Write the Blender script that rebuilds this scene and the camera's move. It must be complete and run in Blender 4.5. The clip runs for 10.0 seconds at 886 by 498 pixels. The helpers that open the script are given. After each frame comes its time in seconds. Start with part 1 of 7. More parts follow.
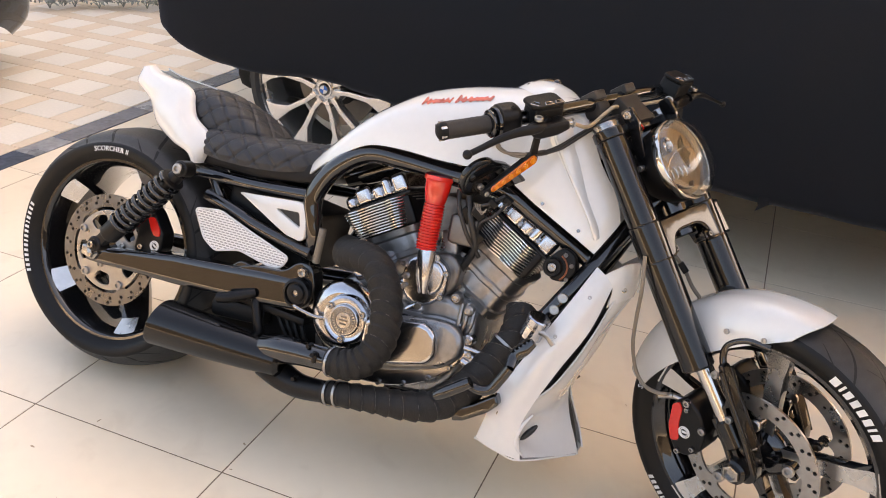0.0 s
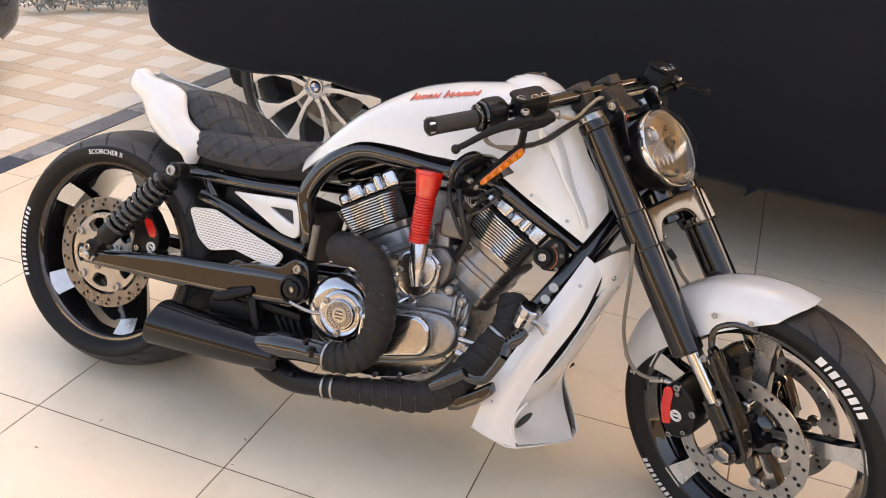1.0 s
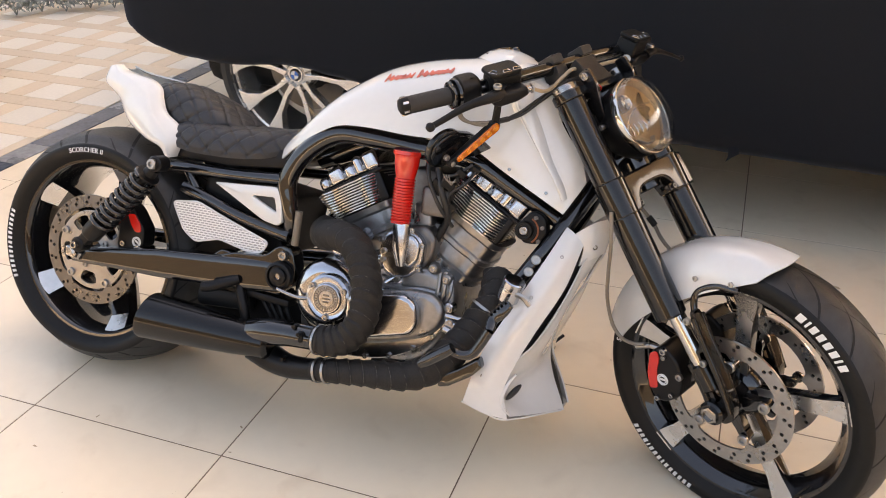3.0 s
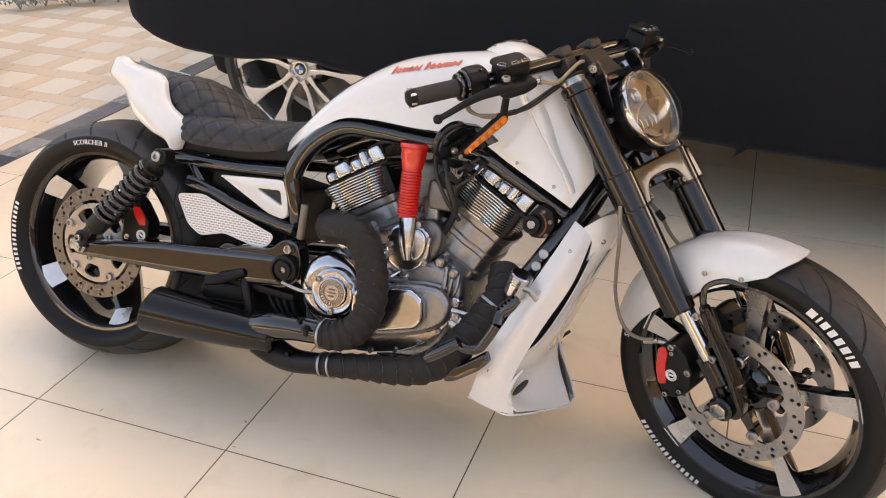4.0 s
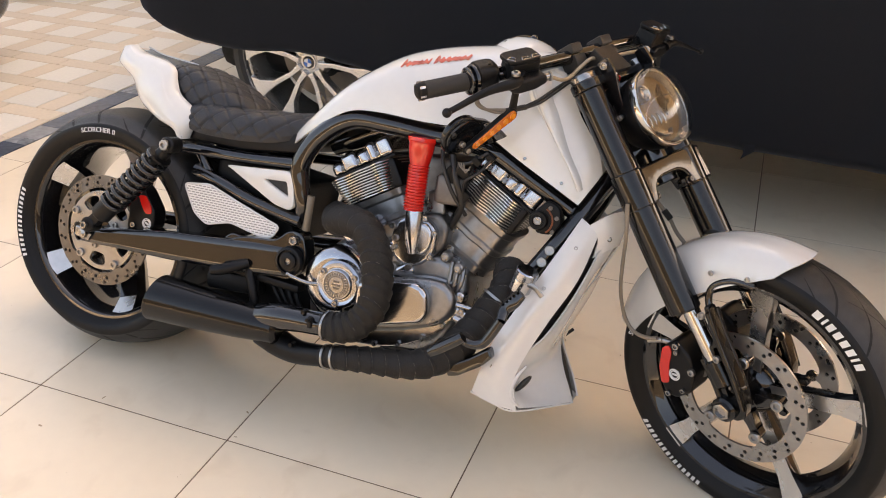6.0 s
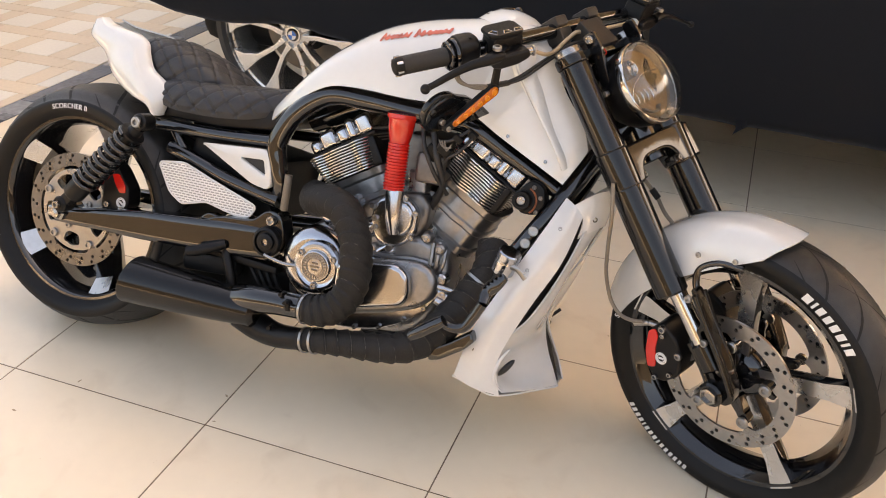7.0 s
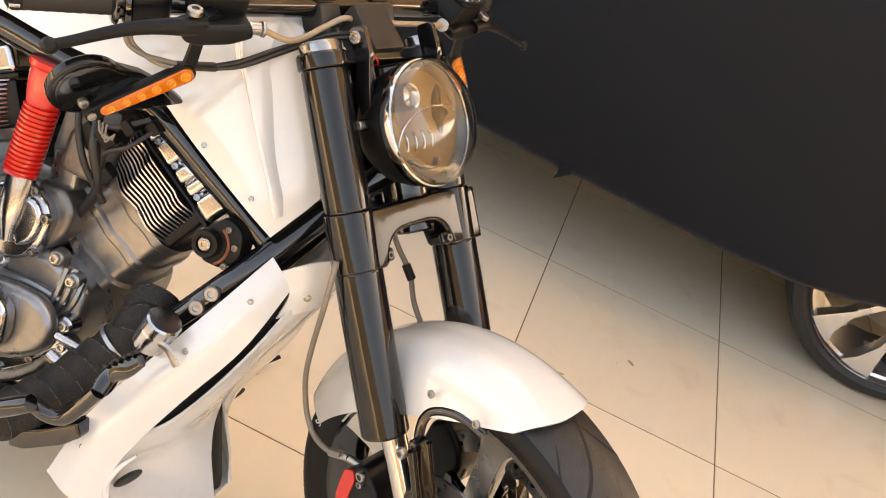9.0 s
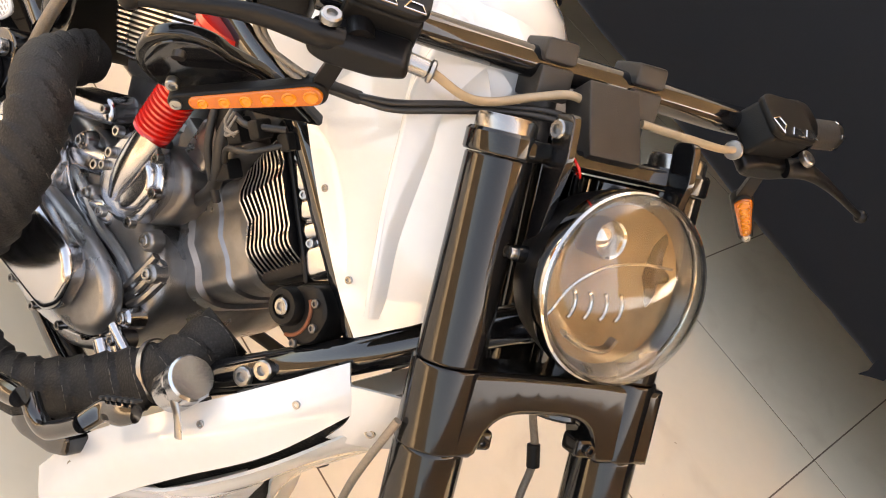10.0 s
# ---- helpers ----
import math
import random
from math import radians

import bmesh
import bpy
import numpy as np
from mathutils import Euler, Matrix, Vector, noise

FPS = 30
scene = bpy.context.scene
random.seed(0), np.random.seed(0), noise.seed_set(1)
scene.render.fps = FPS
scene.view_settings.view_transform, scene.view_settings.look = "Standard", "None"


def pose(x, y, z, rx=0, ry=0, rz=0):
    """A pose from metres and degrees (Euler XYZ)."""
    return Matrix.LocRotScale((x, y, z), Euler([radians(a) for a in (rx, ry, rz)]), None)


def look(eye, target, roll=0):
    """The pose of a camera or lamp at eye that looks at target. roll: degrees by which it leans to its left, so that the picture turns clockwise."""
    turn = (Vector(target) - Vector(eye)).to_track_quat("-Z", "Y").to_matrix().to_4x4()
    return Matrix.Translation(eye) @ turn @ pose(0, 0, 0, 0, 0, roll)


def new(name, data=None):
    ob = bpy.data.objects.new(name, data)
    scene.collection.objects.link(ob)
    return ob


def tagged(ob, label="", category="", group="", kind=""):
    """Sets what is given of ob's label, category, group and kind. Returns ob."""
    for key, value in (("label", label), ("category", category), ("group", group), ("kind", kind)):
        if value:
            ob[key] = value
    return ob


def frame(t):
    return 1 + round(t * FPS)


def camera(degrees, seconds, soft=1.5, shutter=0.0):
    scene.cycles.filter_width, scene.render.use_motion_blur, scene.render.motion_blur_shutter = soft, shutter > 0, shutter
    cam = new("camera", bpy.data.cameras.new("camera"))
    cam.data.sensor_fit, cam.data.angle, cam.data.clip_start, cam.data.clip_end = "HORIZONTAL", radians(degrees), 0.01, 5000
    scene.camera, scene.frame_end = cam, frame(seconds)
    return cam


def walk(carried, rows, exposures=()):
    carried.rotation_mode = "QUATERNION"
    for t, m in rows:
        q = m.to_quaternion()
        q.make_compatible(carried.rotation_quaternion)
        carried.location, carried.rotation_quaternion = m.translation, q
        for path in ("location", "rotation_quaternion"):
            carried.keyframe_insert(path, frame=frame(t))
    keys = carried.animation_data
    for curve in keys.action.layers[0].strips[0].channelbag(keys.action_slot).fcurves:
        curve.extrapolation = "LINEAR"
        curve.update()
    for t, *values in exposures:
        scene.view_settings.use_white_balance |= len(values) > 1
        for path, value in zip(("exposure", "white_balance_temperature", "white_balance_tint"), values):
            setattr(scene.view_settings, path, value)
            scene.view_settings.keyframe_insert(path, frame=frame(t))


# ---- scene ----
from mathutils.bvhtree import BVHTree

cam = camera(54.9, 10.0, soft=1.0)
PATH = [
    (0, (1.005, -1.316, 1.442), (0.388, 0.362, 0.546), 4.6),
    (0.5, (1.019, -1.329, 1.449), (0.401, 0.347, 0.549), 4.3),
    (1, (1.025, -1.339, 1.457), (0.418, 0.336, 0.547), 3.2),
    (1.5, (1.037, -1.341, 1.459), (0.441, 0.327, 0.531), 1.0),
    (2, (1.048, -1.343, 1.46), (0.458, 0.319, 0.517), 0.5),
    (2.5, (1.062, -1.348, 1.46), (0.471, 0.314, 0.517), 0.3),
    (4, (1.049, -1.34, 1.44), (0.453, 0.316, 0.491), 0.4),
    (4.5, (1.036, -1.346, 1.44), (0.431, 0.306, 0.489), 0.9),
    (5, (1.029, -1.349, 1.438), (0.425, 0.304, 0.488), 1.5),
    (6.5, (1.053, -1.332, 1.429), (0.453, 0.317, 0.47), 1.5),
    (7, (1.055, -1.279, 1.42), (0.474, 0.348, 0.412), 1.6),
    (7.2, (1.058, -1.232, 1.393), (0.495, 0.389, 0.366), 2.0),
    (7.5, (1.086, -1.124, 1.393), (0.564, 0.487, 0.328), 3.0),
    (8, (1.118, -0.959, 1.381), (0.794, 0.698, 0.308), 7.4),
    (8.5, (1.062, -0.793, 1.358), (0.887, 0.897, 0.303), 11.0),
    (9, (1.061, -0.611, 1.336), (0.901, 1.078, 0.277), 23.0),
    (9.5, (1.109, -0.3, 1.295), (0.628, 1.209, 0.074), 33.4),
    (9.7, (1.111, -0.206, 1.307), (0.508, 1.213, 0.034), 34.7),
    (10, (1.039, -0.151, 1.301), (0.308, 1.16, -0.02), 33.8),
]
walk(cam, [(t, look(eye, target, roll)) for t, eye, target, roll in PATH], exposures=[(0, 2.25, 8600, 17), (4.5, 2.1, 9000, 17), (6.5, 2.06, 9200, 17), (8, 2.44, 10400, 16), (8.5, 2.46, 10800, 16), (9, 2.7, 10600, 16), (9.5, 2.77, 10300, 16), (10, 2.82, 10100, 16)])

# ---------------------------------------------------------------- light
world = bpy.data.worlds.new("sky")
scene.world = world
world.use_nodes = True
wn = world.node_tree.nodes
sky = wn.new("ShaderNodeTexSky")
sky.sky_type = "NISHITA"
sky.sun_disc = False
sky.dust_density = 5.0
sky.sun_elevation = radians(42)
sky.sun_rotation = radians(31)
wn["Background"].inputs[1].default_value = 0.15
world.node_tree.links.new(sky.outputs[0], wn["Background"].inputs[0])
sun_data = bpy.data.lights.new("sun", "SUN")
sun_data.energy, sun_data.angle, sun_data.color = 4.0, radians(0.5), (1.0, 0.94, 0.85)
sun = new("sun", sun_data)
sun.matrix_world = look((4.5, 7.5, 8), (0.0, 0.0, 0.0))

# ---------------------------------------------------------------- materials


def mat(name, color, rough=0.5, metal=0.0, coat=0.0, grain=60.0, vary=0.12, stain=4.0, bump=0.0, bump_scale=200.0, spec=0.5, island=0.0, rough_vary=0.08):
    """A surface with a fine grain and broad stains in its colour, uneven gloss and a little relief."""
    m = bpy.data.materials.new(name)
    m.use_nodes = True
    t = m.node_tree
    n, l = t.nodes, t.links
    b = n["Principled BSDF"]
    b.inputs["Metallic"].default_value = metal
    b.inputs["Coat Weight"].default_value = coat
    b.inputs["Coat Roughness"].default_value = 0.05
    b.inputs["Specular IOR Level"].default_value = spec
    co = n.new("ShaderNodeTexCoord")
    fine, broad = n.new("ShaderNodeTexNoise"), n.new("ShaderNodeTexNoise")
    fine.inputs["Scale"].default_value, broad.inputs["Scale"].default_value = grain, stain
    fine.inputs["Detail"].default_value, broad.inputs["Detail"].default_value = 4, 5
    for x in (fine, broad):
        l.new(co.outputs["Object"], x.inputs["Vector"])
    add = n.new("ShaderNodeMath")
    add.operation = "ADD"
    l.new(fine.outputs["Fac"], add.inputs[0])
    l.new(broad.outputs["Fac"], add.inputs[1])
    span = n.new("ShaderNodeMapRange")
    span.inputs["From Min"].default_value, span.inputs["From Max"].default_value = 0.5, 1.5
    span.inputs["To Min"].default_value, span.inputs["To Max"].default_value = 1 - vary, 1 + vary
    l.new(add.outputs[0], span.inputs["Value"])
    last = span.outputs[0]
    if island:
        info = n.new("ShaderNodeObjectInfo")
        r2 = n.new("ShaderNodeMapRange")
        r2.inputs["To Min"].default_value, r2.inputs["To Max"].default_value = 1 - island, 1 + island
        l.new(info.outputs["Random"], r2.inputs["Value"])
        mul = n.new("ShaderNodeMath")
        mul.operation = "MULTIPLY"
        l.new(last, mul.inputs[0])
        l.new(r2.outputs[0], mul.inputs[1])
        last = mul.outputs[0]
    tint = n.new("ShaderNodeVectorMath")
    tint.operation = "SCALE"
    tint.inputs[0].default_value = color
    l.new(last, tint.inputs["Scale"])
    l.new(tint.outputs[0], b.inputs["Base Color"])
    rr = n.new("ShaderNodeMapRange")
    rr.inputs["From Min"].default_value, rr.inputs["From Max"].default_value = 0.2, 0.8
    rr.inputs["To Min"].default_value, rr.inputs["To Max"].default_value = max(0.02, rough - rough_vary), min(1, rough + rough_vary)
    l.new(broad.outputs["Fac"], rr.inputs["Value"])
    l.new(rr.outputs[0], b.inputs["Roughness"])
    if bump:
        bn = n.new("ShaderNodeTexNoise")
        bn.inputs["Scale"].default_value, bn.inputs["Detail"].default_value = bump_scale, 3
        l.new(co.outputs["Object"], bn.inputs["Vector"])
        bp_ = n.new("ShaderNodeBump")
        bp_.inputs["Strength"].default_value, bp_.inputs["Distance"].default_value = bump, 0.002
        l.new(bn.outputs["Fac"], bp_.inputs["Height"])
        l.new(bp_.outputs[0], b.inputs["Normal"])
    return m


def glass_mat(name, color, rough=0.03):
    m = bpy.data.materials.new(name)
    m.use_nodes = True
    b = m.node_tree.nodes["Principled BSDF"]
    b.inputs["Base Color"].default_value = (*color, 1)
    b.inputs["Roughness"].default_value = rough
    b.inputs["Transmission Weight"].default_value = 1.0
    b.inputs["IOR"].default_value = 1.08
    b.inputs["Coat Weight"].default_value = 1.0
    b.inputs["Coat Roughness"].default_value = 0.04
    return m


def tile_mat():
    """Polished cream porcelain: a cloudy body, faint brown scuffs that run on from tile to tile, uneven gloss."""
    m = mat("cream_porcelain_tile", (0.81, 0.695, 0.525), 0.24, vary=0.03, stain=2.5, grain=25, island=0.02, rough_vary=0.03)
    n, l = m.node_tree.nodes, m.node_tree.links
    b = n["Principled BSDF"]
    geo = n.new("ShaderNodeNewGeometry")
    cloud, scuff = n.new("ShaderNodeTexNoise"), n.new("ShaderNodeTexNoise")
    cloud.inputs["Scale"].default_value, cloud.inputs["Detail"].default_value = 1.7, 6
    scuff.inputs["Scale"].default_value, scuff.inputs["Detail"].default_value, scuff.inputs["Distortion"].default_value = 7.0, 8, 0.6
    old = b.inputs["Base Color"].links[0].from_socket
    for x in (cloud, scuff):
        l.new(geo.outputs["Position"], x.inputs["Vector"])
    marks = n.new("ShaderNodeMapRange")
    marks.inputs["From Min"].default_value, marks.inputs["From Max"].default_value = 0.56, 0.78
    marks.inputs["To Min"].default_value, marks.inputs["To Max"].default_value = 0.0, 0.22
    l.new(scuff.outputs["Fac"], marks.inputs["Value"])
    body = n.new("ShaderNodeMapRange")
    body.inputs["From Min"].default_value, body.inputs["From Max"].default_value = 0.35, 0.7
    body.inputs["To Min"].default_value, body.inputs["To Max"].default_value = 0.0, 0.14
    l.new(cloud.outputs["Fac"], body.inputs["Value"])
    last = old
    for fac, colour in ((body, (0.66, 0.52, 0.38, 1)), (marks, (0.48, 0.33, 0.20, 1))):
        mix = n.new("ShaderNodeMix")
        mix.data_type = "RGBA"
        l.new(fac.outputs[0], mix.inputs[0])
        l.new(last, mix.inputs[6])
        mix.inputs[7].default_value = colour
        last = mix.outputs[2]
    l.new(last, b.inputs["Base Color"])
    return m


M_WHITE = mat("pearl_white_paint", (0.645, 0.65, 0.625), 0.11, coat=1.0, vary=0.03, stain=3, rough_vary=0.04)
M_GLOSS = mat("gloss_black_paint", (0.006, 0.006, 0.0065), 0.07, coat=0.7, spec=0.5, vary=0.2, rough_vary=0.04)
M_FORK = mat("fork_black_enamel", (0.006, 0.0057, 0.0054), 0.10, spec=0.42, coat=0.15, vary=0.3, rough_vary=0.06, stain=14)
M_SATIN = mat("satin_black_metal", (0.005, 0.005, 0.0055), 0.34, spec=0.24, vary=0.3, bump=0.15, bump_scale=900)
M_PLASTIC = mat("black_plastic", (0.005, 0.005, 0.005), 0.45, spec=0.22, vary=0.3, bump=0.2, bump_scale=700)
# base lightened for dust and for the sky's sheen on the treads
M_RUBBER = mat("tyre_rubber", (0.024, 0.0238, 0.0236), 0.45, spec=0.42, vary=0.35, stain=7, bump=0.25, bump_scale=500)
M_SIDEWALL = mat("tyre_sidewall", (0.006, 0.006, 0.006), 0.5, spec=0.25, vary=0.3, bump=0.15, bump_scale=400)
M_CAST = mat("cast_aluminium", (0.275, 0.272, 0.268), 0.30, metal=0.9, vary=0.25, stain=12, bump=0.2, bump_scale=600)
M_POLISH = mat("polished_aluminium", (0.46, 0.475, 0.50), 0.19, metal=1.0, vary=0.1, stain=9)
M_CHROME = mat("chrome", (0.56, 0.555, 0.54), 0.08, metal=1.0, vary=0.06)
M_STEEL = mat("brake_disc_steel", (0.36, 0.35, 0.335), 0.3, metal=0.9, vary=0.15, stain=20)
M_BRONZE = mat("heat_tinted_steel", (0.165, 0.158, 0.15), 0.30, metal=0.9, vary=0.15, stain=20)
M_MACH = mat("machined_spoke_face", (0.60, 0.59, 0.57), 0.28, metal=0.9, vary=0.12, stain=15)
M_RED = mat("red_paint", (0.64, 0.016, 0.012), 0.25, coat=0.6, vary=0.12)
M_AMBER = mat("amber_lens", (0.52, 0.115, 0.002), 0.18, coat=0.8, vary=0.2)
M_CELL = mat("bright_amber_cell", (0.70, 0.21, 0.006), 0.15, coat=0.8, vary=0.2)
M_VINYL = mat("quilted_black_leather", (0.019, 0.020, 0.023), 0.5, vary=0.3, stain=10, bump=0.35, bump_scale=900)
M_SCRIPT = mat("orange_red_script_paint", (0.52, 0.075, 0.03), 0.3, coat=0.5, vary=0.5, stain=60)
M_GREYBLACK = mat("worn_anodised_black", (0.028, 0.026, 0.024), 0.42, spec=0.4, vary=0.3, bump=0.15, bump_scale=900)
M_MUFFLER = mat("black_ceramic_coating", (0.005, 0.0048, 0.0045), 0.14, spec=0.4, vary=0.3, stain=8, rough_vary=0.05)
M_THREAD = mat("pale_thread", (0.09, 0.082, 0.07), 0.8, vary=0.4)
# black for the shade in tread grooves and disc holes
M_RECESS_SHADE = mat("recess_shade_black", (0.004, 0.004, 0.004), 0.8)
M_DIRT = mat("dried_dirt", (0.38, 0.27, 0.17), 0.9, vary=0.4)
M_BOLT = mat("zinc_bolt", (0.36, 0.35, 0.335), 0.28, metal=1.0)
M_HOSE = mat("braided_hose", (0.22, 0.185, 0.145), 0.45, metal=0.3, vary=0.4, grain=500, bump=0.4, bump_scale=900)
M_PALEHOSE = mat("pale_hose_sheath", (0.36, 0.27, 0.17), 0.4, coat=0.3, vary=0.2)
M_CABLE = mat("black_cable", (0.015, 0.014, 0.013), 0.45)
M_LETTER = mat("white_tyre_lettering", (0.75, 0.75, 0.74), 0.6)
M_MESH = mat("black_grille_mesh", (0.012, 0.012, 0.012), 0.5, bump=1.0, bump_scale=350)
M_GRIP = mat("grip_rubber", (0.02, 0.019, 0.018), 0.6, bump=0.5, bump_scale=700)
M_LENS = glass_mat("headlight_glass", (0.96, 0.94, 0.90), 0.09)
M_REFLECTOR = mat("headlight_reflector", (0.26, 0.165, 0.080), 0.5, metal=0.1, vary=0.3, stain=25)
M_COVER = mat("charcoal_car_cover", (0.0112, 0.0126, 0.0155), 0.8, vary=0.1, stain=1.5, grain=300, bump=0.3, bump_scale=40, spec=0.12)
COVER_B = M_COVER.node_tree.nodes["Principled BSDF"].inputs
COVER_B["Sheen Weight"].default_value, COVER_B["Sheen Roughness"].default_value = 0.10, 0.4
COVER_B["Sheen Tint"].default_value = (0.55, 0.65, 0.85, 1)
M_TILE = tile_mat()
M_GROUT = mat("brown_grout", (0.18, 0.12, 0.075), 0.8, vary=0.3)
M_PALE = mat("pale_paver", (0.80, 0.73, 0.62), 0.45, vary=0.08, island=0.05, bump=0.1)
M_TAN = mat("tan_paver", (0.72, 0.585, 0.43), 0.5, vary=0.1, island=0.07, bump=0.1)
M_GRANITE = mat("blue_grey_granite", (0.075, 0.09, 0.115), 0.25, vary=0.5, grain=40, island=0.25)
M_GRANITE2 = mat("speckled_granite", (0.24, 0.25, 0.26), 0.3, vary=0.7, grain=35)
M_PLASTER = mat("white_plaster", (0.62, 0.58, 0.52), 0.8, vary=0.06, bump=0.2)
M_CEILING = mat("cream_bounce_board", (0.78, 0.64, 0.48), 0.7, vary=0.06, bump=0.2)
M_TANWALL = mat("unseen_wall_tan", (0.30, 0.21, 0.135), 0.8, vary=0.08, bump=0.2)
M_RUST = mat("rust", (0.22, 0.07, 0.03), 0.8, vary=0.4)
M_BROWNWALL = mat("unseen_wall_dark_brown", (0.09, 0.07, 0.05), 0.8, vary=0.08, bump=0.2)
M_SOIL = mat("garden_soil", (0.10, 0.065, 0.04), 0.9, vary=0.4, bump=1.0, bump_scale=60)
M_LEAF = mat("silver_leaf", (0.28, 0.30, 0.27), 0.6, vary=0.4)
M_CARBLACK = mat("dark_car_paint", (0.012, 0.013, 0.015), 0.2, coat=1.0)
M_ALLOY = mat("silver_alloy", (0.62, 0.61, 0.59), 0.25, metal=0.85, vary=0.06)
M_ALLOYDARK = mat("grey_alloy_inner", (0.16, 0.145, 0.125), 0.4, metal=0.6)
M_BLUE = mat("blue_enamel", (0.02, 0.13, 0.45), 0.2, coat=1)
M_GUNMETAL = mat("gunmetal_casting", (0.17, 0.16, 0.15), 0.4, metal=0.8, vary=0.3, bump=0.2)


def wrap_mat():
    """Black exhaust wrap: a coarse woven band."""
    m = mat("exhaust_wrap", (0.019, 0.0175, 0.016), 0.62, vary=0.35, grain=250, spec=0.3)
    t = m.node_tree
    n, l = t.nodes, t.links
    v = n.new("ShaderNodeTexVoronoi")
    v.inputs["Scale"].default_value = 330
    co = n.new("ShaderNodeTexCoord")
    l.new(co.outputs["Object"], v.inputs["Vector"])
    b = n.new("ShaderNodeBump")
    b.inputs["Strength"].default_value, b.inputs["Distance"].default_value = 0.35, 0.002
    l.new(v.outputs["Distance"], b.inputs["Height"])
    l.new(b.outputs[0], n["Principled BSDF"].inputs["Normal"])
    # weave shading put into the colour: lighter threads, darker gaps
    span = n.new("ShaderNodeMapRange")
    span.inputs["From Min"].default_value, span.inputs["From Max"].default_value = 0.1, 0.6
    span.inputs["To Min"].default_value, span.inputs["To Max"].default_value = 1.2, 0.72
    l.new(v.outputs["Distance"], span.inputs["Value"])
    weave = n.new("ShaderNodeVectorMath")
    weave.operation = "SCALE"
    l.new(n["Principled BSDF"].inputs["Base Color"].links[0].from_socket, weave.inputs[0])
    l.new(span.outputs[0], weave.inputs["Scale"])
    l.new(weave.outputs[0], n["Principled BSDF"].inputs["Base Color"])
    return m


M_WRAP = wrap_mat()

# ---------------------------------------------------------------- mesh helpers


def thing(name, label, category, m=None, group="", kind=""):
    ob = new(name)
    ob.empty_display_size = 0.1
    if m is not None:
        ob.matrix_world = m
    return tagged(ob, label, category, group, kind)


SPLIT = ("bolt", "screw", "stud", "band", "bar_clamp", "cell", "bracket", "stay", "seat_rail", "lid_edge", "badge", "pedal_grip", "stroke")


def islands(bm):
    """The separate pieces of a mesh, each as a mesh of its own."""
    bm.verts.index_update()
    left, out = set(bm.verts), []
    while left:
        todo, seen = [left.pop()], []
        while todo:
            v = todo.pop()
            seen.append(v)
            for e in v.link_edges:
                o = e.other_vert(v)
                if o in left:
                    left.remove(o)
                    todo.append(o)
        one, made = bmesh.new(), {}
        for v in seen:
            made[v] = one.verts.new(v.co)
        for f in {f for v in seen for f in v.link_faces}:
            one.faces.new([made[v] for v in f.verts]).material_index = f.material_index
        out.append(one)
    return out


def part(name, bm, material, parent, label="", m=None, sharp=38, smooth=True):
    """One mesh object under a thing or a part; screws and the like come apart into one object each."""
    if any(k in name for k in SPLIT) and parent is not None:
        pieces = islands(bm)
        if 1 < len(pieces) < 60:
            bm.free()
            return [mesh_part(name, x, material, parent, label, m, sharp, smooth) for x in pieces][0]
    return mesh_part(name, bm, material, parent, label, m, sharp, smooth)


def mesh_part(name, bm, material, parent, label="", m=None, sharp=38, smooth=True):
    bmesh.ops.recalc_face_normals(bm, faces=bm.faces[:])
    me = bpy.data.meshes.new(name)
    bm.to_mesh(me)
    bm.free()
    for x in material if isinstance(material, (list, tuple)) else (material,):
        me.materials.append(x)
    if smooth:
        me.shade_smooth()
        me.set_sharp_from_angle(angle=radians(sharp))
    ob = new(name, me)
    ob.parent = parent
    if m is not None:
        ob.matrix_local = m
    if smooth:
        # normals follow the large faces, so that flat and straight surfaces stay so
        wn_ = ob.modifiers.new("shading", "WEIGHTED_NORMAL")
        wn_.keep_sharp = True
    if label:
        ob["label"] = label
    return ob


def frame_to(p0, p1):
    """A pose at p0 whose z looks at p1."""
    p0, p1 = Vector(p0), Vector(p1)
    return Matrix.Translation(p0) @ (p1 - p0).to_track_quat("Z", "Y").to_matrix().to_4x4()


def ring(bm, m, r, seg, squash=1.0, z=0.0):
    return [bm.verts.new(m @ Vector((r * math.cos(2 * math.pi * i / seg), r * squash * math.sin(2 * math.pi * i / seg), z))) for i in range(seg)]


def bridge(bm, a, b, index=0):
    n = len(a)
    for i in range(n):
        f = bm.faces.new((a[i], a[(i + 1) % n], b[(i + 1) % n], b[i]))
        f.material_index = index


def lathe(bm, profile, m=None, seg=48, closed=False, index=0, caps=True):
    """Turns (radius, height) pairs about the z axis of m."""
    m = m or Matrix()
    rings = [ring(bm, m, max(r, 1e-4), seg, z=z) for r, z in profile]
    for a, b in zip(rings, rings[1:]):
        bridge(bm, a, b, index)
    if closed:
        bridge(bm, rings[-1], rings[0], index)
    elif caps:
        for x in (rings[0], rings[-1]):
            f = bm.faces.new(x)
            f.material_index = index
    return bm


def cyl(bm, p0, p1, r0, r1=None, seg=24, bevel=0.0, index=0):
    r1 = r0 if r1 is None else r1
    h = (Vector(p1) - Vector(p0)).length
    m = frame_to(p0, p1)
    e = min(bevel, r0 * 0.9, r1 * 0.9, h * 0.45)
    prof = [(r0 - e, 0), (r0, e), (r1, h - e), (r1 - e, h)] if e > 0 else [(r0, 0), (r1, h)]
    return lathe(bm, prof, m, seg, index=index)


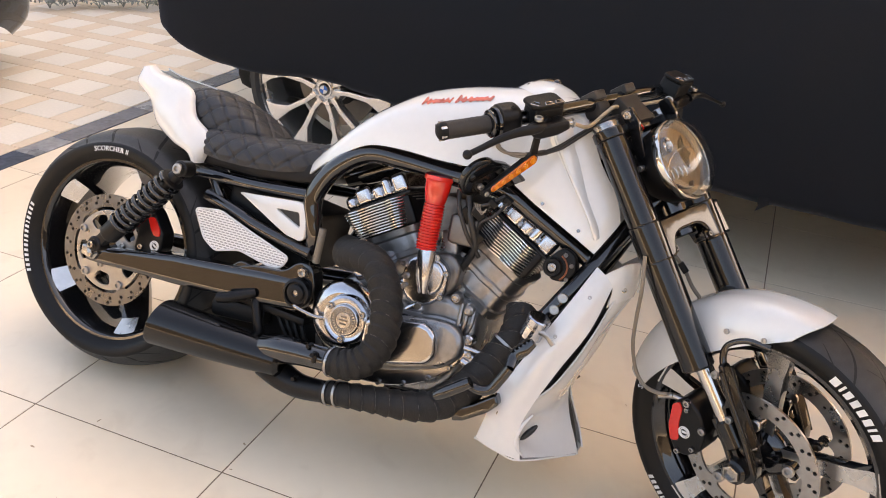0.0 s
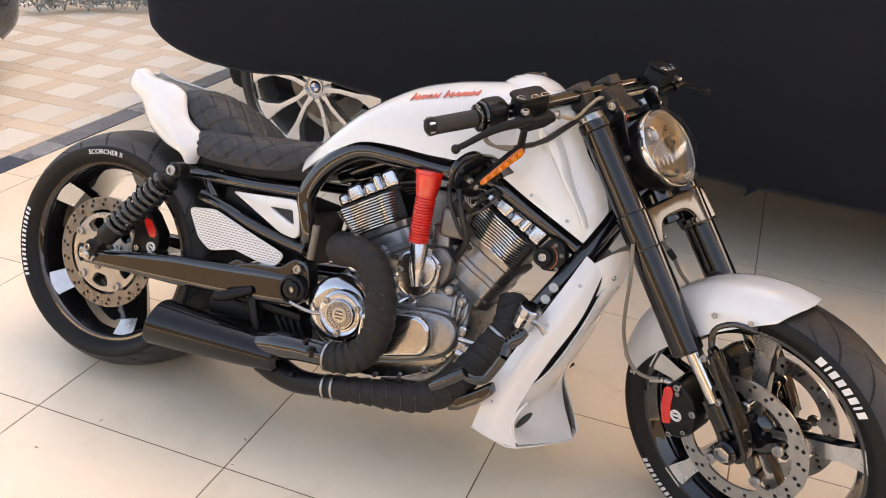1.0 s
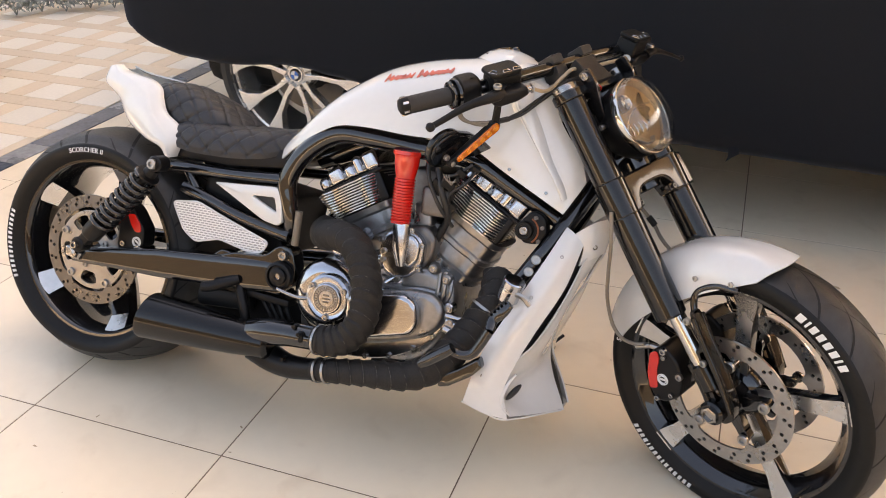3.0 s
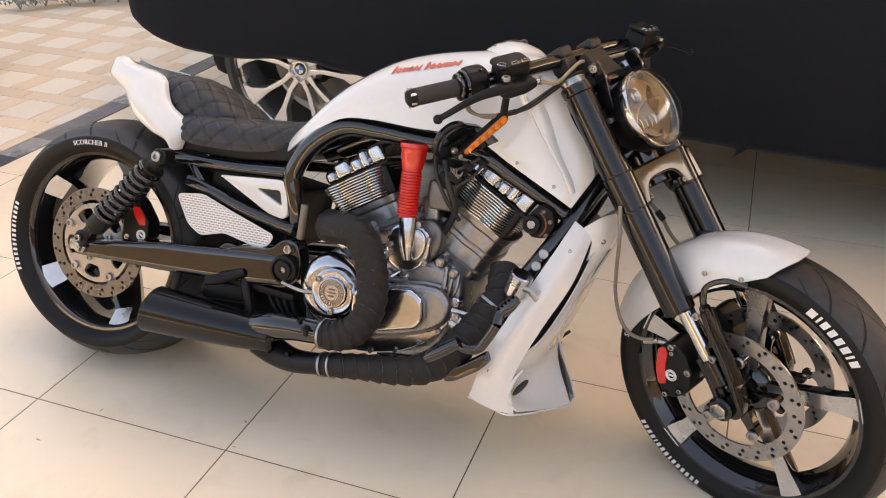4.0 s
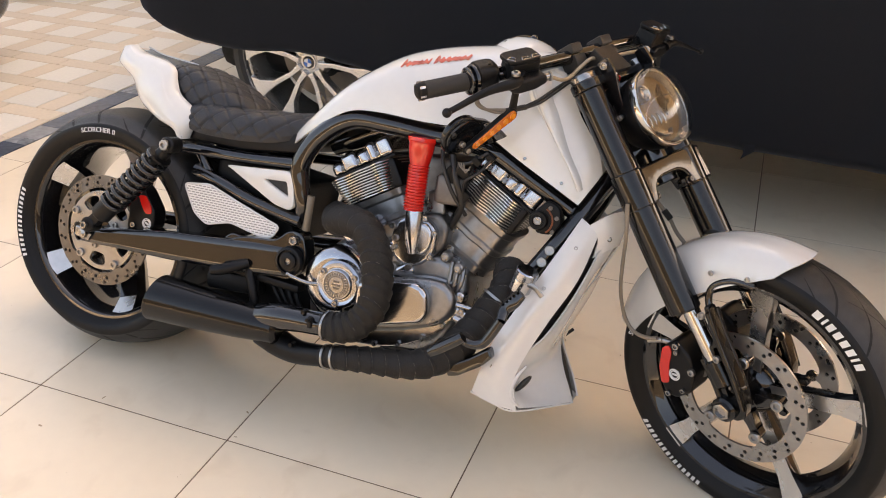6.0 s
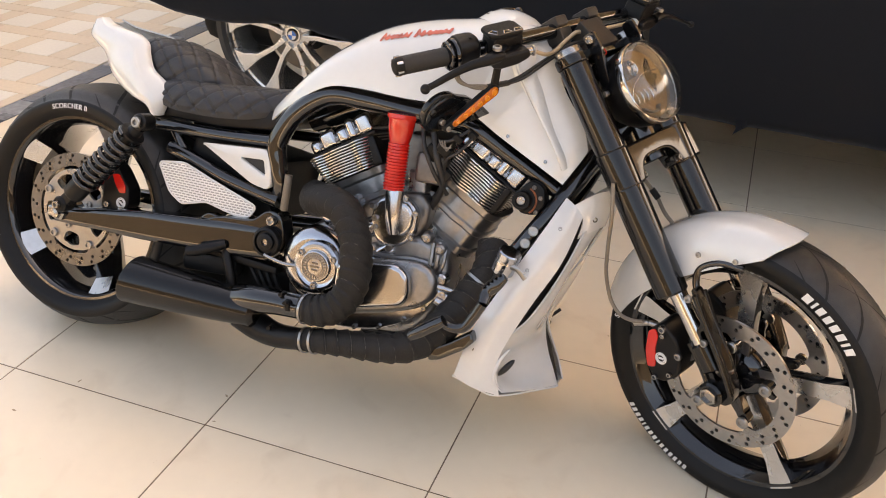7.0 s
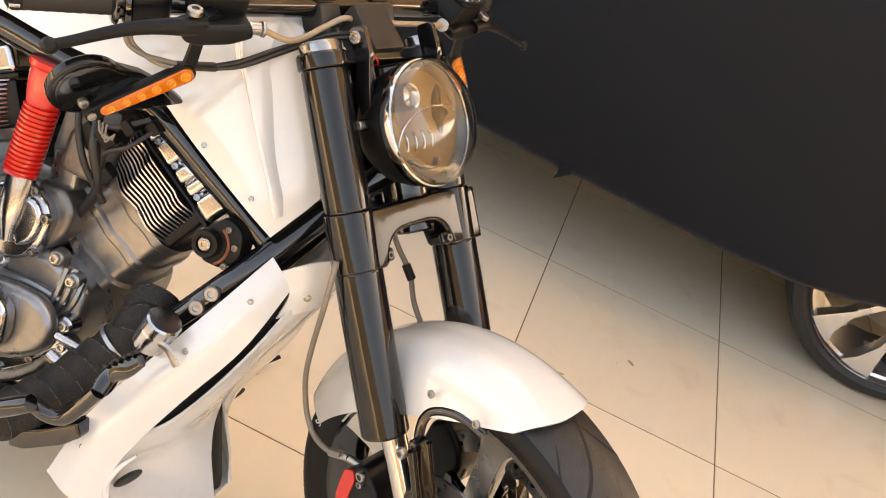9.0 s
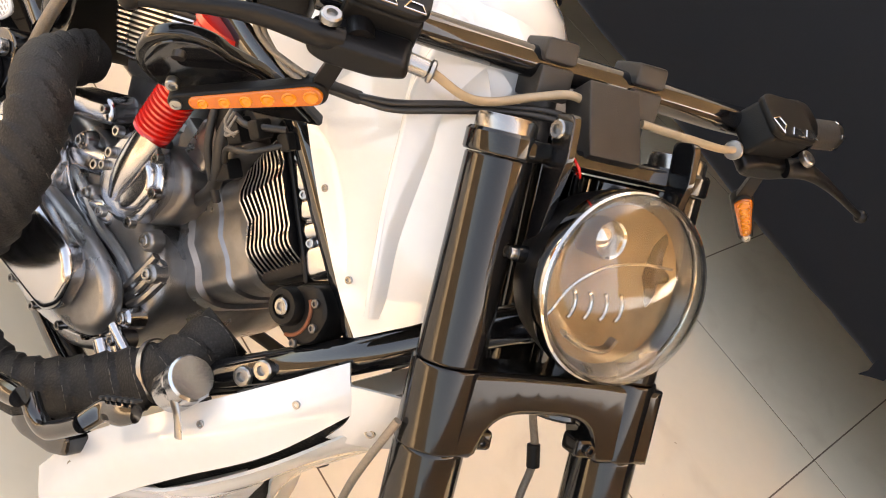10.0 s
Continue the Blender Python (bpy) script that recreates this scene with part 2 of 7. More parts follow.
def smooth_path(pts, per=8):
    """Points on a rounded line through the given ones (each a tuple of numbers)."""
    p = [np.array(x, float) for x in pts]
    p = [2 * p[0] - p[1]] + p + [2 * p[-1] - p[-2]]
    out = []
    for i in range(1, len(p) - 2):
        a, b, c, d = p[i - 1:i + 3]
        for k in range(per):
            t = k / per
            out.append(0.5 * (2 * b + (c - a) * t + (2 * a - 5 * b + 4 * c - d) * t * t + (3 * b - a - 3 * c + d) * t ** 3))
    out.append(p[-2])
    return out


def tube(bm, pts, r, seg=16, per=8, squash=1.0, ribs=None, up=(0, 1, 0), index=0):
    """A pipe along a rounded line; points may carry their own radius as a fourth number. ribs: pitch, depth, slant."""
    rows = smooth_path([(*p[:3], p[3] if len(p) > 3 else r) for p in pts], per)
    if ribs:
        fine, acc = [], 0.0
        for a, b in zip(rows, rows[1:]):
            n = max(1, int(np.linalg.norm(b[:3] - a[:3]) / (ribs[0] / 12)))
            fine += [a + (b - a) * k / n for k in range(n)]
        rows = fine + [rows[-1]]
    rings, length, before = [], 0.0, None
    normal = Vector(up)
    for i, row in enumerate(rows):
        c = Vector(row[:3])
        t = Vector(rows[min(i + 1, len(rows) - 1)][:3]) - Vector(rows[max(i - 1, 0)][:3])
        t.normalize()
        side = t.cross(normal)
        if side.length < 1e-4:
            side = t.cross(Vector((1, 0, 0)))
        side.normalize()
        normal = side.cross(t).normalized()
        if before is not None:
            length += (c - before).length
        before = c
        vs = []
        for k in range(seg):
            a = 2 * math.pi * k / seg
            rad = row[3]
            if ribs:
                ph = (length + ribs[2] * rad * math.sin(a)) / ribs[0]
                ph -= math.floor(ph)
                rad *= 1 + ribs[1] * (ph - 0.5 if ph < 0.85 else (1 - ph) / 0.15 * 0.7 - 0.35)
            vs.append(bm.verts.new(c + side * (rad * math.cos(a)) + normal * (rad * squash * math.sin(a))))
        rings.append(vs)
    for a, b in zip(rings, rings[1:]):
        bridge(bm, a, b, index)
    for x in (rings[0], rings[-1]):
        bm.faces.new(x).material_index = index
    return bm


def box(bm, size, m=None, bevel=0.004, seg=2, index=0):
    r = bmesh.ops.create_cube(bm, size=1.0, matrix=(m or Matrix()) @ Matrix.Diagonal((*size, 1)))
    vs = r["verts"]
    for f in {f for v in vs for f in v.link_faces}:
        f.material_index = index
    if bevel > 0:
        es = list({e for v in vs for e in v.link_edges})
        bmesh.ops.bevel(bm, geom=es, offset=bevel, segments=seg, affect="EDGES", profile=0.5)
    return bm


def plate(bm, outline, y0, y1, bevel=0.003, seg=2, holes=(), m=None, index=0, edge_index=None):
    """A sheet cut to an outline of (x, z), between the planes y0 and y1, with its holes and rounded edges."""
    m = m or Matrix()
    loops = [outline, *holes]
    edges = []
    for lp in loops:
        vs = [bm.verts.new((x, y0, z)) for x, z in lp]
        edges += [bm.edges.new((vs[i], vs[(i + 1) % len(vs)])) for i in range(len(vs))]
    before = set(bm.faces)
    bmesh.ops.triangle_fill(bm, edges=edges, use_beauty=True)
    faces = [f for f in bm.faces if f not in before]
    ext = bmesh.ops.extrude_face_region(bm, geom=faces)
    top = [v for v in ext["geom"] if isinstance(v, bmesh.types.BMVert)]
    for v in top:
        v.co.y += y1 - y0
    allv = {v for e in edges for v in e.verts} | set(top)
    fs = {f for v in allv for f in v.link_faces}
    for f in fs:
        f.normal_update()
        f.material_index = index
        if edge_index is not None and abs(f.normal.y) < 0.5:
            f.material_index = edge_index
    if bevel > 0:
        rim = [e for e in {e for v in allv for e in v.link_edges} if len(e.link_faces) == 2 and e.calc_face_angle(0) > 0.9 and abs(e.verts[0].co.y - e.verts[1].co.y) < 1e-6]
        r = bmesh.ops.bevel(bm, geom=rim, offset=bevel, segments=seg, affect="EDGES", profile=0.5)
        allv |= set(r["verts"])
    for v in {v for v in allv if v.is_valid}:
        v.co = m @ v.co
    return bm


def round_outline(pts, r=0.012, n=4):
    """The outline with its corners rounded."""
    out = []
    for i, p in enumerate(pts):
        a, b, c = Vector(pts[i - 1]), Vector(p), Vector(pts[(i + 1) % len(pts)])
        d1, d2 = (a - b), (c - b)
        k = min(r, d1.length * 0.45, d2.length * 0.45)
        s, e = b + d1.normalized() * k, b + d2.normalized() * k
        for j in range(n + 1):
            t = j / n
            out.append(tuple((1 - t) ** 2 * s + 2 * t * (1 - t) * b + t * t * e))
    return out


def circle(cx, cz, r, n=16, a0=0.0):
    return [(cx + r * math.cos(a0 + 2 * math.pi * i / n), cz + r * math.sin(a0 + 2 * math.pi * i / n)) for i in range(n)]


def sheet(bm, rows, per=5, thick=0.003, shape=None, index=0):
    """A curved panel through a net of points, with thickness. shape(u, v) gives an offset along the normal."""
    rows = [smooth_path(r, per) for r in rows]
    cols = [smooth_path([r[i] for r in rows], per) for i in range(len(rows[0]))]
    nu, nv = len(cols), len(cols[0])
    pos = np.array(cols)
    du, dv = np.gradient(pos, axis=0), np.gradient(pos, axis=1)
    nor = np.cross(du, dv)
    nor /= np.linalg.norm(nor, axis=2, keepdims=True) + 1e-9
    if shape:
        for i in range(nu):
            for j in range(nv):
                pos[i, j] += nor[i, j] * shape(i / (nu - 1), j / (nv - 1))
    top = [[bm.verts.new(pos[i, j]) for j in range(nv)] for i in range(nu)]
    low = [[bm.verts.new(pos[i, j] - nor[i, j] * thick) for j in range(nv)] for i in range(nu)]
    for i in range(nu - 1):
        for j in range(nv - 1):
            bm.faces.new((top[i][j], top[i + 1][j], top[i + 1][j + 1], top[i][j + 1])).material_index = index
            bm.faces.new((low[i][j + 1], low[i + 1][j + 1], low[i + 1][j], low[i][j])).material_index = index
    for i in range(nu - 1):
        for j in (0, nv - 1):
            bm.faces.new((top[i][j], low[i][j], low[i + 1][j], top[i + 1][j])).material_index = index
    for j in range(nv - 1):
        for i in (0, nu - 1):
            bm.faces.new((top[i][j], top[i][j + 1], low[i][j + 1], low[i][j])).material_index = index
    return bm


def bolt(bm, p, n, r=0.007, h=0.006):
    """A socket-head screw that stands on p and points along n."""
    p, n = Vector(p), Vector(n).normalized()
    lathe(bm, [(r, 0), (r, h * 0.8), (r * 0.85, h), (r * 0.5, h), (r * 0.48, h * 0.45), (0.0001, h * 0.4)], frame_to(p, p + n), 12)
    return bm


def solid_text(name, body, size, material, parent, m, depth=0.0006, bend=None, label="", shear=0.0, spacing=1.0, squeeze=1.0, bold=0.0):
    """Raised lettering. bend: the radius of the circle on which it runs."""
    c = bpy.data.curves.new(name, "FONT")
    c.body, c.size, c.align_x, c.align_y, c.extrude, c.shear, c.space_character, c.offset = body, size, "CENTER", "CENTER", depth, shear, spacing, bold
    c.resolution_u = 3
    tmp = new(name + "_shape", c)
    dg = bpy.context.evaluated_depsgraph_get()
    me = bpy.data.meshes.new_from_object(tmp.evaluated_get(dg))
    bpy.data.objects.remove(tmp)
    bpy.data.curves.remove(c)
    bm = bmesh.new()
    bm.from_mesh(me)
    bpy.data.meshes.remove(me)
    if bend:
        for v in bm.verts:
            a, r = v.co.x * squeeze / bend, bend + v.co.y
            v.co.x, v.co.y = r * math.sin(a), r * math.cos(a)
    return part(name, bm, material, parent, label, m, smooth=False)


def setting(name, bm, material, label, category, smooth=False):
    ob = part(name, bm, material, None, label, smooth=smooth)
    return tagged(ob, label, category, kind="structure")

# ---------------------------------------------------------------- the setting
TILE = 0.58


def floor_tiles():
    bm = bmesh.new()
    box(bm, (7.09, 8.7, 0.06), pose(1.655, 0.29, -0.0309), bevel=0)
    floor = setting("floor", bm, M_GROUT, "cream polished porcelain garage floor with thin brown joints", "floor")
    mesh = bpy.data.meshes.new("tile")
    bm = bmesh.new()
    box(bm, (TILE - 0.0035, TILE - 0.0035, 0.01), pose(0, 0, -0.005), bevel=0.0005, seg=1)
    bm.to_mesh(mesh)
    bm.free()
    mesh.materials.append(M_TILE)
    for i in range(-3, 9):
        for j in range(-7, 8):
            ob = new("tile", mesh)
            ob.parent = floor
            ob.location = ((i + 0.5) * TILE, (j + 0.5) * TILE, 0)
    for j in range(-7, 8):
        bm = bmesh.new()
        box(bm, (0.145, TILE - 0.003, 0.01), pose(-1.815, (j + 0.5) * TILE, -0.005), bevel=0.0012, seg=1)
        part("tile", bm, M_TILE, floor, smooth=False)


def floor_marks():
    """Crumbs of dirt and dried spots on the tiles."""
    rnd = random.Random(12)
    spots = [(-0.46, -0.13, 0.006), (-0.39, 0.02, 0.005), (-0.01, 0.11, 0.005), (1.48, 1.41, 0.012), (1.30, 1.22, 0.007)]
    for k in range(70):
        spots.append((rnd.uniform(-1.4, 2.6), rnd.uniform(-0.7, 1.6), 0.0009 + 0.0032 * rnd.random() ** 3))
    bm = bmesh.new()
    for x, y, r in spots:
        a0 = rnd.uniform(0, 6.3)
        loop = []
        for i in range(9):
            a = 2 * math.pi * i / 9
            rr = r * rnd.uniform(0.5, 1.1)
            q = Vector((rr * math.cos(a) * 1.6, rr * math.sin(a) * 0.6, 0.0004))
            loop.append(bm.verts.new(Matrix.Translation((x, y, 0)) @ Matrix.Rotation(a0, 4, "Z") @ q))
        bm.faces.new(loop)
    ob = part("dirt_specks", bm, M_DIRT, None, smooth=False)
    tagged(ob, "dried brown specks of dirt scattered on the tiles", "dirt", kind="stuff")


def patio():
    bm = bmesh.new()
    box(bm, (160, 160, 0.1), pose(0, 0, -0.12), bevel=0)
    setting("ground", bm, M_TAN, "tan paved ground round the house", "ground")
    bm = bmesh.new()
    box(bm, (7.0, 9.0, 0.05), pose(-5.4, 1.0, -0.037), bevel=0)
    pave = setting("pavement", bm, M_TAN, "patio of pale squares framed by tan paving planks", "pavement")
    px, py, gap = 0.335, 0.365, 0.004
    meshes = {}
    for key, (w, d, mt) in dict(pale=(0.215, 0.245, M_PALE), side=(0.12, 0.245, M_TAN), plank=(0.335, 0.12, M_TAN)).items():
        bm = bmesh.new()
        box(bm, (w - gap, d - gap, 0.012), pose(w / 2, d / 2, -0.006), bevel=0.0015, seg=1)
        meshes[key] = bpy.data.meshes.new("paver")
        bm.to_mesh(meshes[key])
        bm.free()
        meshes[key].materials.append(mt)
    for j in range(0, 12):
        shift = (-0.14 * j) % px
        for i in range(-1, 9):
            x0, y0 = -2.02 - (i + 1) * px + shift, 0.62 + j * py
            for key, dx, dy, w, d in (("pale", 0, 0, 0.215, 0.245), ("side", 0.215, 0, 0.12, 0.245), ("plank", -0.07, 0.245, 0.335, 0.12)):
                left = x0 + dx
                if left > -2.035:
                    continue
                if left + w > -2.02:
                    w2 = -2.021 - left
                    bm = bmesh.new()
                    box(bm, (w2 - gap, d - gap, 0.012), pose(w2 / 2, d / 2, -0.006), bevel=min(0.0015, w2 * 0.05), seg=1)
                    ob = part("paver", bm, M_PALE if key == "pale" else M_TAN, pave, smooth=False)
                else:
                    ob = new("paver", meshes[key])
                    ob.parent = pave
                ob.location = (left, y0 + dy, 0)
    bm = bmesh.new()
    box(bm, (0.13, 9.0, 0.04), pose(-1.955, 0.3, -0.024), bevel=0)
    strip = setting("trim", bm, M_GROUT, "threshold strip of dark blue-grey granite between the floors", "threshold")
    y = -2.0
    k = 0
    while y < 4.6:
        d = (0.5, 0.62, 0.22, 0.55, 0.3)[k % 5]
        bm = bmesh.new()
        box(bm, (0.122, d - 0.003, 0.012), pose(-1.955, y + d / 2, -0.005), bevel=0.001, seg=1)
        part("slab", bm, M_GRANITE2 if k % 5 in (2, 4) else M_GRANITE, strip, smooth=False)
        y += d
        k += 1


def shell():
    # unseen tall wall, added to block the sun and part of the sky
    bm = bmesh.new()
    box(bm, (13.6, 0.2, 9.0), pose(-0.8, 6.4, 4.46), bevel=0)
    setting("wall_north", bm, M_PLASTER, "unseen plastered wall, added to keep the sun off the floor", "wall")
    # unseen low wall behind the camera, added to darken reflections
    bm = bmesh.new()
    box(bm, (24.0, 0.2, 2.1), pose(0.0, -6.5, 1.01), bevel=0)
    setting("wall_south", bm, M_BROWNWALL, "unseen dark brown wall, added to darken reflections in the paint", "wall")
    # unseen wall, added to dim and warm the light from the right
    bm = bmesh.new()
    box(bm, (0.2, 12.9, 3.2), pose(8.0, -0.05, 1.56), bevel=0)
    setting("wall_east", bm, M_TANWALL, "unseen tan wall, added to hold back light from the right", "wall")
    # unseen board overhead, added to limit skylight and bounce warm light
    bm = bmesh.new()
    box(bm, (5.3, 6.0, 0.16), pose(3.35, 3.4, 3.4), bevel=0)
    setting("ceiling", bm, M_CEILING, "unseen pale ceiling board, added to limit and bounce skylight", "ceiling")


def plants():
    rnd = random.Random(4)
    bm = bmesh.new()
    box(bm, (3.4, 1.4, 0.07), pose(-4.15, 5.07, 0.0, rz=40), bevel=0.02)
    setting("flower_bed", bm, M_SOIL, "brown soil bed along the patio edge", "flower bed")
    base = Vector((-3.72, 3.60, 0))
    along = Vector((0.38, 0.33, 0)).normalized()
    back = Vector((-along.y, along.x, 0))
    for k in range(9):
        c = base + along * (k * 0.17 - 0.25) + back * (0.16 + 0.05 * (k % 2))
        plant = thing("silver_plant", "low bushy silver-leaved bedding plant in the soil bed", "plant", Matrix.Translation((c.x, c.y, 0.02)), group="bedding plants")
        bm = bmesh.new()
        for i in range(150):
            a, t = rnd.uniform(0, 6.28), rnd.random()
            rr = 0.13 * math.sqrt(rnd.random())
            p = Vector((rr * math.cos(a), rr * math.sin(a), 0.03 + 0.11 * t * (1 - (rr / 0.16) ** 2)))
            m = Matrix.Translation(p) @ Euler((rnd.uniform(-0.9, 0.9), rnd.uniform(-0.9, 0.9), rnd.uniform(0, 6.3))).to_matrix().to_4x4()
            s = rnd.uniform(0.014, 0.026)
            q = [m @ Vector(v) for v in ((0, 0, 0), (s, s * 0.5, 0.004), (2 * s, 0.2 * s, 0), (2.2 * s, 0, -0.003), (s, -s * 0.5, 0.004))]
            bm.faces.new([bm.verts.new(v) for v in q])
        part("foliage", bm, M_LEAF, plant, smooth=False)
        bm = bmesh.new()
        for i in range(5):
            a = i * 1.26 + k
            tube(bm, [(0, 0, -0.02), (0.03 * math.cos(a), 0.03 * math.sin(a), 0.04), (0.07 * math.cos(a), 0.07 * math.sin(a), 0.09)], 0.003, 6, 3)
        part("stem", bm, M_LEAF, plant)


def car_wheel(parent, x, y, z, turn):
    """A wide tyre on a five-spoke alloy, its face towards -y."""
    m = pose(x, y, z, 90) @ pose(0, 0, 0, 0, 0, turn)
    bm = bmesh.new()
    lathe(bm, [(0.31, -0.02), (0.338, 0.002), (0.366, -0.005), (0.380, -0.035), (0.382, -0.14), (0.380, -0.235), (0.33, -0.27), (0.305, -0.25)], m, 64, closed=True)
    wheel = part("wheel", bm, M_RUBBER, parent, "road wheel with a worn black tyre")
    bm = bmesh.new()
    lathe(bm, [(0.318, -0.004), (0.318, -0.022), (0.300, -0.03), (0.285, -0.11), (0.28, -0.24), (0.29, -0.24), (0.30, -0.11), (0.31, -0.04)], m, 64, closed=True)
    part("rim", bm, M_ALLOY, wheel, "silver alloy rim")
    bm = bmesh.new()
    lathe(bm, [(0.10, -0.14), (0.19, -0.13), (0.19, -0.15), (0.10, -0.155)], m, 40, closed=True)
    part("car_brake_disc", bm, M_ALLOYDARK, wheel)
    for k in range(5):
        a = 72 * k
        bm = bmesh.new()
        for s in (-1, 1):
            out = [(0.045, 0.031 * s), (0.10, 0.033 * s), (0.195, 0.064 * s), (0.245, 0.110 * s), (0.270, 0.155 * s), (0.296, 0.105 * s), (0.310, 0.056 * s), (0.20, 0.041 * s), (0.12, 0.016 * s), (0.045, 0.004 * s)]
            plate(bm, out, 0.012, 0.060, bevel=0.004, m=m @ pose(0, 0, 0, 0, 0, a) @ Matrix(((1, 0, 0, 0), (0, 0, 1, 0), (0, -1, 0, 0), (0, 0, 0, 1))))
        part("spoke", bm, M_ALLOY, wheel, sharp=24)
    bm = bmesh.new()
    lathe(bm, [(0.001, -0.015), (0.034, -0.015), (0.036, -0.02), (0.07, -0.03), (0.075, -0.10), (0.001, -0.10)], m, 32)
    part("hub", bm, M_ALLOY, wheel)
    bm = bmesh.new()
    lathe(bm, [(0.001, -0.008), (0.022, -0.009), (0.027, -0.014), (0.027, -0.02), (0.001, -0.02)], m, 32)
    cap = part("hub_cap", bm, M_CARBLACK, wheel, "black hub cap with blue and white quarters")
    for k in range(4):
        bm = bmesh.new()
        fan = [(0.0, 0.0)] + [(0.018 * math.cos(k * math.pi / 2 + q * math.pi / 12), 0.018 * math.sin(k * math.pi / 2 + q * math.pi / 12)) for q in range(7)]
        lo = [bm.verts.new(m @ Vector((a, b, -0.010))) for a, b in fan]
        hi = [bm.verts.new(m @ Vector((a, b, -0.0070))) for a, b in fan]
        bridge(bm, lo, hi)
        bm.faces.new(hi)
        part("cap_quarter", bm, M_BLUE if k % 2 else M_WHITE, cap, "blue enamel quarter" if k % 2 else "white enamel quarter", smooth=False)
    return wheel


def covered_car():
    car = thing("covered_car", "large parked car under a fitted charcoal fabric cover", "car", pose(0, 0, 0))
    stations = [  # x, near edge y, far edge y, hem, shoulder, roof
        (-1.70, 2.15, 3.35, 0.60, 0.78, 0.86), (-1.675, 1.98, 3.5, 0.56, 0.85, 1.0), (-1.60, 1.84, 3.64, 0.485, 0.92, 1.08), (-1.37, 1.775, 3.70, 0.415, 0.98, 1.12),
        (-1.05, 1.75, 3.72, 0.40, 1.02, 1.15), (-0.75, 1.74, 3.73, 0.425, 1.05, 1.18), (-0.40, 1.72, 3.74, 0.39, 1.06, 1.22), (0.0, 1.68, 3.74, 0.355, 1.08, 1.45),
        (0.7, 1.60, 3.74, 0.350, 1.10, 1.72), (1.2, 1.575, 3.74, 0.340, 1.10, 1.76), (1.8, 1.58, 3.73, 0.335, 1.10, 1.74), (2.2, 1.60, 3.73, 0.405, 1.10, 1.68),
        (2.7, 1.65, 3.71, 0.395, 1.08, 1.5), (3.2, 1.76, 3.65, 0.41, 1.05, 1.25), (3.32, 2.1, 3.4, 0.5, 0.95, 1.1)]
    rows = smooth_path(stations, 14)
    bm = bmesh.new()
    grid = []
    for x, ya, yb, hem, sh, top in rows:
        line = []
        mid = (ya + yb) / 2
        cabin = max(0.0, top - sh)
        prof = [(ya + 0.055, hem - 0.0), (ya + 0.012, hem + 0.035), (ya, hem + 0.12), (ya - 0.012, hem + 0.28), (ya - 0.01, (hem + sh) / 2 + 0.08), (ya + 0.03, sh - 0.06), (ya + 0.10, sh + 0.02),
                (ya + 0.22, sh + cabin * 0.45), (ya + 0.36, sh + cabin * 0.85), (mid - 0.25, top), (mid, top + 0.01)]
        full = prof + [(2 * mid - y, z) for y, z in prof[-2::-1]]
        for k, p in enumerate(smooth_path(full, 4)):
            y, z = p
            near = max(0.0, 1 - abs(z - hem) / 0.16)
            w = noise.noise(Vector((x * 26, z * 7, y * 3))) * 0.007 * near ** 2 + noise.noise(Vector((x * 2.2 - z * 1.8, z * 3.1, y))) * 0.010
            sag = noise.noise(Vector((x * 9, 0.3, y))) * 0.004 * near
            fold = 0.006 * math.sin(x * 6 + z * 9) * noise.noise(Vector((x * 0.9, z * 0.9, 5)))
            line.append(bm.verts.new((x, y + (w + fold) * (1 if y > mid else -1), z + sag)))
        grid.append(line)
    for a, b in zip(grid, grid[1:]):
        for i in range(len(a) - 1):
            bm.faces.new((a[i], a[i + 1], b[i + 1], b[i]))
    for g in (grid[0], grid[-1]):
        bm.faces.new(g)
    ob = part("cover", bm, M_COVER, car, "charcoal stretch fabric cover with gathered hem", sharp=80)
    sol = ob.modifiers.new("cloth", "SOLIDIFY")
    sol.thickness, sol.offset = 0.004, -1
    bm = bmesh.new()
    box(bm, (4.3, 1.6, 0.35), pose(0.85, 2.74, 0.42), bevel=0.08)
    part("underbody", bm, M_PLASTIC, car)
    bm = bmesh.new()
    box(bm, (0.07, 0.16, 0.10), pose(-1.09, 1.90, 0.385, 0, 12, 0), bevel=0.015)
    part("mud_flap", bm, M_PLASTIC, car)
    bm = bmesh.new()
    plate(bm, [(1.055, 0.385), (1.095, 0.385), (1.098, 0.356), (1.078, 0.341), (1.058, 0.323), (1.064, 0.346)], 1.590, 1.594, bevel=0.001)
    part("strap_end", bm, M_COVER, car)
    car_wheel(car, -0.745, 1.805, 0.38, 84)
    car_wheel(car, 2.19, 1.805, 0.38, 66)
    car_wheel(car, -0.745, 3.62, 0.38, 10)
    car_wheel(car, 2.19, 3.62, 0.38, 30)


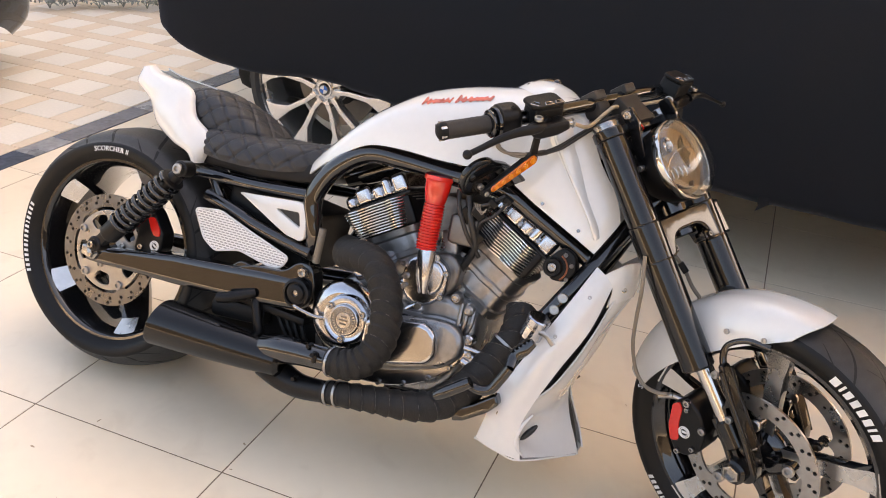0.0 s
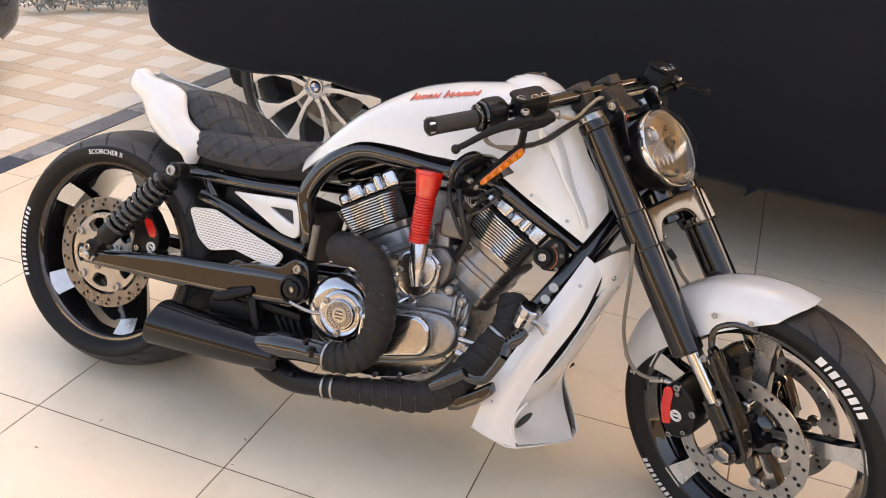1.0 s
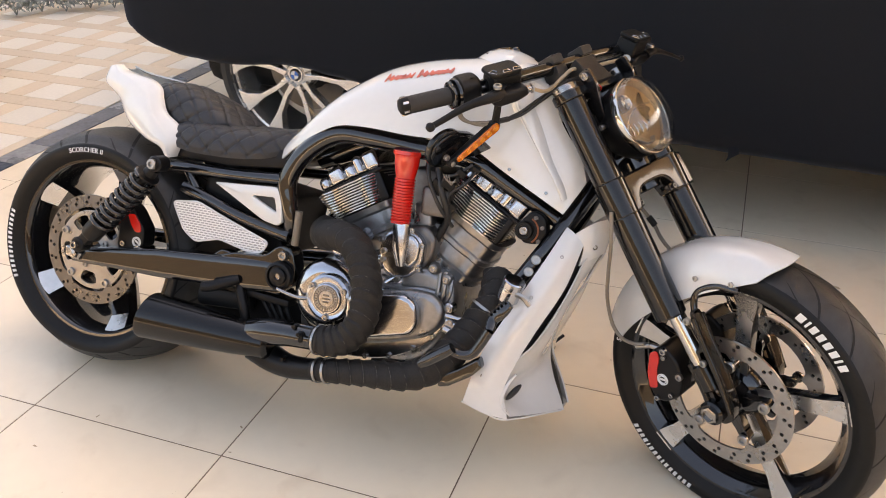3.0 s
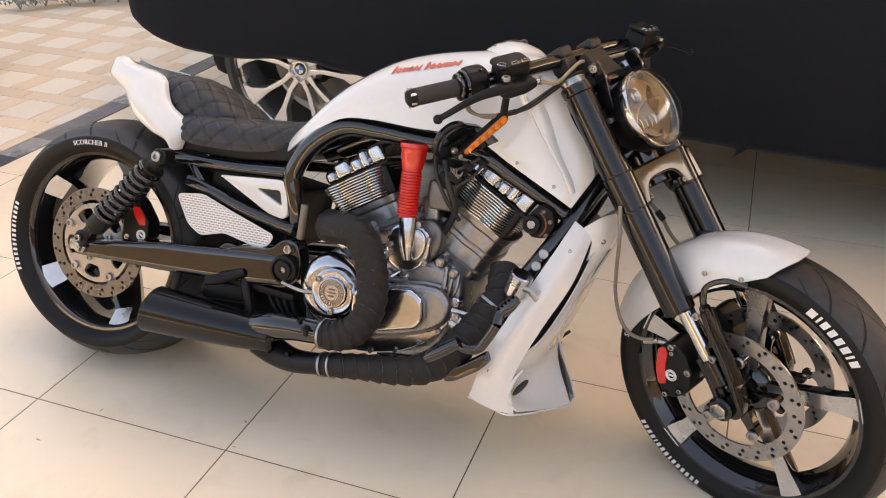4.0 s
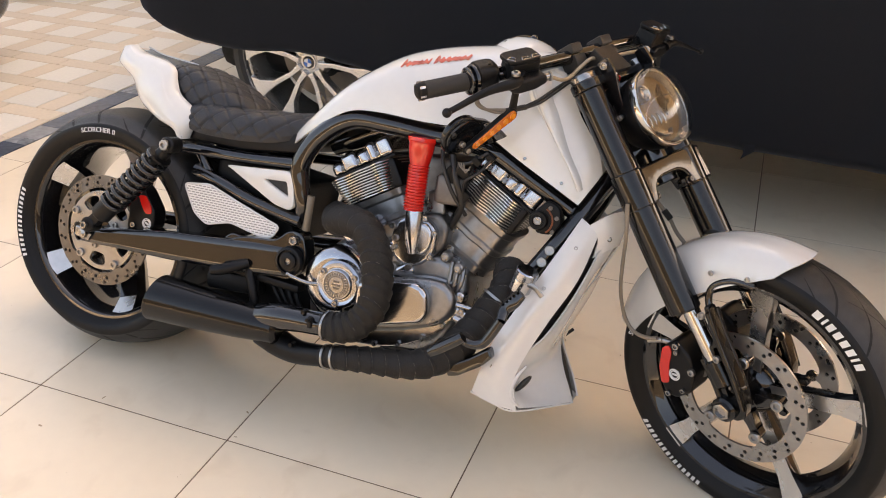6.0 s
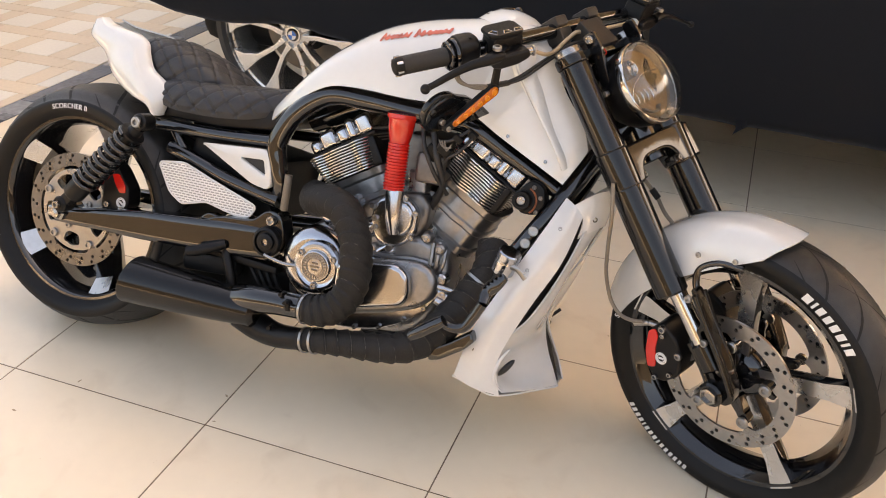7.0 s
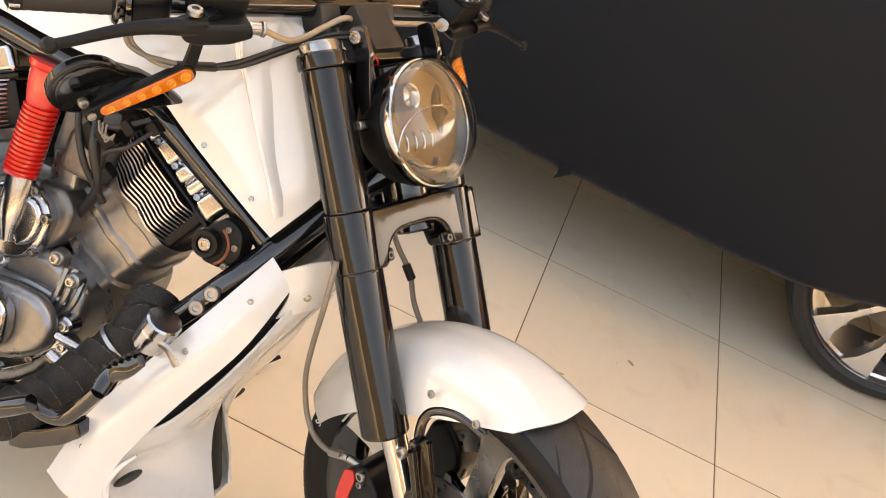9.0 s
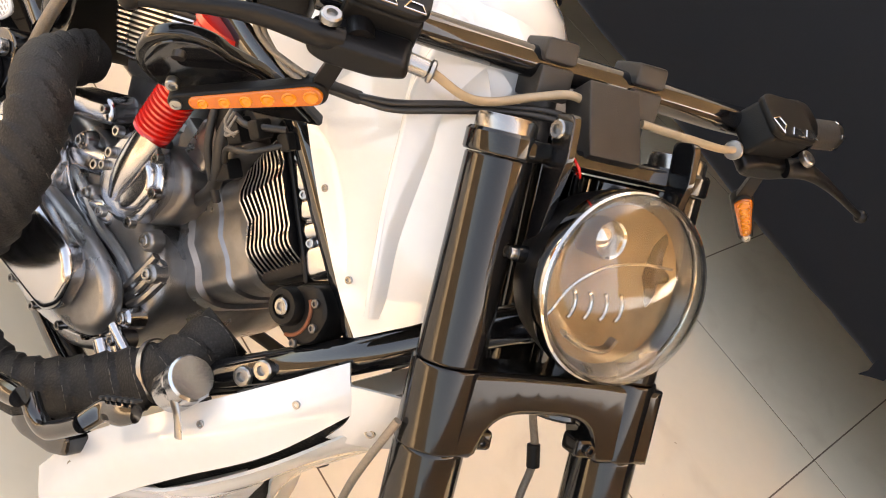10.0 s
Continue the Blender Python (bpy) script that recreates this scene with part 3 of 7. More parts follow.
def dark_car():
    car = thing("parked_car", "black car parked on the patio, its lower body in view", "car", pose(-2.84, 2.50, 0))
    rows = []
    for x, w, lo, sh, top in [(0.035, 0.20, 0.44, 0.50, 0.53), (0.030, 0.45, 0.36, 0.54, 0.60), (0.0, 0.62, 0.28, 0.56, 0.68), (-0.06, 0.72, 0.22, 0.68, 0.82), (-0.25, 0.84, 0.24, 0.82, 1.0), (-0.8, 0.88, 0.22, 0.88, 1.15), (-1.6, 0.88, 0.22, 0.92, 1.46), (-2.8, 0.88, 0.22, 0.92, 1.45), (-3.6, 0.86, 0.24, 0.85, 1.0), (-4.1, 0.75, 0.35, 0.65, 0.75)]:
        sec = [(-w + 0.15, lo), (-w + 0.03, lo + 0.08), (-w, (lo + sh) / 2), (-w + 0.05, sh), (-w + 0.25, top - 0.04), (0, top)]
        sec += [(-y, z) for y, z in sec[-2::-1]]
        rows.append([(x, y - 0.88, z) for y, z in sec])
    bm = bmesh.new()
    sheet(bm, rows, 5, 0.01)
    part("body", bm, M_CARBLACK, car, "gloss black car body")
    for x, y in ((-0.8, -0.1), (-3.2, -0.1), (-0.8, -1.66), (-3.2, -1.66)):
        bm = bmesh.new()
        lathe(bm, [(0.2, -0.1), (0.3, -0.1), (0.325, -0.06), (0.325, 0.06), (0.3, 0.1), (0.2, 0.1)], pose(x, y, 0.322, 90), 32)
        part("wheel", bm, M_RUBBER, car)
    bm = bmesh.new()
    box(bm, (3.4, 1.4, 0.16), pose(-2.05, -0.88, 0.34), bevel=0.03)
    part("underbody", bm, M_PLASTIC, car)


shell()
covered_car()
dark_car()
plants()

# ---------------------------------------------------------------- the motorcycle
LEAN_DEG, RAKE, STEER, AXIS_X = 19.05, radians(35.3), radians(-31.7), 1.83
BIKE = Matrix.Translation((-0.5207, 0.2643, 0.0012)) @ Matrix.Rotation(radians(-0.74), 4, "Z") @ Matrix.Rotation(radians(-LEAN_DEG), 4, "X")
bike = thing("motorcycle", "white custom muscle motorcycle with gloss black frame on its stand", "motorcycle", BIKE)
ax_s, ax_u, ax_l = Vector((-math.sin(RAKE), 0, math.cos(RAKE))), Vector((math.cos(RAKE), 0, math.sin(RAKE))), Vector((0, 1, 0))
UNTURNED = Matrix((ax_u, ax_l, ax_s)).transposed().to_4x4()
FORK = Matrix.Translation((AXIS_X, 0, 0)) @ Matrix.Rotation(STEER, 4, ax_s) @ UNTURNED
RF, RR = 0.324, 0.332
FC = Vector((0.080, 0, 0.327))
RC = Vector((0, 0, RR))
TO_Y = Matrix.Rotation(radians(-90), 4, "X")


def arc_ribbon(bm, prof, a0, a1, t0, t1, w, lift=0.0006, n=10):
    """A thin strip on a tyre: from angle a0 to a1 while the place across it runs from t0 to t1 (0 to 1 along prof)."""
    def at(t):
        t = max(0.0, min(0.9999, t)) * (len(prof) - 1)
        i = int(t)
        k = t - i
        return [prof[i][j] * (1 - k) + prof[i + 1][j] * k for j in (0, 1)]
    rows = []
    for i in range(n + 1):
        k = i / n
        a = a0 + (a1 - a0) * k ** 1.4
        ww = w * (0.35 + math.sin(math.pi * min(1, k + 0.12)) * 0.65)
        r, y = at(t0 + (t1 - t0) * k)
        vs = []
        for s in (-1, 1):
            aa = a + s * ww / r
            vs.append(bm.verts.new(((r + lift) * math.cos(aa), y, (r + lift) * math.sin(aa))))
        rows.append(vs)
    for p, q in zip(rows, rows[1:]):
        bm.faces.new((p[0], p[1], q[1], q[0]))


def disc_mesh(r1, r0, holes, y, thick=0.005, lugs=5, a0=0.5):
    """A drilled ring whose inner edge carries lugs for its bolts."""
    bm = bmesh.new()
    hs = []
    for k in range(holes):
        a = 2 * math.pi * k / holes
        for rr, da in ((r1 - 0.008, 0.0), (r1 - 0.020, 0.06)):
            hs.append(circle(rr * math.cos(a + da), rr * math.sin(a + da), 0.0046, 8))
    inner = []
    for k in range(100):
        a = 2 * math.pi * k / 100
        r = r0 - 0.014 * max(0.0, math.cos(lugs * (a - a0))) ** 9
        inner.append((r * math.cos(a), r * math.sin(a)))
    plate(bm, circle(0, 0, r1, 72), y - thick / 2, y + thick / 2, bevel=0, holes=[inner] + hs)
    return bm


def wheel(name, m, R, half, flange, rim_half, spoke_a, label, deep):
    wm = m
    bm = bmesh.new()
    f, h = flange, rim_half
    lathe(bm, [(f, -h), (f, -h + 0.006), (f - 0.012, -h + 0.012), (f - 0.02, -h * 0.55), (f - 0.028, 0), (f - 0.02, h * 0.55), (f - 0.012, h - 0.012), (f, h - 0.006), (f, h), (f - 0.009, h),
               (f - 0.013, h - 0.004), (f - 0.022, h - 0.018), (f - 0.032, h * 0.5), (f - 0.042, 0), (f - 0.032, -h * 0.5), (f - 0.022, -h + 0.018), (f - 0.013, -h + 0.004), (f - 0.009, -h)], TO_Y, 72, closed=True)
    ob = part(name, bm, M_GLOSS, bike, label, wm)
    hw = half
    if deep:
        prof = [(f - 0.004, -h + 0.002), (f + 0.006, -h - 0.010), (f + 0.018, -hw + 0.002), (f + 0.036, -hw), (f + 0.046, -hw + 0.012), (R - 0.020, -hw * 0.72), (R - 0.006, -hw * 0.36), (R, 0)]
    else:
        prof = [(f - 0.004, -h + 0.002), (f + 0.004, -h - 0.005), (f + 0.022, -hw + 0.001), (f + 0.038, -hw + 0.002), (R - 0.018, -hw * 0.83), (R - 0.008, -hw * 0.5), (R - 0.002, -hw * 0.22), (R, 0)]
    prof = [tuple(p) for p in smooth_path(prof, 4)]
    full = prof + [(r, -y) for r, y in prof[-2::-1]]
    bm = bmesh.new()
    lathe(bm, full + [(f - 0.018, h * 0.6), (f - 0.018, -h * 0.6)], TO_Y, 96, closed=True)
    for fc in bm.faces:
        c = fc.calc_center_median()
        if math.hypot(c.x, c.z) < f + (0.040 if deep else 0.045):
            fc.material_index = 1
    tyre = part("tyre", bm, (M_RUBBER, M_SIDEWALL), ob, "wide black tyre with sickle-shaped grooves", sharp=60)
    # grooves aren't cut: flat black strips on the tread carry their shade
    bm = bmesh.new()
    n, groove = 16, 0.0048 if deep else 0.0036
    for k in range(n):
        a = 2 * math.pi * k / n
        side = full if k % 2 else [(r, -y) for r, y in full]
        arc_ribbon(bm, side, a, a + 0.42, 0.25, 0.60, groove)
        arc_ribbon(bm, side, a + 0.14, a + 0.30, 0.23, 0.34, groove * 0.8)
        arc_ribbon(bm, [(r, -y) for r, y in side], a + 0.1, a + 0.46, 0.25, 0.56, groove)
    part("tread_groove", bm, M_RECESS_SHADE, tyre, smooth=False)
    for k in range(5):
        a = math.radians(spoke_a + 72 * k)
        rot = Matrix.Rotation(-a, 4, "Y")
        bm = bmesh.new()
        if deep:
            y0, y1 = -h + 0.001, -0.045
            secs = [(0.05, y1 - 0.0, 0.030, 0.05), (0.13, y1 - 0.004, 0.027, 0.05), (f - 0.055, y1 - 0.025, 0.029, 0.06), (f - 0.022, y0 + 0.012, 0.034, 0.05), (f - 0.004, y0 - 0.001, 0.036, 0.012)]
        else:
            secs = [(0.045, -0.030, 0.020, 0.04), (0.12, -0.034, 0.0165, 0.036), (0.20, -0.040, 0.018, 0.036), (f - 0.022, -h + 0.005, 0.024, 0.03), (f - 0.002, -h - 0.001, 0.026, 0.01)]
        rings = []
        for r, y, w, d in secs:
            rings.append([bm.verts.new(rot @ Vector(v)) for v in ((r, y, -w), (r, y, w), (r, y + d * 0.5, w * 1.25), (r, y + d, w * 0.8), (r, y + d, -w * 0.8), (r, y + d * 0.5, -w * 1.25))])
        for i, (p, q) in enumerate(zip(rings, rings[1:])):
            bridge(bm, p, q)
        bm.faces.new(rings[0])
        bm.faces.new(rings[-1])
        bm.faces.ensure_lookup_table()
        inv = rot.inverted()
        for fc in bm.faces:
            vs = [inv @ v.co for v in fc.verts]
            if all(abs(abs(v.z) - abs(vs[0].z)) < 0.02 for v in vs) and len(fc.verts) == 4:
                near = all(any(abs(v.y - s[1]) < 1e-5 and abs(v.x - s[0]) < 1e-5 for s in secs) for v in vs)
                if near and (not deep or min(v.x for v in vs) > f - 0.06):
                    fc.material_index = 1
        part("spoke", bm, (M_GLOSS, M_MACH), ob, "black spoke with a machined bare-metal face")
    bm = bmesh.new()
    hd = h * 0.75
    lathe(bm, [(0.02, -hd - 0.02), (0.035, -hd - 0.02), (0.042, -hd), (0.058, -hd + 0.01), (0.062, -0.02), (0.062, 0.02), (0.058, hd - 0.01), (0.042, hd), (0.02, hd)], TO_Y, 32)
    part("hub", bm, M_GLOSS, ob)
    return ob


FRONT_M = FORK @ Matrix.Translation(FC)
REAR_M = Matrix.Translation(RC)
fw = wheel("front_wheel", FRONT_M, RF, 0.067, 0.258, 0.05, -19, "black five-spoke front wheel with machined spoke faces", False)
rw = wheel("rear_wheel", REAR_M, RR, 0.137, 0.246, 0.115, 0, "deep black rear wheel with machined spoke tips", True)


def disc(parent, y, mt, arms, label):
    ob = part("brake_disc", disc_mesh(0.15, 0.116, 22, y, a0=arms), mt, parent, label)
    # black ring added behind the disc, as shade in its drilled holes
    bm = bmesh.new()
    lathe(bm, [(0.1185, y + 0.0030), (0.1485, y + 0.0030), (0.1485, y + 0.0045), (0.1185, y + 0.0045)], TO_Y, 60, closed=True)
    part("disc_back", bm, M_RECESS_SHADE, ob)
    return ob


def front_carrier(parent, y, s):
    """Black posts that reach from the hub to the bobbins inside the disc."""
    for k in range(5):
        a = radians(53 + 72 * k)
        rot = Matrix.Rotation(-a, 4, "Y")
        bm = bmesh.new()
        plate(bm, round_outline([(0.035, -0.016), (0.07, -0.010), (0.094, -0.011), (0.101, 0.0), (0.094, 0.011), (0.07, 0.010), (0.035, 0.016)], 0.006, 3), y - 0.006, y + 0.018 * -s, bevel=0.002, m=rot)
        part("disc_carrier", bm, M_GLOSS, parent)
        bm = bmesh.new()
        p = rot @ Vector((0.090, y + s * 0.010, 0))
        lathe(bm, [(0.0125, 0), (0.0125, 0.006), (0.0105, 0.008), (0.0062, 0.008), (0.006, 0.003), (0.0001, 0.003)], frame_to(p, p + Vector((0, s, 0))), 18)
        part("disc_bolt", bm, M_BOLT, parent)


def rear_carrier(parent, y):
    """A silver plate with dark openings between its bolts."""
    bm = bmesh.new()
    holes = []
    for k in range(5):
        a0 = 0.2 + 2 * math.pi * k / 5 + 0.63
        holes.append(round_outline([(r * math.cos(a0 + d), r * math.sin(a0 + d)) for r, d in ((0.066, -0.30), (0.094, -0.30), (0.098, 0.0), (0.094, 0.30), (0.066, 0.30), (0.062, 0.0))], 0.009, 3))
    plate(bm, circle(0, 0, 0.108, 60), y - 0.004, y + 0.003, bevel=0.001, holes=holes + [circle(0, 0, 0.03, 20)])
    part("disc_carrier", bm, M_STEEL, parent, "silver disc carrier")
    bm = bmesh.new()
    for k in range(5):
        a = 0.2 + 2 * math.pi * k / 5
        bolt(bm, (0.098 * math.cos(a), y - 0.004, 0.098 * math.sin(a)), (0, -1, 0), 0.0115, 0.007)
        bolt(bm, (0.048 * math.cos(a + 0.3), y - 0.004, 0.048 * math.sin(a + 0.3)), (0, -1, 0), 0.0085, 0.007)
    part("disc_bolt", bm, M_BOLT, parent)


disc(fw, -0.070, M_STEEL, radians(53), "drilled steel front brake disc")
front_carrier(fw, -0.066, -1)
disc(fw, 0.066, M_STEEL, radians(53), "drilled steel front brake disc")
front_carrier(fw, 0.062, 1)
disc(rw, -0.120, M_BRONZE, 0.2, "drilled rear brake disc with a heat-tinted rim")
rear_carrier(rw, -0.119)


def tyre_text(ob, body, r, deg, size, y, squeeze=1.0, mt=M_LETTER, bold=0.0, spacing=1.05):
    """Lettering round the near side of a tyre; deg: its middle, from forward, upwards."""
    m = Matrix.Translation((0, y, 0)) @ Matrix.Rotation(-radians(deg - 90), 4, "Y") @ Matrix.Rotation(radians(90), 4, "X")
    solid_text("lettering", body, size, mt, ob, m, bend=r, depth=0.0008, bold=bold, spacing=spacing)


def tyre_marks(ob, widths, r, deg, size, y, gap):
    """A maker's name round a tyre, drawn as a row of plain raised bars."""
    total = sum(widths) + gap * (len(widths) - 1)
    bm = bmesh.new()
    pos = -total / 2
    m = Matrix.Translation((0, y, 0)) @ Matrix.Rotation(-radians(deg - 90), 4, "Y") @ Matrix.Rotation(radians(90), 4, "X")
    for w in widths:
        loop = []
        for rr, n0, n1 in ((r - size / 2, 0, 1), (r + size / 2, 1, 0)):
            for q in (n0, (n0 + n1) / 2, n1):
                a = (pos + w * q + (rr - r) * 0.12) / r
                loop.append((rr * math.sin(a), rr * math.cos(a)))
        lo = [bm.verts.new((px, pz, 0)) for px, pz in loop]
        hi = [bm.verts.new((px, pz, 0.0008)) for px, pz in loop]
        bridge(bm, lo, hi)
        bm.faces.new(hi)
        pos += w + gap
    part("lettering", bm, M_LETTER, ob, "white raised marks", m, smooth=False)


FORK_U, FORK_L = 0.096, 0.108


def axes_at(origin, along, up):
    """A pose at origin: x runs along, z as near to up as it can."""
    x = Vector(along).normalized()
    z = Vector(up)
    z = (z - x * z.dot(x)).normalized()
    m = Matrix((x, z.cross(x), z)).transposed().to_4x4()
    m.translation = origin
    return m


def fork():
    for s in (-1, 1):
        l = -FORK_L if s < 0 else 0.094
        foot, head = (Vector((0.088, -0.115, 0.545)), Vector((0.099, -0.106, 1.06))) if s < 0 else (Vector((0.090, 0.087, 0.545)), Vector((0.098, 0.088, 1.06)))
        m = frame_to(foot, head)
        bm = bmesh.new()
        lathe(bm, [(0.031, 0.0), (0.0343, 0.004), (0.0343, 0.231), (0.0332, 0.234)], m, 48)
        lathe(bm, [(0.0310, 0.315), (0.0320, 0.318), (0.0312, 0.503), (0.0300, 0.505)], m, 48)
        leg = part("fork_leg", bm, M_FORK, bike, "gloss black fork leg", FORK)
        bm = bmesh.new()
        lathe(bm, [(0.0185, 0.40), (0.0185, 0.56)], pose(FORK_U, l, 0), 32)
        part("slider", bm, M_CHROME, leg, "bare chrome fork slider")
        bm = bmesh.new()
        o = [(0.077, 0.45), (0.077, 0.38), (0.072, 0.335), (0.074, 0.305), (0.09, 0.292), (0.112, 0.296), (0.128, 0.32), (0.136, 0.37), (0.142, 0.47), (0.150, 0.54), (0.138, 0.545), (0.124, 0.47)]
        slot = round_outline([(0.098, 0.345), (0.112, 0.350), (0.120, 0.40), (0.126, 0.455), (0.116, 0.455), (0.104, 0.40)], 0.005, 3)
        plate(bm, round_outline(o, 0.01, 3), l - 0.014, l + 0.014, bevel=0.005, holes=[slot])
        for y in (l - 0.015, l + 0.015):
            tube(bm, [(0.082, y, 0.44), (0.082, y, 0.38), (0.078, y, 0.335), (0.086, y, 0.305)], 0.007, 12, 5)
            tube(bm, [(0.145, y, 0.53), (0.136, y, 0.46), (0.129, y, 0.375), (0.118, y, 0.315)], 0.007, 12, 5)
        cyl(bm, (FORK_U, l, 0.37), (FORK_U, l, 0.432), 0.0245, 0.024, 28, 0.004)
        cyl(bm, (FC.x, l - 0.03, FC.z), (FC.x, l + 0.03, FC.z), 0.027, 0.027, 28, 0.005)
        part("fork_foot", bm, M_FORK, leg, "black fork foot")
        bm = bmesh.new()
        for x, z in ((0.122, 0.435), (0.134, 0.53)):
            bolt(bm, (x, l + s * 0.022, z), (0, s, 0), 0.008, 0.008)
        lathe(bm, [(0.019, 0), (0.019, 0.006), (0.014, 0.008), (0.014, 0.002), (0.0001, 0.002)], frame_to((FC.x, l + s * 0.03, FC.z), (FC.x, l + s * 0.05, FC.z)), 6)
        part("fork_bolt", bm, M_BOLT, leg)
        bm = bmesh.new()
        lathe(bm, [(0.0336, 0.2345), (0.0348, 0.2365), (0.0348, 0.312), (0.0336, 0.314)], m, 48)
        part("lower_clamp_ring", bm, M_FORK, leg)
        bm = bmesh.new()
        lathe(bm, [(0.0330, 0.506), (0.0345, 0.508), (0.0345, 0.524), (0.032, 0.527), (0.024, 0.528)], m, 48)
        part("upper_clamp_ring", bm, M_FORK, leg)
        bm = bmesh.new()
        lathe(bm, [(0.0285, 0.526), (0.0285, 0.537), (0.026, 0.541), (0.016, 0.541), (0.014, 0.538), (0.0001, 0.538)], m, 40)
        part("fork_cap", bm, M_BOLT, leg, "bright fork cap")
    # lower clamp: a bridge with an arched underside
    bm = bmesh.new()
    n = 20
    up = [(-0.108 + 0.228 * i / n, 0.858 - 0.004 * i / n + 0.004 * math.cos(math.pi * (i / n - 0.5))) for i in range(n + 1)]
    lo = [(0.120, 0.776), (0.058, 0.776)] + [(0.052 - 0.130 * i / n, 0.780 + 0.041 * max(0.0, 1 - (2 * i / n - 1) ** 4) ** 0.6) for i in range(n + 1)] + [(-0.084, 0.776), (-0.108, 0.776)]
    turn = Matrix.Rotation(radians(90), 4, "Z")
    plate(bm, up + lo, -0.126, -0.070, bevel=0.007, seg=3, m=turn)
    lc = part("lower_clamp", bm, M_FORK, bike, "gloss black lower fork clamp with arched underside", FORK)
    for y, x in ((0.045, 0.108), (-0.070, 0.100)):
        bm = bmesh.new()
        box(bm, (0.03, 0.026, 0.020), pose(x, y, 0.790), 0.005)
        bolt(bm, (x + 0.015, y, 0.790), (1, 0, 0), 0.006, 0.005)
        part("pinch_lug", bm, M_FORK, lc)
    # upper clamp: a plate that reaches from leg to leg and carries the headlight brackets
    bm = bmesh.new()
    o = [(-0.142, 0.085), (-0.132, 0.126), (-0.09, 0.134), (-0.05, 0.118), (0.05, 0.116), (0.085, 0.132), (0.116, 0.122), (0.122, 0.085), (0.09, 0.062), (0.03, 0.0), (-0.03, 0.0), (-0.10, 0.064)]
    flat = Matrix(((0, 0, 1, 0), (1, 0, 0, 0), (0, 1, 0, 1.051), (0, 0, 0, 1)))
    plate(bm, round_outline(o, 0.018, 4), 0.0, 0.019, bevel=0.005, seg=3, m=flat)
    cyl(bm, (0.012, 0, 0.84), (0.012, 0, 1.080), 0.026, 0.026, 24, 0.003)
    part("upper_clamp", bm, M_FORK, bike, "gloss black upper fork clamp", FORK)


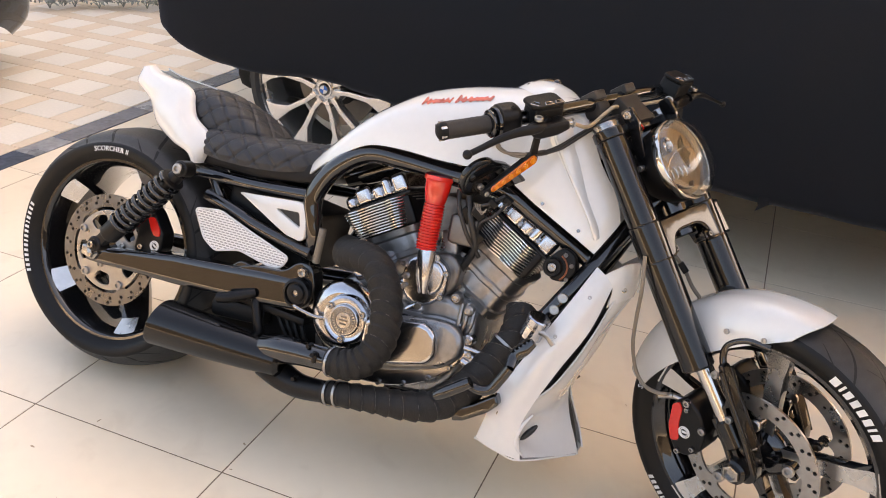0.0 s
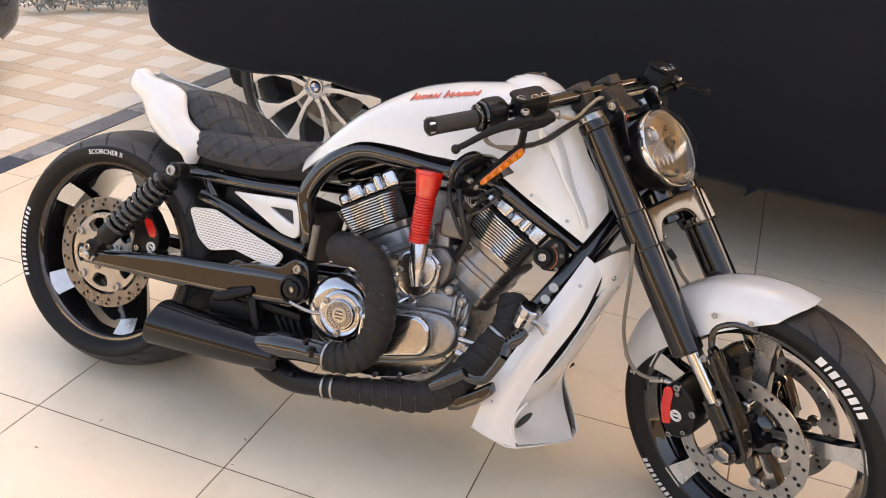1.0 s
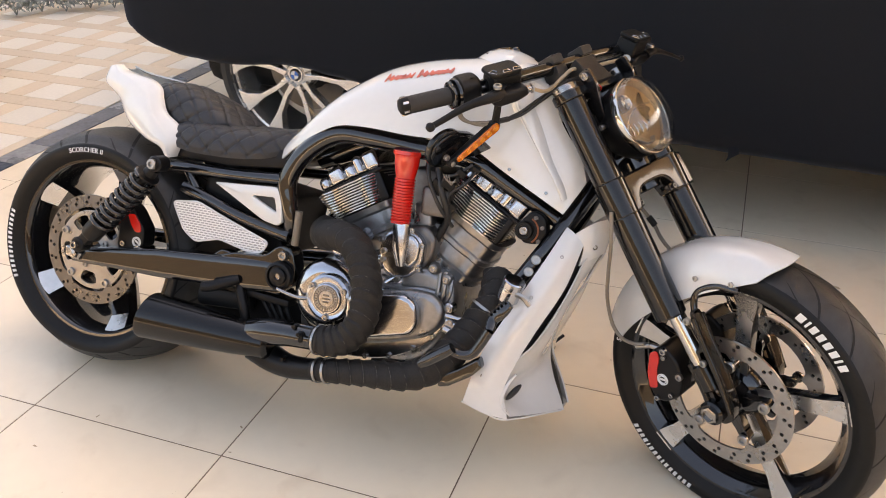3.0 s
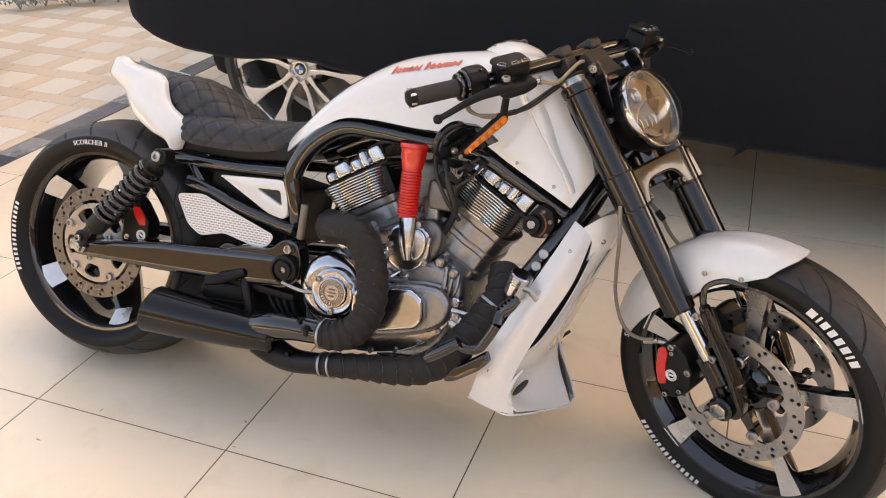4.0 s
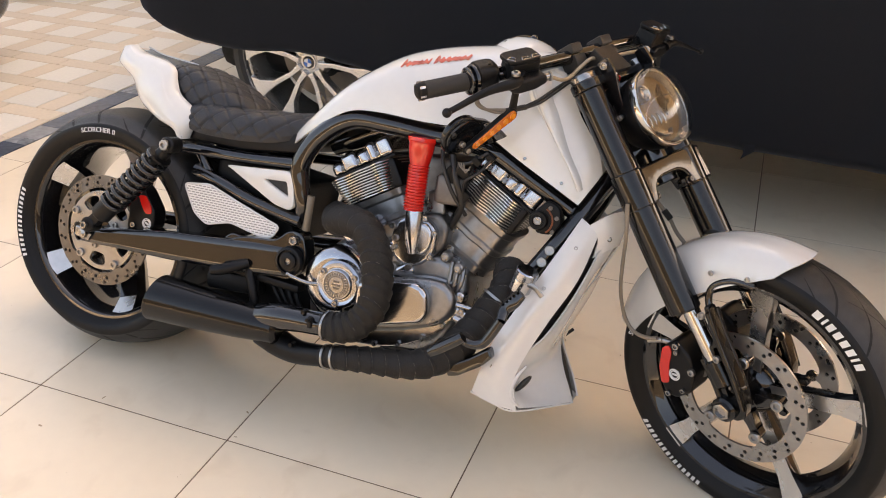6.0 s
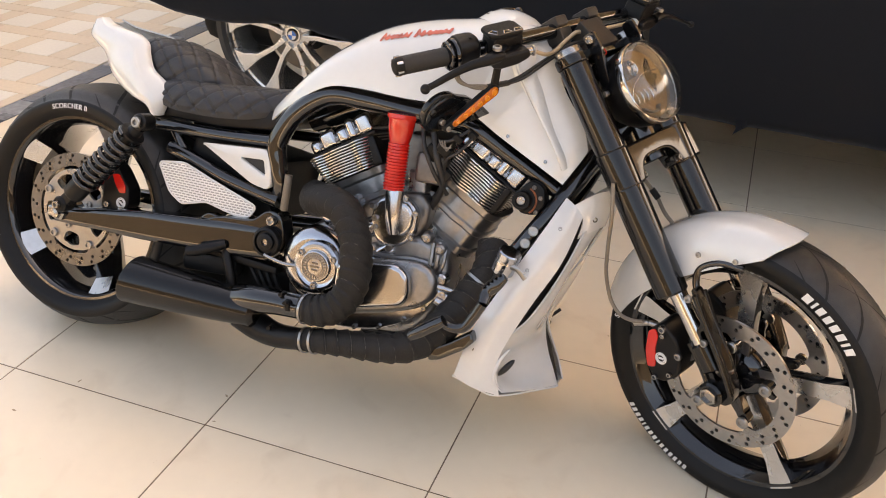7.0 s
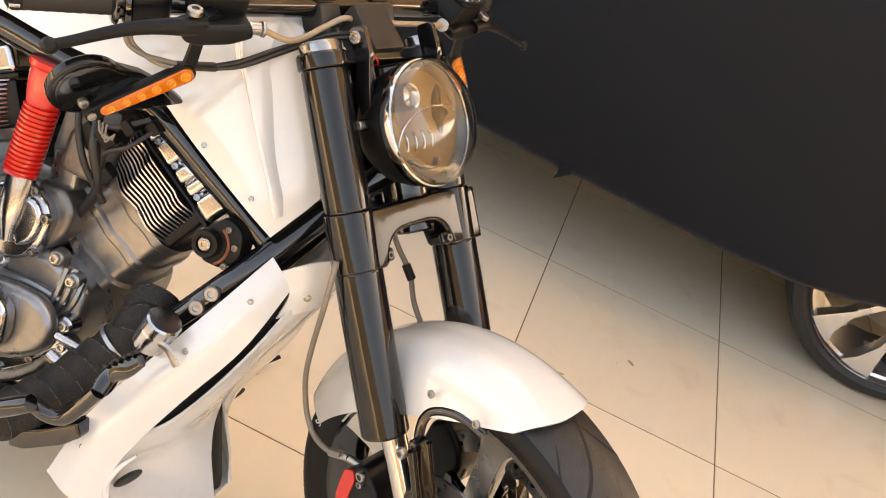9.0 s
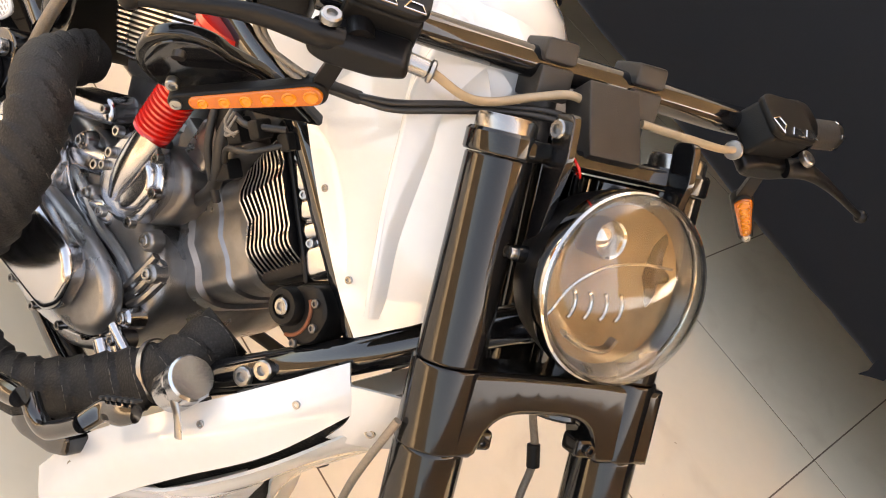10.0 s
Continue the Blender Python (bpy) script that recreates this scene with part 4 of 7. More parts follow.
def headlight():
    c = Vector((0.1594, 0.0098, 0.9576))
    axis = Vector((0.995, 0.094, -0.024)).normalized()
    m = frame_to(c, c + axis)
    bm = bmesh.new()
    lathe(bm, [(0.001, -0.098), (0.030, -0.096), (0.060, -0.080), (0.078, -0.055), (0.0850, -0.028), (0.0866, -0.010), (0.0866, -0.001), (0.083, 0.0), (0.080, -0.006)], m, 64, caps=False)
    shell_ = part("headlight", bm, M_SATIN, bike, "round headlight in a black shell", FORK)
    bm = bmesh.new()
    lathe(bm, [(0.0868, -0.013), (0.0884, -0.011), (0.0890, -0.001), (0.0884, 0.004), (0.0862, 0.006), (0.0842, 0.002), (0.0842, -0.010)], m, 72, closed=True)
    part("rim_ring", bm, M_CHROME, shell_, "bright headlight rim")
    bm = bmesh.new()
    lathe(bm, [(0.0838, -0.002), (0.080, -0.012), (0.068, -0.030), (0.045, -0.042), (0.001, -0.047)], m, 56, caps=False)
    part("reflector", bm, M_REFLECTOR, shell_, "dusty brown-grey reflector")
    bm = bmesh.new()
    lathe(bm, [(0.0838, 0.002), (0.0815, 0.004), (0.0760, -0.004), (0.0745, -0.010), (0.0790, -0.012)], m, 64, closed=True)
    part("inner_ring", bm, M_BRONZE, shell_, "bright ring inside the glass")
    bm = bmesh.new()
    outer = [(0.0868, 0.0045), (0.0866, 0.014), (0.0845, 0.0195), (0.077, 0.027), (0.064, 0.034), (0.046, 0.0395), (0.024, 0.0435), (0.0005, 0.045)]
    inner = [(0.0005, 0.0425), (0.024, 0.041), (0.045, 0.037), (0.062, 0.0315), (0.0745, 0.0245), (0.0815, 0.0175), (0.0838, 0.013), (0.0840, 0.0045)]
    lathe(bm, outer + inner, m, 72, caps=False)
    ln = part("lens", bm, M_LENS, shell_, "clear domed glass")
    ln.visible_shadow = False
    # the upper lamp and the curved guide between the brown bowl and the clear upper part
    bm = bmesh.new()
    lathe(bm, [(0.019, -0.044), (0.019, -0.014), (0.0175, -0.011), (0.0155, -0.013), (0.0150, -0.022), (0.009, -0.017), (0.0001, -0.015)], m @ pose(-0.014, 0.040, 0), 28)
    part("projector_lamp", bm, M_CHROME, shell_)
    for i in range(4):
        bm = bmesh.new()
        pts = [tuple(m @ Vector((-0.042 + 0.0185 * i + 0.007 * math.cos(a), -0.022 + 0.013 * math.sin(a), -0.014))) for a in [-1.3 + 0.37 * k for k in range(8)]]
        tube(bm, pts, 0.0021, 8, 2)
        part("lamp_arc", bm, M_CHROME, shell_)
    bm = bmesh.new()
    tube(bm, [tuple(m @ Vector(q)) for q in ((-0.062, -0.034, -0.014), (-0.044, -0.004, -0.011), (-0.014, 0.016, -0.008), (0.024, 0.023, -0.008), (0.066, 0.022, -0.010))], 0.0016, 6)
    part("light_guide", bm, M_CHROME, shell_)
    bm = bmesh.new()
    tube(bm, [tuple(m @ Vector(q)) for q in ((-0.045, -0.047, -0.008), (-0.022, -0.058, -0.007), (0.004, -0.060, -0.007), (0.016, -0.050, -0.009))], 0.0055, 8, 5, squash=0.5)
    part("lamp_wiring", bm, M_GUNMETAL, shell_, "dark smudge of wiring behind the glass")
    for s in (-1, 1):
        bm = bmesh.new()
        o = [(0.118, 1.098), (0.150, 1.098), (0.153, 1.06), (0.141, 1.02), (0.134, 0.99), (0.137, 0.962), (0.125, 0.953), (0.112, 0.975), (0.112, 1.01), (0.122, 1.05)]
        plate(bm, round_outline(o, 0.008, 3), s * 0.066 - 0.004, s * 0.066 + 0.004, bevel=0.0015)
        cyl(bm, (0.126, s * 0.084, 0.970), (0.126, s * 0.062, 0.970), 0.008)
        br = part("headlight_bracket", bm, M_GLOSS, bike, "curved black headlight bracket", FORK)
        bm = bmesh.new()
        bolt(bm, (0.135, s * 0.07, 1.083), (0.25, s, 0), 0.009, 0.008)
        bolt(bm, (0.125, s * 0.084, 0.970), (0, s, 0), 0.006, 0.006)
        part("bracket_bolt", bm, M_BOLT, br)
    bm = bmesh.new()
    tube(bm, [(0.108, -0.030, 1.050), (0.135, -0.042, 1.046), (0.142, -0.050, 1.054), (0.136, -0.054, 1.062)], 0.0014, 6, 5)
    part("red_wire", bm, M_RED, bike, "thin red wire above the headlight", FORK)


LID_UP = Vector((0.72, -0.12, 0.685))


def bars():
    # riser block in front of the bar, and its two split clamps
    bm = bmesh.new()
    box(bm, (0.042, 0.058, 0.074), pose(0.094, -0.003, 1.094, 0, -22, 0), 0.003, 2)
    part("riser", bm, M_GREYBLACK, bike, "black handlebar riser block", FORK)
    for l in (-0.052, 0.052):
        bm = bmesh.new()
        box(bm, (0.046, 0.036, 0.032), pose(0.052, l, 1.127, 0, 4, 0), 0.004)
        cyl(bm, (0.050, l, 1.065), (0.051, l, 1.115), 0.017, 0.017, 20, 0.003)
        part("clamp_base", bm, M_GREYBLACK, bike, "black lower half of a handlebar clamp", FORK)
        bm = bmesh.new()
        box(bm, (0.046, 0.036, 0.022), pose(0.054, l, 1.157, 0, 4, 0), 0.004)
        part("clamp_cap", bm, M_GREYBLACK, bike, "black upper half of a handlebar clamp", FORK)
    bar = [(-0.011, -0.44, 1.178), (0.018, -0.338, 1.163), (0.052, -0.205, 1.148), (0.054, -0.10, 1.144), (0.053, -0.05, 1.143), (0.053, 0.05, 1.142), (0.052, 0.10, 1.141), (0.043, 0.186, 1.140), (0.012, 0.30, 1.148), (-0.020, 0.405, 1.160)]
    bm = bmesh.new()
    tube(bm, bar, 0.0158, 22, 6, up=(0, 0, 1))
    hb = part("handlebar", bm, M_GLOSS, bike, "gloss black drag handlebar", FORK)
    for s in (-1, 1):
        if s < 0:
            end, inner, res, pivot, banjo = Vector((-0.011, -0.440, 1.178)), Vector((0.018, -0.338, 1.163)), Vector((0.068, -0.228, 1.155)), Vector((0.084, -0.276, 1.122)), Vector((0.078, -0.203, 1.113))
            lever = [(0.082, -0.262, 1.115, 0.012), (0.080, -0.287, 1.116, 0.0115), (0.062, -0.325, 1.121, 0.0095), (0.045, -0.36, 1.120, 0.0078), (0.030, -0.40, 1.115, 0.0068), (0.022, -0.420, 1.113, 0.0068)]
            lid_up = LID_UP
        else:
            end, inner, res, pivot, banjo = Vector((-0.020, 0.405, 1.160)), Vector((0.006, 0.320, 1.150)), Vector((0.070, 0.226, 1.140)), Vector((0.068, 0.272, 1.108)), Vector((0.045, 0.207, 1.112))
            lever = [(0.066, 0.258, 1.102, 0.012), (0.070, 0.285, 1.104, 0.011), (0.062, 0.325, 1.097, 0.008), (0.053, 0.36, 1.088, 0.006), (0.043, 0.40, 1.076, 0.005), (0.038, 0.422, 1.070, 0.005)]
            lid_up = Vector((0.78, 0.10, 0.60))
        gm = frame_to(end, inner)
        L = (inner - end).length
        bm = bmesh.new()
        n = 16
        lathe(bm, [(0.0170, 0.004)] + [(0.0178 + 0.0007 * (i % 2), 0.008 + (L - 0.014) * i / n) for i in range(n + 1)] + [(0.0185, L)], gm, 32)
        part("grip", bm, M_GRIP, hb, "black rubber grip")
        bm = bmesh.new()
        lathe(bm, [(0.001, -0.005), (0.011, -0.005), (0.015, -0.003), (0.0185, 0.002), (0.0185, 0.012), (0.017, 0.014)], gm, 28)
        part("bar_end", bm, M_PLASTIC, hb)
        bm = bmesh.new()
        for k in range(6):
            q = Matrix.Rotation(k * math.pi / 3, 4, "Z")
            box(bm, (0.0045, 0.006, 0.012), gm @ q @ pose(0.0178, 0, 0.004), 0.0012, 2)
        part("bar_end_stud", bm, M_CHROME, hb, "bright studs round the bar end")
        # throttle flanges and a rounded switch housing
        bm = bmesh.new()
        lathe(bm, [(0.018, L - 0.002), (0.0265, L), (0.0285, L + 0.002), (0.0285, L + 0.005), (0.022, L + 0.006), (0.022, L + 0.010), (0.031, L + 0.011), (0.033, L + 0.014), (0.033, L + 0.017), (0.020, L + 0.018)], gm, 36)
        part("grip_flange", bm, M_GLOSS, hb, "gloss black flange beside the grip")
        bm = bmesh.new()
        hm = axes_at(end + (inner - end).normalized() * (L + 0.041), inner - end, lid_up)
        rings = []
        for x, k in ((-0.024, 0.80), (-0.021, 0.97), (-0.012, 1.0), (0.008, 1.0), (0.016, 0.96), (0.021, 0.86), (0.024, 0.70)):
            rings.append([bm.verts.new(hm @ Vector((x, 0.029 * k * math.copysign(abs(math.cos(a)) ** 0.7, math.cos(a)), 0.003 + 0.0335 * k * math.copysign(abs(math.sin(a)) ** 0.7, math.sin(a))))) for a in [2 * math.pi * j / 36 for j in range(36)]])
        for p, q in zip(rings, rings[1:]):
            bridge(bm, p, q)
        bm.faces.new(rings[0])
        bm.faces.new(rings[-1])
        sw = part("switch_housing", bm, M_SATIN, hb, "satin black switch housing")
        bm = bmesh.new()
        bolt(bm, hm @ Vector((0.004, s * 0.012, 0.0355)), hm.to_3x3() @ Vector((0, 0, 1)), 0.004, 0.002)
        part("housing_screw", bm, M_SATIN, sw)
        # fluid reservoir: a wedge-sided tank under a lid with three bright-edged windows
        along = Vector((0.26, 0.958, -0.11)) if s < 0 else Vector((-0.20, 0.975, 0.03))
        rm = axes_at(res, along, lid_up)
        bm = bmesh.new()
        plate(bm, round_outline([(-0.036, -0.026), (-0.030, 0.012), (0.036, 0.012), (0.034, -0.026)], 0.006, 3), -0.024, 0.024, bevel=0.005, seg=3, m=rm)
        rv = part("brake_reservoir" if s < 0 else "clutch_reservoir", bm, M_PLASTIC, hb, "black fluid reservoir with silver-edged lid")
        bm = bmesh.new()
        flat = rm @ Matrix(((1, 0, 0, 0), (0, 0, 1, 0), (0, 1, 0, 0.012), (0, 0, 0, 1)))
        plate(bm, round_outline([(-0.039, -0.020), (-0.026, -0.027), (0.030, -0.027), (0.038, -0.018), (0.038, 0.018), (0.030, 0.027), (-0.026, 0.027), (-0.039, 0.020)], 0.005, 3), 0.0, 0.009, bevel=0.003, seg=2, m=flat)
        part("lid", bm, M_PLASTIC, rv, "black lid")
        bm = bmesh.new()
        for cx, cy, w, h, deg in ((-0.027, -0.012, 0.019, 0.010, -55), (0.000, -0.0185, 0.019, 0.0085, 0), (0.0245, -0.0175, 0.019, 0.0085, 0)):
            wm = rm @ pose(cx, cy, 0.0220) @ pose(0, 0, 0, 0, 0, deg)
            pts = [wm @ Vector((x, y, -0.0012 * (y < 0))) for x, y in ((-w / 2, -h / 2), (w / 2, -h / 2), (w / 2 - 0.004, h / 2), (-w / 2 + 0.004, h / 2), (-w / 2, -h / 2))]
            tube(bm, [tuple(p) for p in pts], 0.0012, 6, 1)
        part("lid_edge", bm, M_CHROME, rv, "bright window frame")
        # lever perch under the reservoir, with its screw and hydraulic joint
        bm = bmesh.new()
        pm = axes_at(pivot.lerp(banjo, 0.5) + Vector((-0.004, 0, -0.004)), along, lid_up)
        plate(bm, round_outline([(-0.046, -0.010), (-0.050, 0.004), (-0.030, 0.012), (0.036, 0.014), (0.040, -0.004), (0.012, -0.014), (-0.03, -0.016)], 0.006, 3), -0.018, 0.018, bevel=0.006, seg=3, m=pm)
        tube(bm, [tuple(pivot.lerp(banjo, 0.4)), tuple(res.lerp(pivot, 0.35) + Vector((-0.018, 0, 0.004)))], 0.013, 14, 3)
        part("lever_perch", bm, M_SATIN, hb)
        bm = bmesh.new()
        tube(bm, lever, 0.008, 16, 6, squash=0.72)
        tip = Vector(lever[-1][:3]) + (Vector(lever[-1][:3]) - Vector(lever[-2][:3])).normalized() * 0.004
        bmesh.ops.create_uvsphere(bm, u_segments=16, v_segments=12, radius=0.0098 if s < 0 else 0.008, matrix=Matrix.Translation(tip))
        part("brake_lever" if s < 0 else "clutch_lever", bm, M_SATIN, hb, "satin black hand lever with ball end")
        bm = bmesh.new()
        n_ = lid_up.normalized()
        bolt(bm, pivot + n_ * 0.010, n_, 0.0095, 0.007)
        part("pivot_screw", bm, M_BOLT, hb, "bright screw at the lever pivot")
        bm = bmesh.new()
        q = banjo + (Vector((0.006, 0.020, -0.004)) if s < 0 else Vector((0.016, -0.020, -0.004)))
        cyl(bm, banjo, q, 0.0085, 0.0085, 16, 0.001)
        cyl(bm, q, q + (q - banjo) * 0.25, 0.0105, 0.0105, 16, 0.0012)
        part("banjo_bolt", bm, M_BOLT, hb, "pale metal hose joint")


def blinkers():
    for s in (-1, 1):
        a, b = (Vector((0.0145, -0.259, 1.072)), Vector((-0.036, -0.367, 1.040))) if s < 0 else (Vector((0.006, 0.266, 1.060)), Vector((-0.034, 0.322, 1.020)))
        face = Vector((0.70, -0.12, -0.62)) if s < 0 else Vector((0.80, -0.30, -0.52))
        d = b - a
        L = d.length
        m = axes_at(a, d, face)
        flat = m @ Matrix(((1, 0, 0, 0), (0, 0, 1, 0), (0, 1, 0, 0), (0, 0, 0, 1)))
        w0, w1 = 0.0130, 0.0092

        def capsule(x0, x1, r0, r1, n=10):
            q = [(x0 - r0 * math.sin(math.pi * i / n), r0 * math.cos(math.pi * i / n)) for i in range(n + 1)]
            return q + [(x1 + r1 * math.sin(math.pi * i / n), -r1 * math.cos(math.pi * i / n)) for i in range(n + 1)]
        bm = bmesh.new()
        plate(bm, capsule(0.0, L, w0, w1), -0.008, 0.006, bevel=0.003, seg=3, m=flat)
        bl = part("turn_signal", bm, M_PLASTIC, bike, "slim amber turn signal on a black stalk", FORK)
        bm = bmesh.new()
        plate(bm, capsule(0.002, L * 0.86, w0 - 0.0022, w1 - 0.0022), 0.004, 0.0085, bevel=0.0022, seg=3, m=flat)
        part("amber_lens", bm, M_AMBER, bl, "amber lens over a row of lamp cells")
        bm = bmesh.new()
        for i in range(6):
            k = 0.02 + i * 0.158
            r = (w0 - 0.0055) * (1 - k) + (w1 - 0.0045) * k
            lathe(bm, [(r, 0), (r * 0.85, 0.0014), (r * 0.55, 0.0004), (0.0003, 0.0012)], m @ pose(L * k, 0, 0.0084), 14)
        part("lamp_cell", bm, M_CELL, bl)
        bm = bmesh.new()
        bolt(bm, m @ Vector((L + 0.001, 0, 0.006)), face, 0.0055, 0.003)
        if s < 0:
            bolt(bm, (-0.036, -0.374, 1.055), face, 0.0065, 0.008)
        part("end_screw", bm, M_BOLT, bl)
        bm = bmesh.new()
        top = Vector((0.056, s * 0.250, 1.118)) if s < 0 else Vector((0.052, 0.240, 1.094))
        plate(bm, round_outline([(-0.004, -0.009), (-0.004, 0.009), ((top - a).length, 0.007), ((top - a).length, -0.007)], 0.003, 2), -0.004, 0.003, bevel=0.001, m=axes_at(a - d.normalized() * 0.002, top - a, face) @ Matrix(((1, 0, 0, 0), (0, 0, 1, 0), (0, 1, 0, 0), (0, 0, 0, 1))))
        part("stalk", bm, M_SATIN, bl, "flat black stalk")


def mirror():
    """A teardrop shell that hangs beside the turn signal, round at one end and drawn out to a point."""
    c, tip, top = Vector((1.026, -0.288, 0.746)), Vector((1.087, -0.161, 0.7546)), Vector((1.040, -0.305, 0.786))
    m = axes_at(c, tip - c, top - c)
    L = (tip - c).length
    r = 0.046
    out = []
    for i in range(25):
        t = radians(62 + 236 * i / 24)
        out.append((r * math.cos(t), r * math.sin(t)))
    low = [(L * 0.40, -r * 0.74), (L * 0.72, -r * 0.42)]
    high = [(L * 0.72, r * 0.50), (L * 0.40, r * 0.82)]
    outline = out + low + [(L, -0.002), (L, 0.002)] + high
    bm = bmesh.new()
    plate(bm, outline, -0.004, 0.010, bevel=0.0035, seg=3, m=m)
    sh = part("mirror", bm, M_FORK, bike, "gloss black teardrop mirror shell beside the turn signal")
    bm = bmesh.new()
    plate(bm, [(x * 0.88 + 0.003, z * 0.86) for x, z in outline], -0.0062, -0.003, bevel=0.0015, seg=2, m=m)
    part("mirror_face", bm, M_GLOSS, sh, "dark glossy face")
    # wiring and connectors that hang below it, between the cylinders
    bm = bmesh.new()
    for x, y, z, w, h in ((1.0, -0.15, 0.66, 0.030, 0.022), (1.03, -0.16, 0.69, 0.022, 0.016), (0.97, -0.14, 0.65, 0.034, 0.030), (1.055, -0.14, 0.70, 0.020, 0.016), (1.0, -0.13, 0.60, 0.024, 0.036)):
        box(bm, (w, 0.024, h), pose(x, y, z, 10, 35, 15), 0.004)
    wr = part("connector", bm, M_PLASTIC, bike, "black plugs between the cylinders")
    for k, (pts, r) in enumerate(((((0.96, -0.13, 0.70), (0.985, -0.15, 0.64), (1.0, -0.13, 0.58), (0.97, -0.10, 0.52)), 0.008), (((1.05, -0.15, 0.71), (1.02, -0.17, 0.685), (0.99, -0.16, 0.67), (0.985, -0.14, 0.62)), 0.004),
                                  (((1.06, -0.145, 0.70), (1.04, -0.165, 0.665), (1.01, -0.16, 0.64), (1.0, -0.13, 0.60)), 0.0035), (((0.94, -0.14, 0.70), (0.955, -0.155, 0.66), (0.98, -0.15, 0.61), (1.01, -0.12, 0.56)), 0.005))):
        bm = bmesh.new()
        tube(bm, pts, r, 10, 6)
        part("wire", bm, M_CABLE, wr)
    for k in range(3):
        bm = bmesh.new()
        tube(bm, [(0.992 + 0.006 * k, -0.172, 0.682), (1.004 + 0.005 * k, -0.180, 0.670 - 0.004 * k), (1.022, -0.176, 0.668 + 0.004 * k)], 0.0016, 6, 5)
        part("pale_wire", bm, M_HOSE, wr, "pale wire")


def fender():
    # a mudguard that follows the tyre, its cheeks shallow at both ends
    bm = bmesh.new()
    rows = []
    for i in range(13):
        k = i / 12
        a = radians(134 - 92 * k)
        R = 0.336 + 0.003 * math.sin(math.pi * k)
        drop = 0.026 + 0.072 * math.sin(math.pi * min(1.0, 0.12 + k * 0.86)) ** 0.7
        flare = 0.066 + 0.028 * math.sin(math.pi * min(1.0, 0.1 + k * 0.85))
        row = []
        for j in range(11):
            q = -1 + j / 5
            y = flare * math.copysign(abs(q) ** 0.85, q)
            r = R - drop * abs(q) ** 3.2
            aa = a + 0.10 * abs(q) ** 2.5 * max(0.0, k - 0.6) / 0.4
            row.append((FC.x + r * math.cos(aa), y, FC.z + r * math.sin(aa)))
        rows.append(row)
    sheet(bm, rows, 4, 0.003)
    fd = part("front_fender", bm, M_WHITE, bike, "pearl white front fender with bare screws", FORK)
    bm = bmesh.new()
    for a in (72, 56):
        bolt(bm, (FC.x + 0.288 * math.cos(radians(a)), -0.0905, FC.z + 0.288 * math.sin(radians(a))), (0, -1, 0.2), 0.006, 0.004)
    part("fender_screw", bm, M_BOLT, fd)
    bm = bmesh.new()
    tube(bm, [(0.132, -0.105, 0.50), (0.138, -0.095, 0.55), (0.158, -0.086, 0.573), (0.20, -0.080, 0.570), (0.24, -0.078, 0.545)], 0.0075, 12, 6)
    tube(bm, [(0.132, 0.105, 0.50), (0.138, 0.095, 0.55), (0.158, 0.086, 0.573), (0.20, 0.080, 0.570), (0.24, 0.078, 0.545)], 0.0075, 12, 6)
    part("fender_stay", bm, M_GLOSS, fd)


def caliper_body(name, m, outline, badge, y0, y1, ringed, bolts):
    s = 1 if y1 > y0 else -1
    bm = bmesh.new()
    plate(bm, round_outline(outline, 0.010, 3), min(y0, y1), max(y0, y1), bevel=0.007, seg=3)
    cp = part(name, bm, M_SATIN, bike, "black four-piston brake caliper", m)
    bm = bmesh.new()
    plate(bm, round_outline(badge, 0.006, 3), *sorted((y0 - s * 0.003, y0 + s * 0.002)), bevel=0.001)
    part("caliper_badge", bm, M_RED, cp, "red panel on the caliper")
    bm = bmesh.new()
    for x, z, r in bolts:
        bolt(bm, (x, y0, z), (0, -s, 0), r, 0.008)
    part("caliper_bolt", bm, M_BOLT, cp)
    bm = bmesh.new()
    c = Vector((ringed[0], y0, ringed[1]))
    for r in (0.0125, 0.009):
        lathe(bm, [(r - 0.0012, 0), (r + 0.0012, 0), (r + 0.0012, 0.0018), (r - 0.0012, 0.0018)], frame_to(c, c + Vector((0, -s, 0))), 28, closed=True)
    box(bm, (0.012, 0.003, 0.005), Matrix.Translation(c) @ pose(0, 0, 0, 0, 30, 0), 0.0008, 1)
    part("caliper_emblem", bm, M_LETTER, cp, "small white ringed emblem")


def calipers():
    body = [(-0.052, 0.40), (-0.048, 0.416), (-0.030, 0.452), (0.004, 0.490), (0.04, 0.494), (0.054, 0.448), (0.045, 0.41), (0.012, 0.372), (-0.03, 0.368), (-0.05, 0.384)]
    badge = [(0.0, 0.487), (0.019, 0.486), (0.017, 0.470), (-0.006, 0.444), (-0.027, 0.406), (-0.047, 0.411), (-0.032, 0.447)]
    for s in (-1, 1):
        caliper_body("front_caliper", FORK, body, badge, s * 0.128, s * 0.055, (-0.004, 0.421), ((0.036, 0.481, 0.0085), (0.030, 0.468, 0.006), (0.044, 0.418, 0.0085), (-0.040, 0.385, 0.007), (0.0, 0.383, 0.006)))
    body = [(0.075, 0.475), (0.10, 0.505), (0.150, 0.470), (0.185, 0.42), (0.185, 0.375), (0.15, 0.355), (0.10, 0.362), (0.105, 0.41)]
    badge = [(0.135, 0.455), (0.155, 0.458), (0.176, 0.43), (0.178, 0.412), (0.160, 0.41), (0.146, 0.43)]
    caliper_body("rear_caliper", Matrix(), body, badge, -0.152, -0.10, (0.165, 0.385), ((0.11, 0.49, 0.008), (0.125, 0.375, 0.008), (0.17, 0.37, 0.007)))


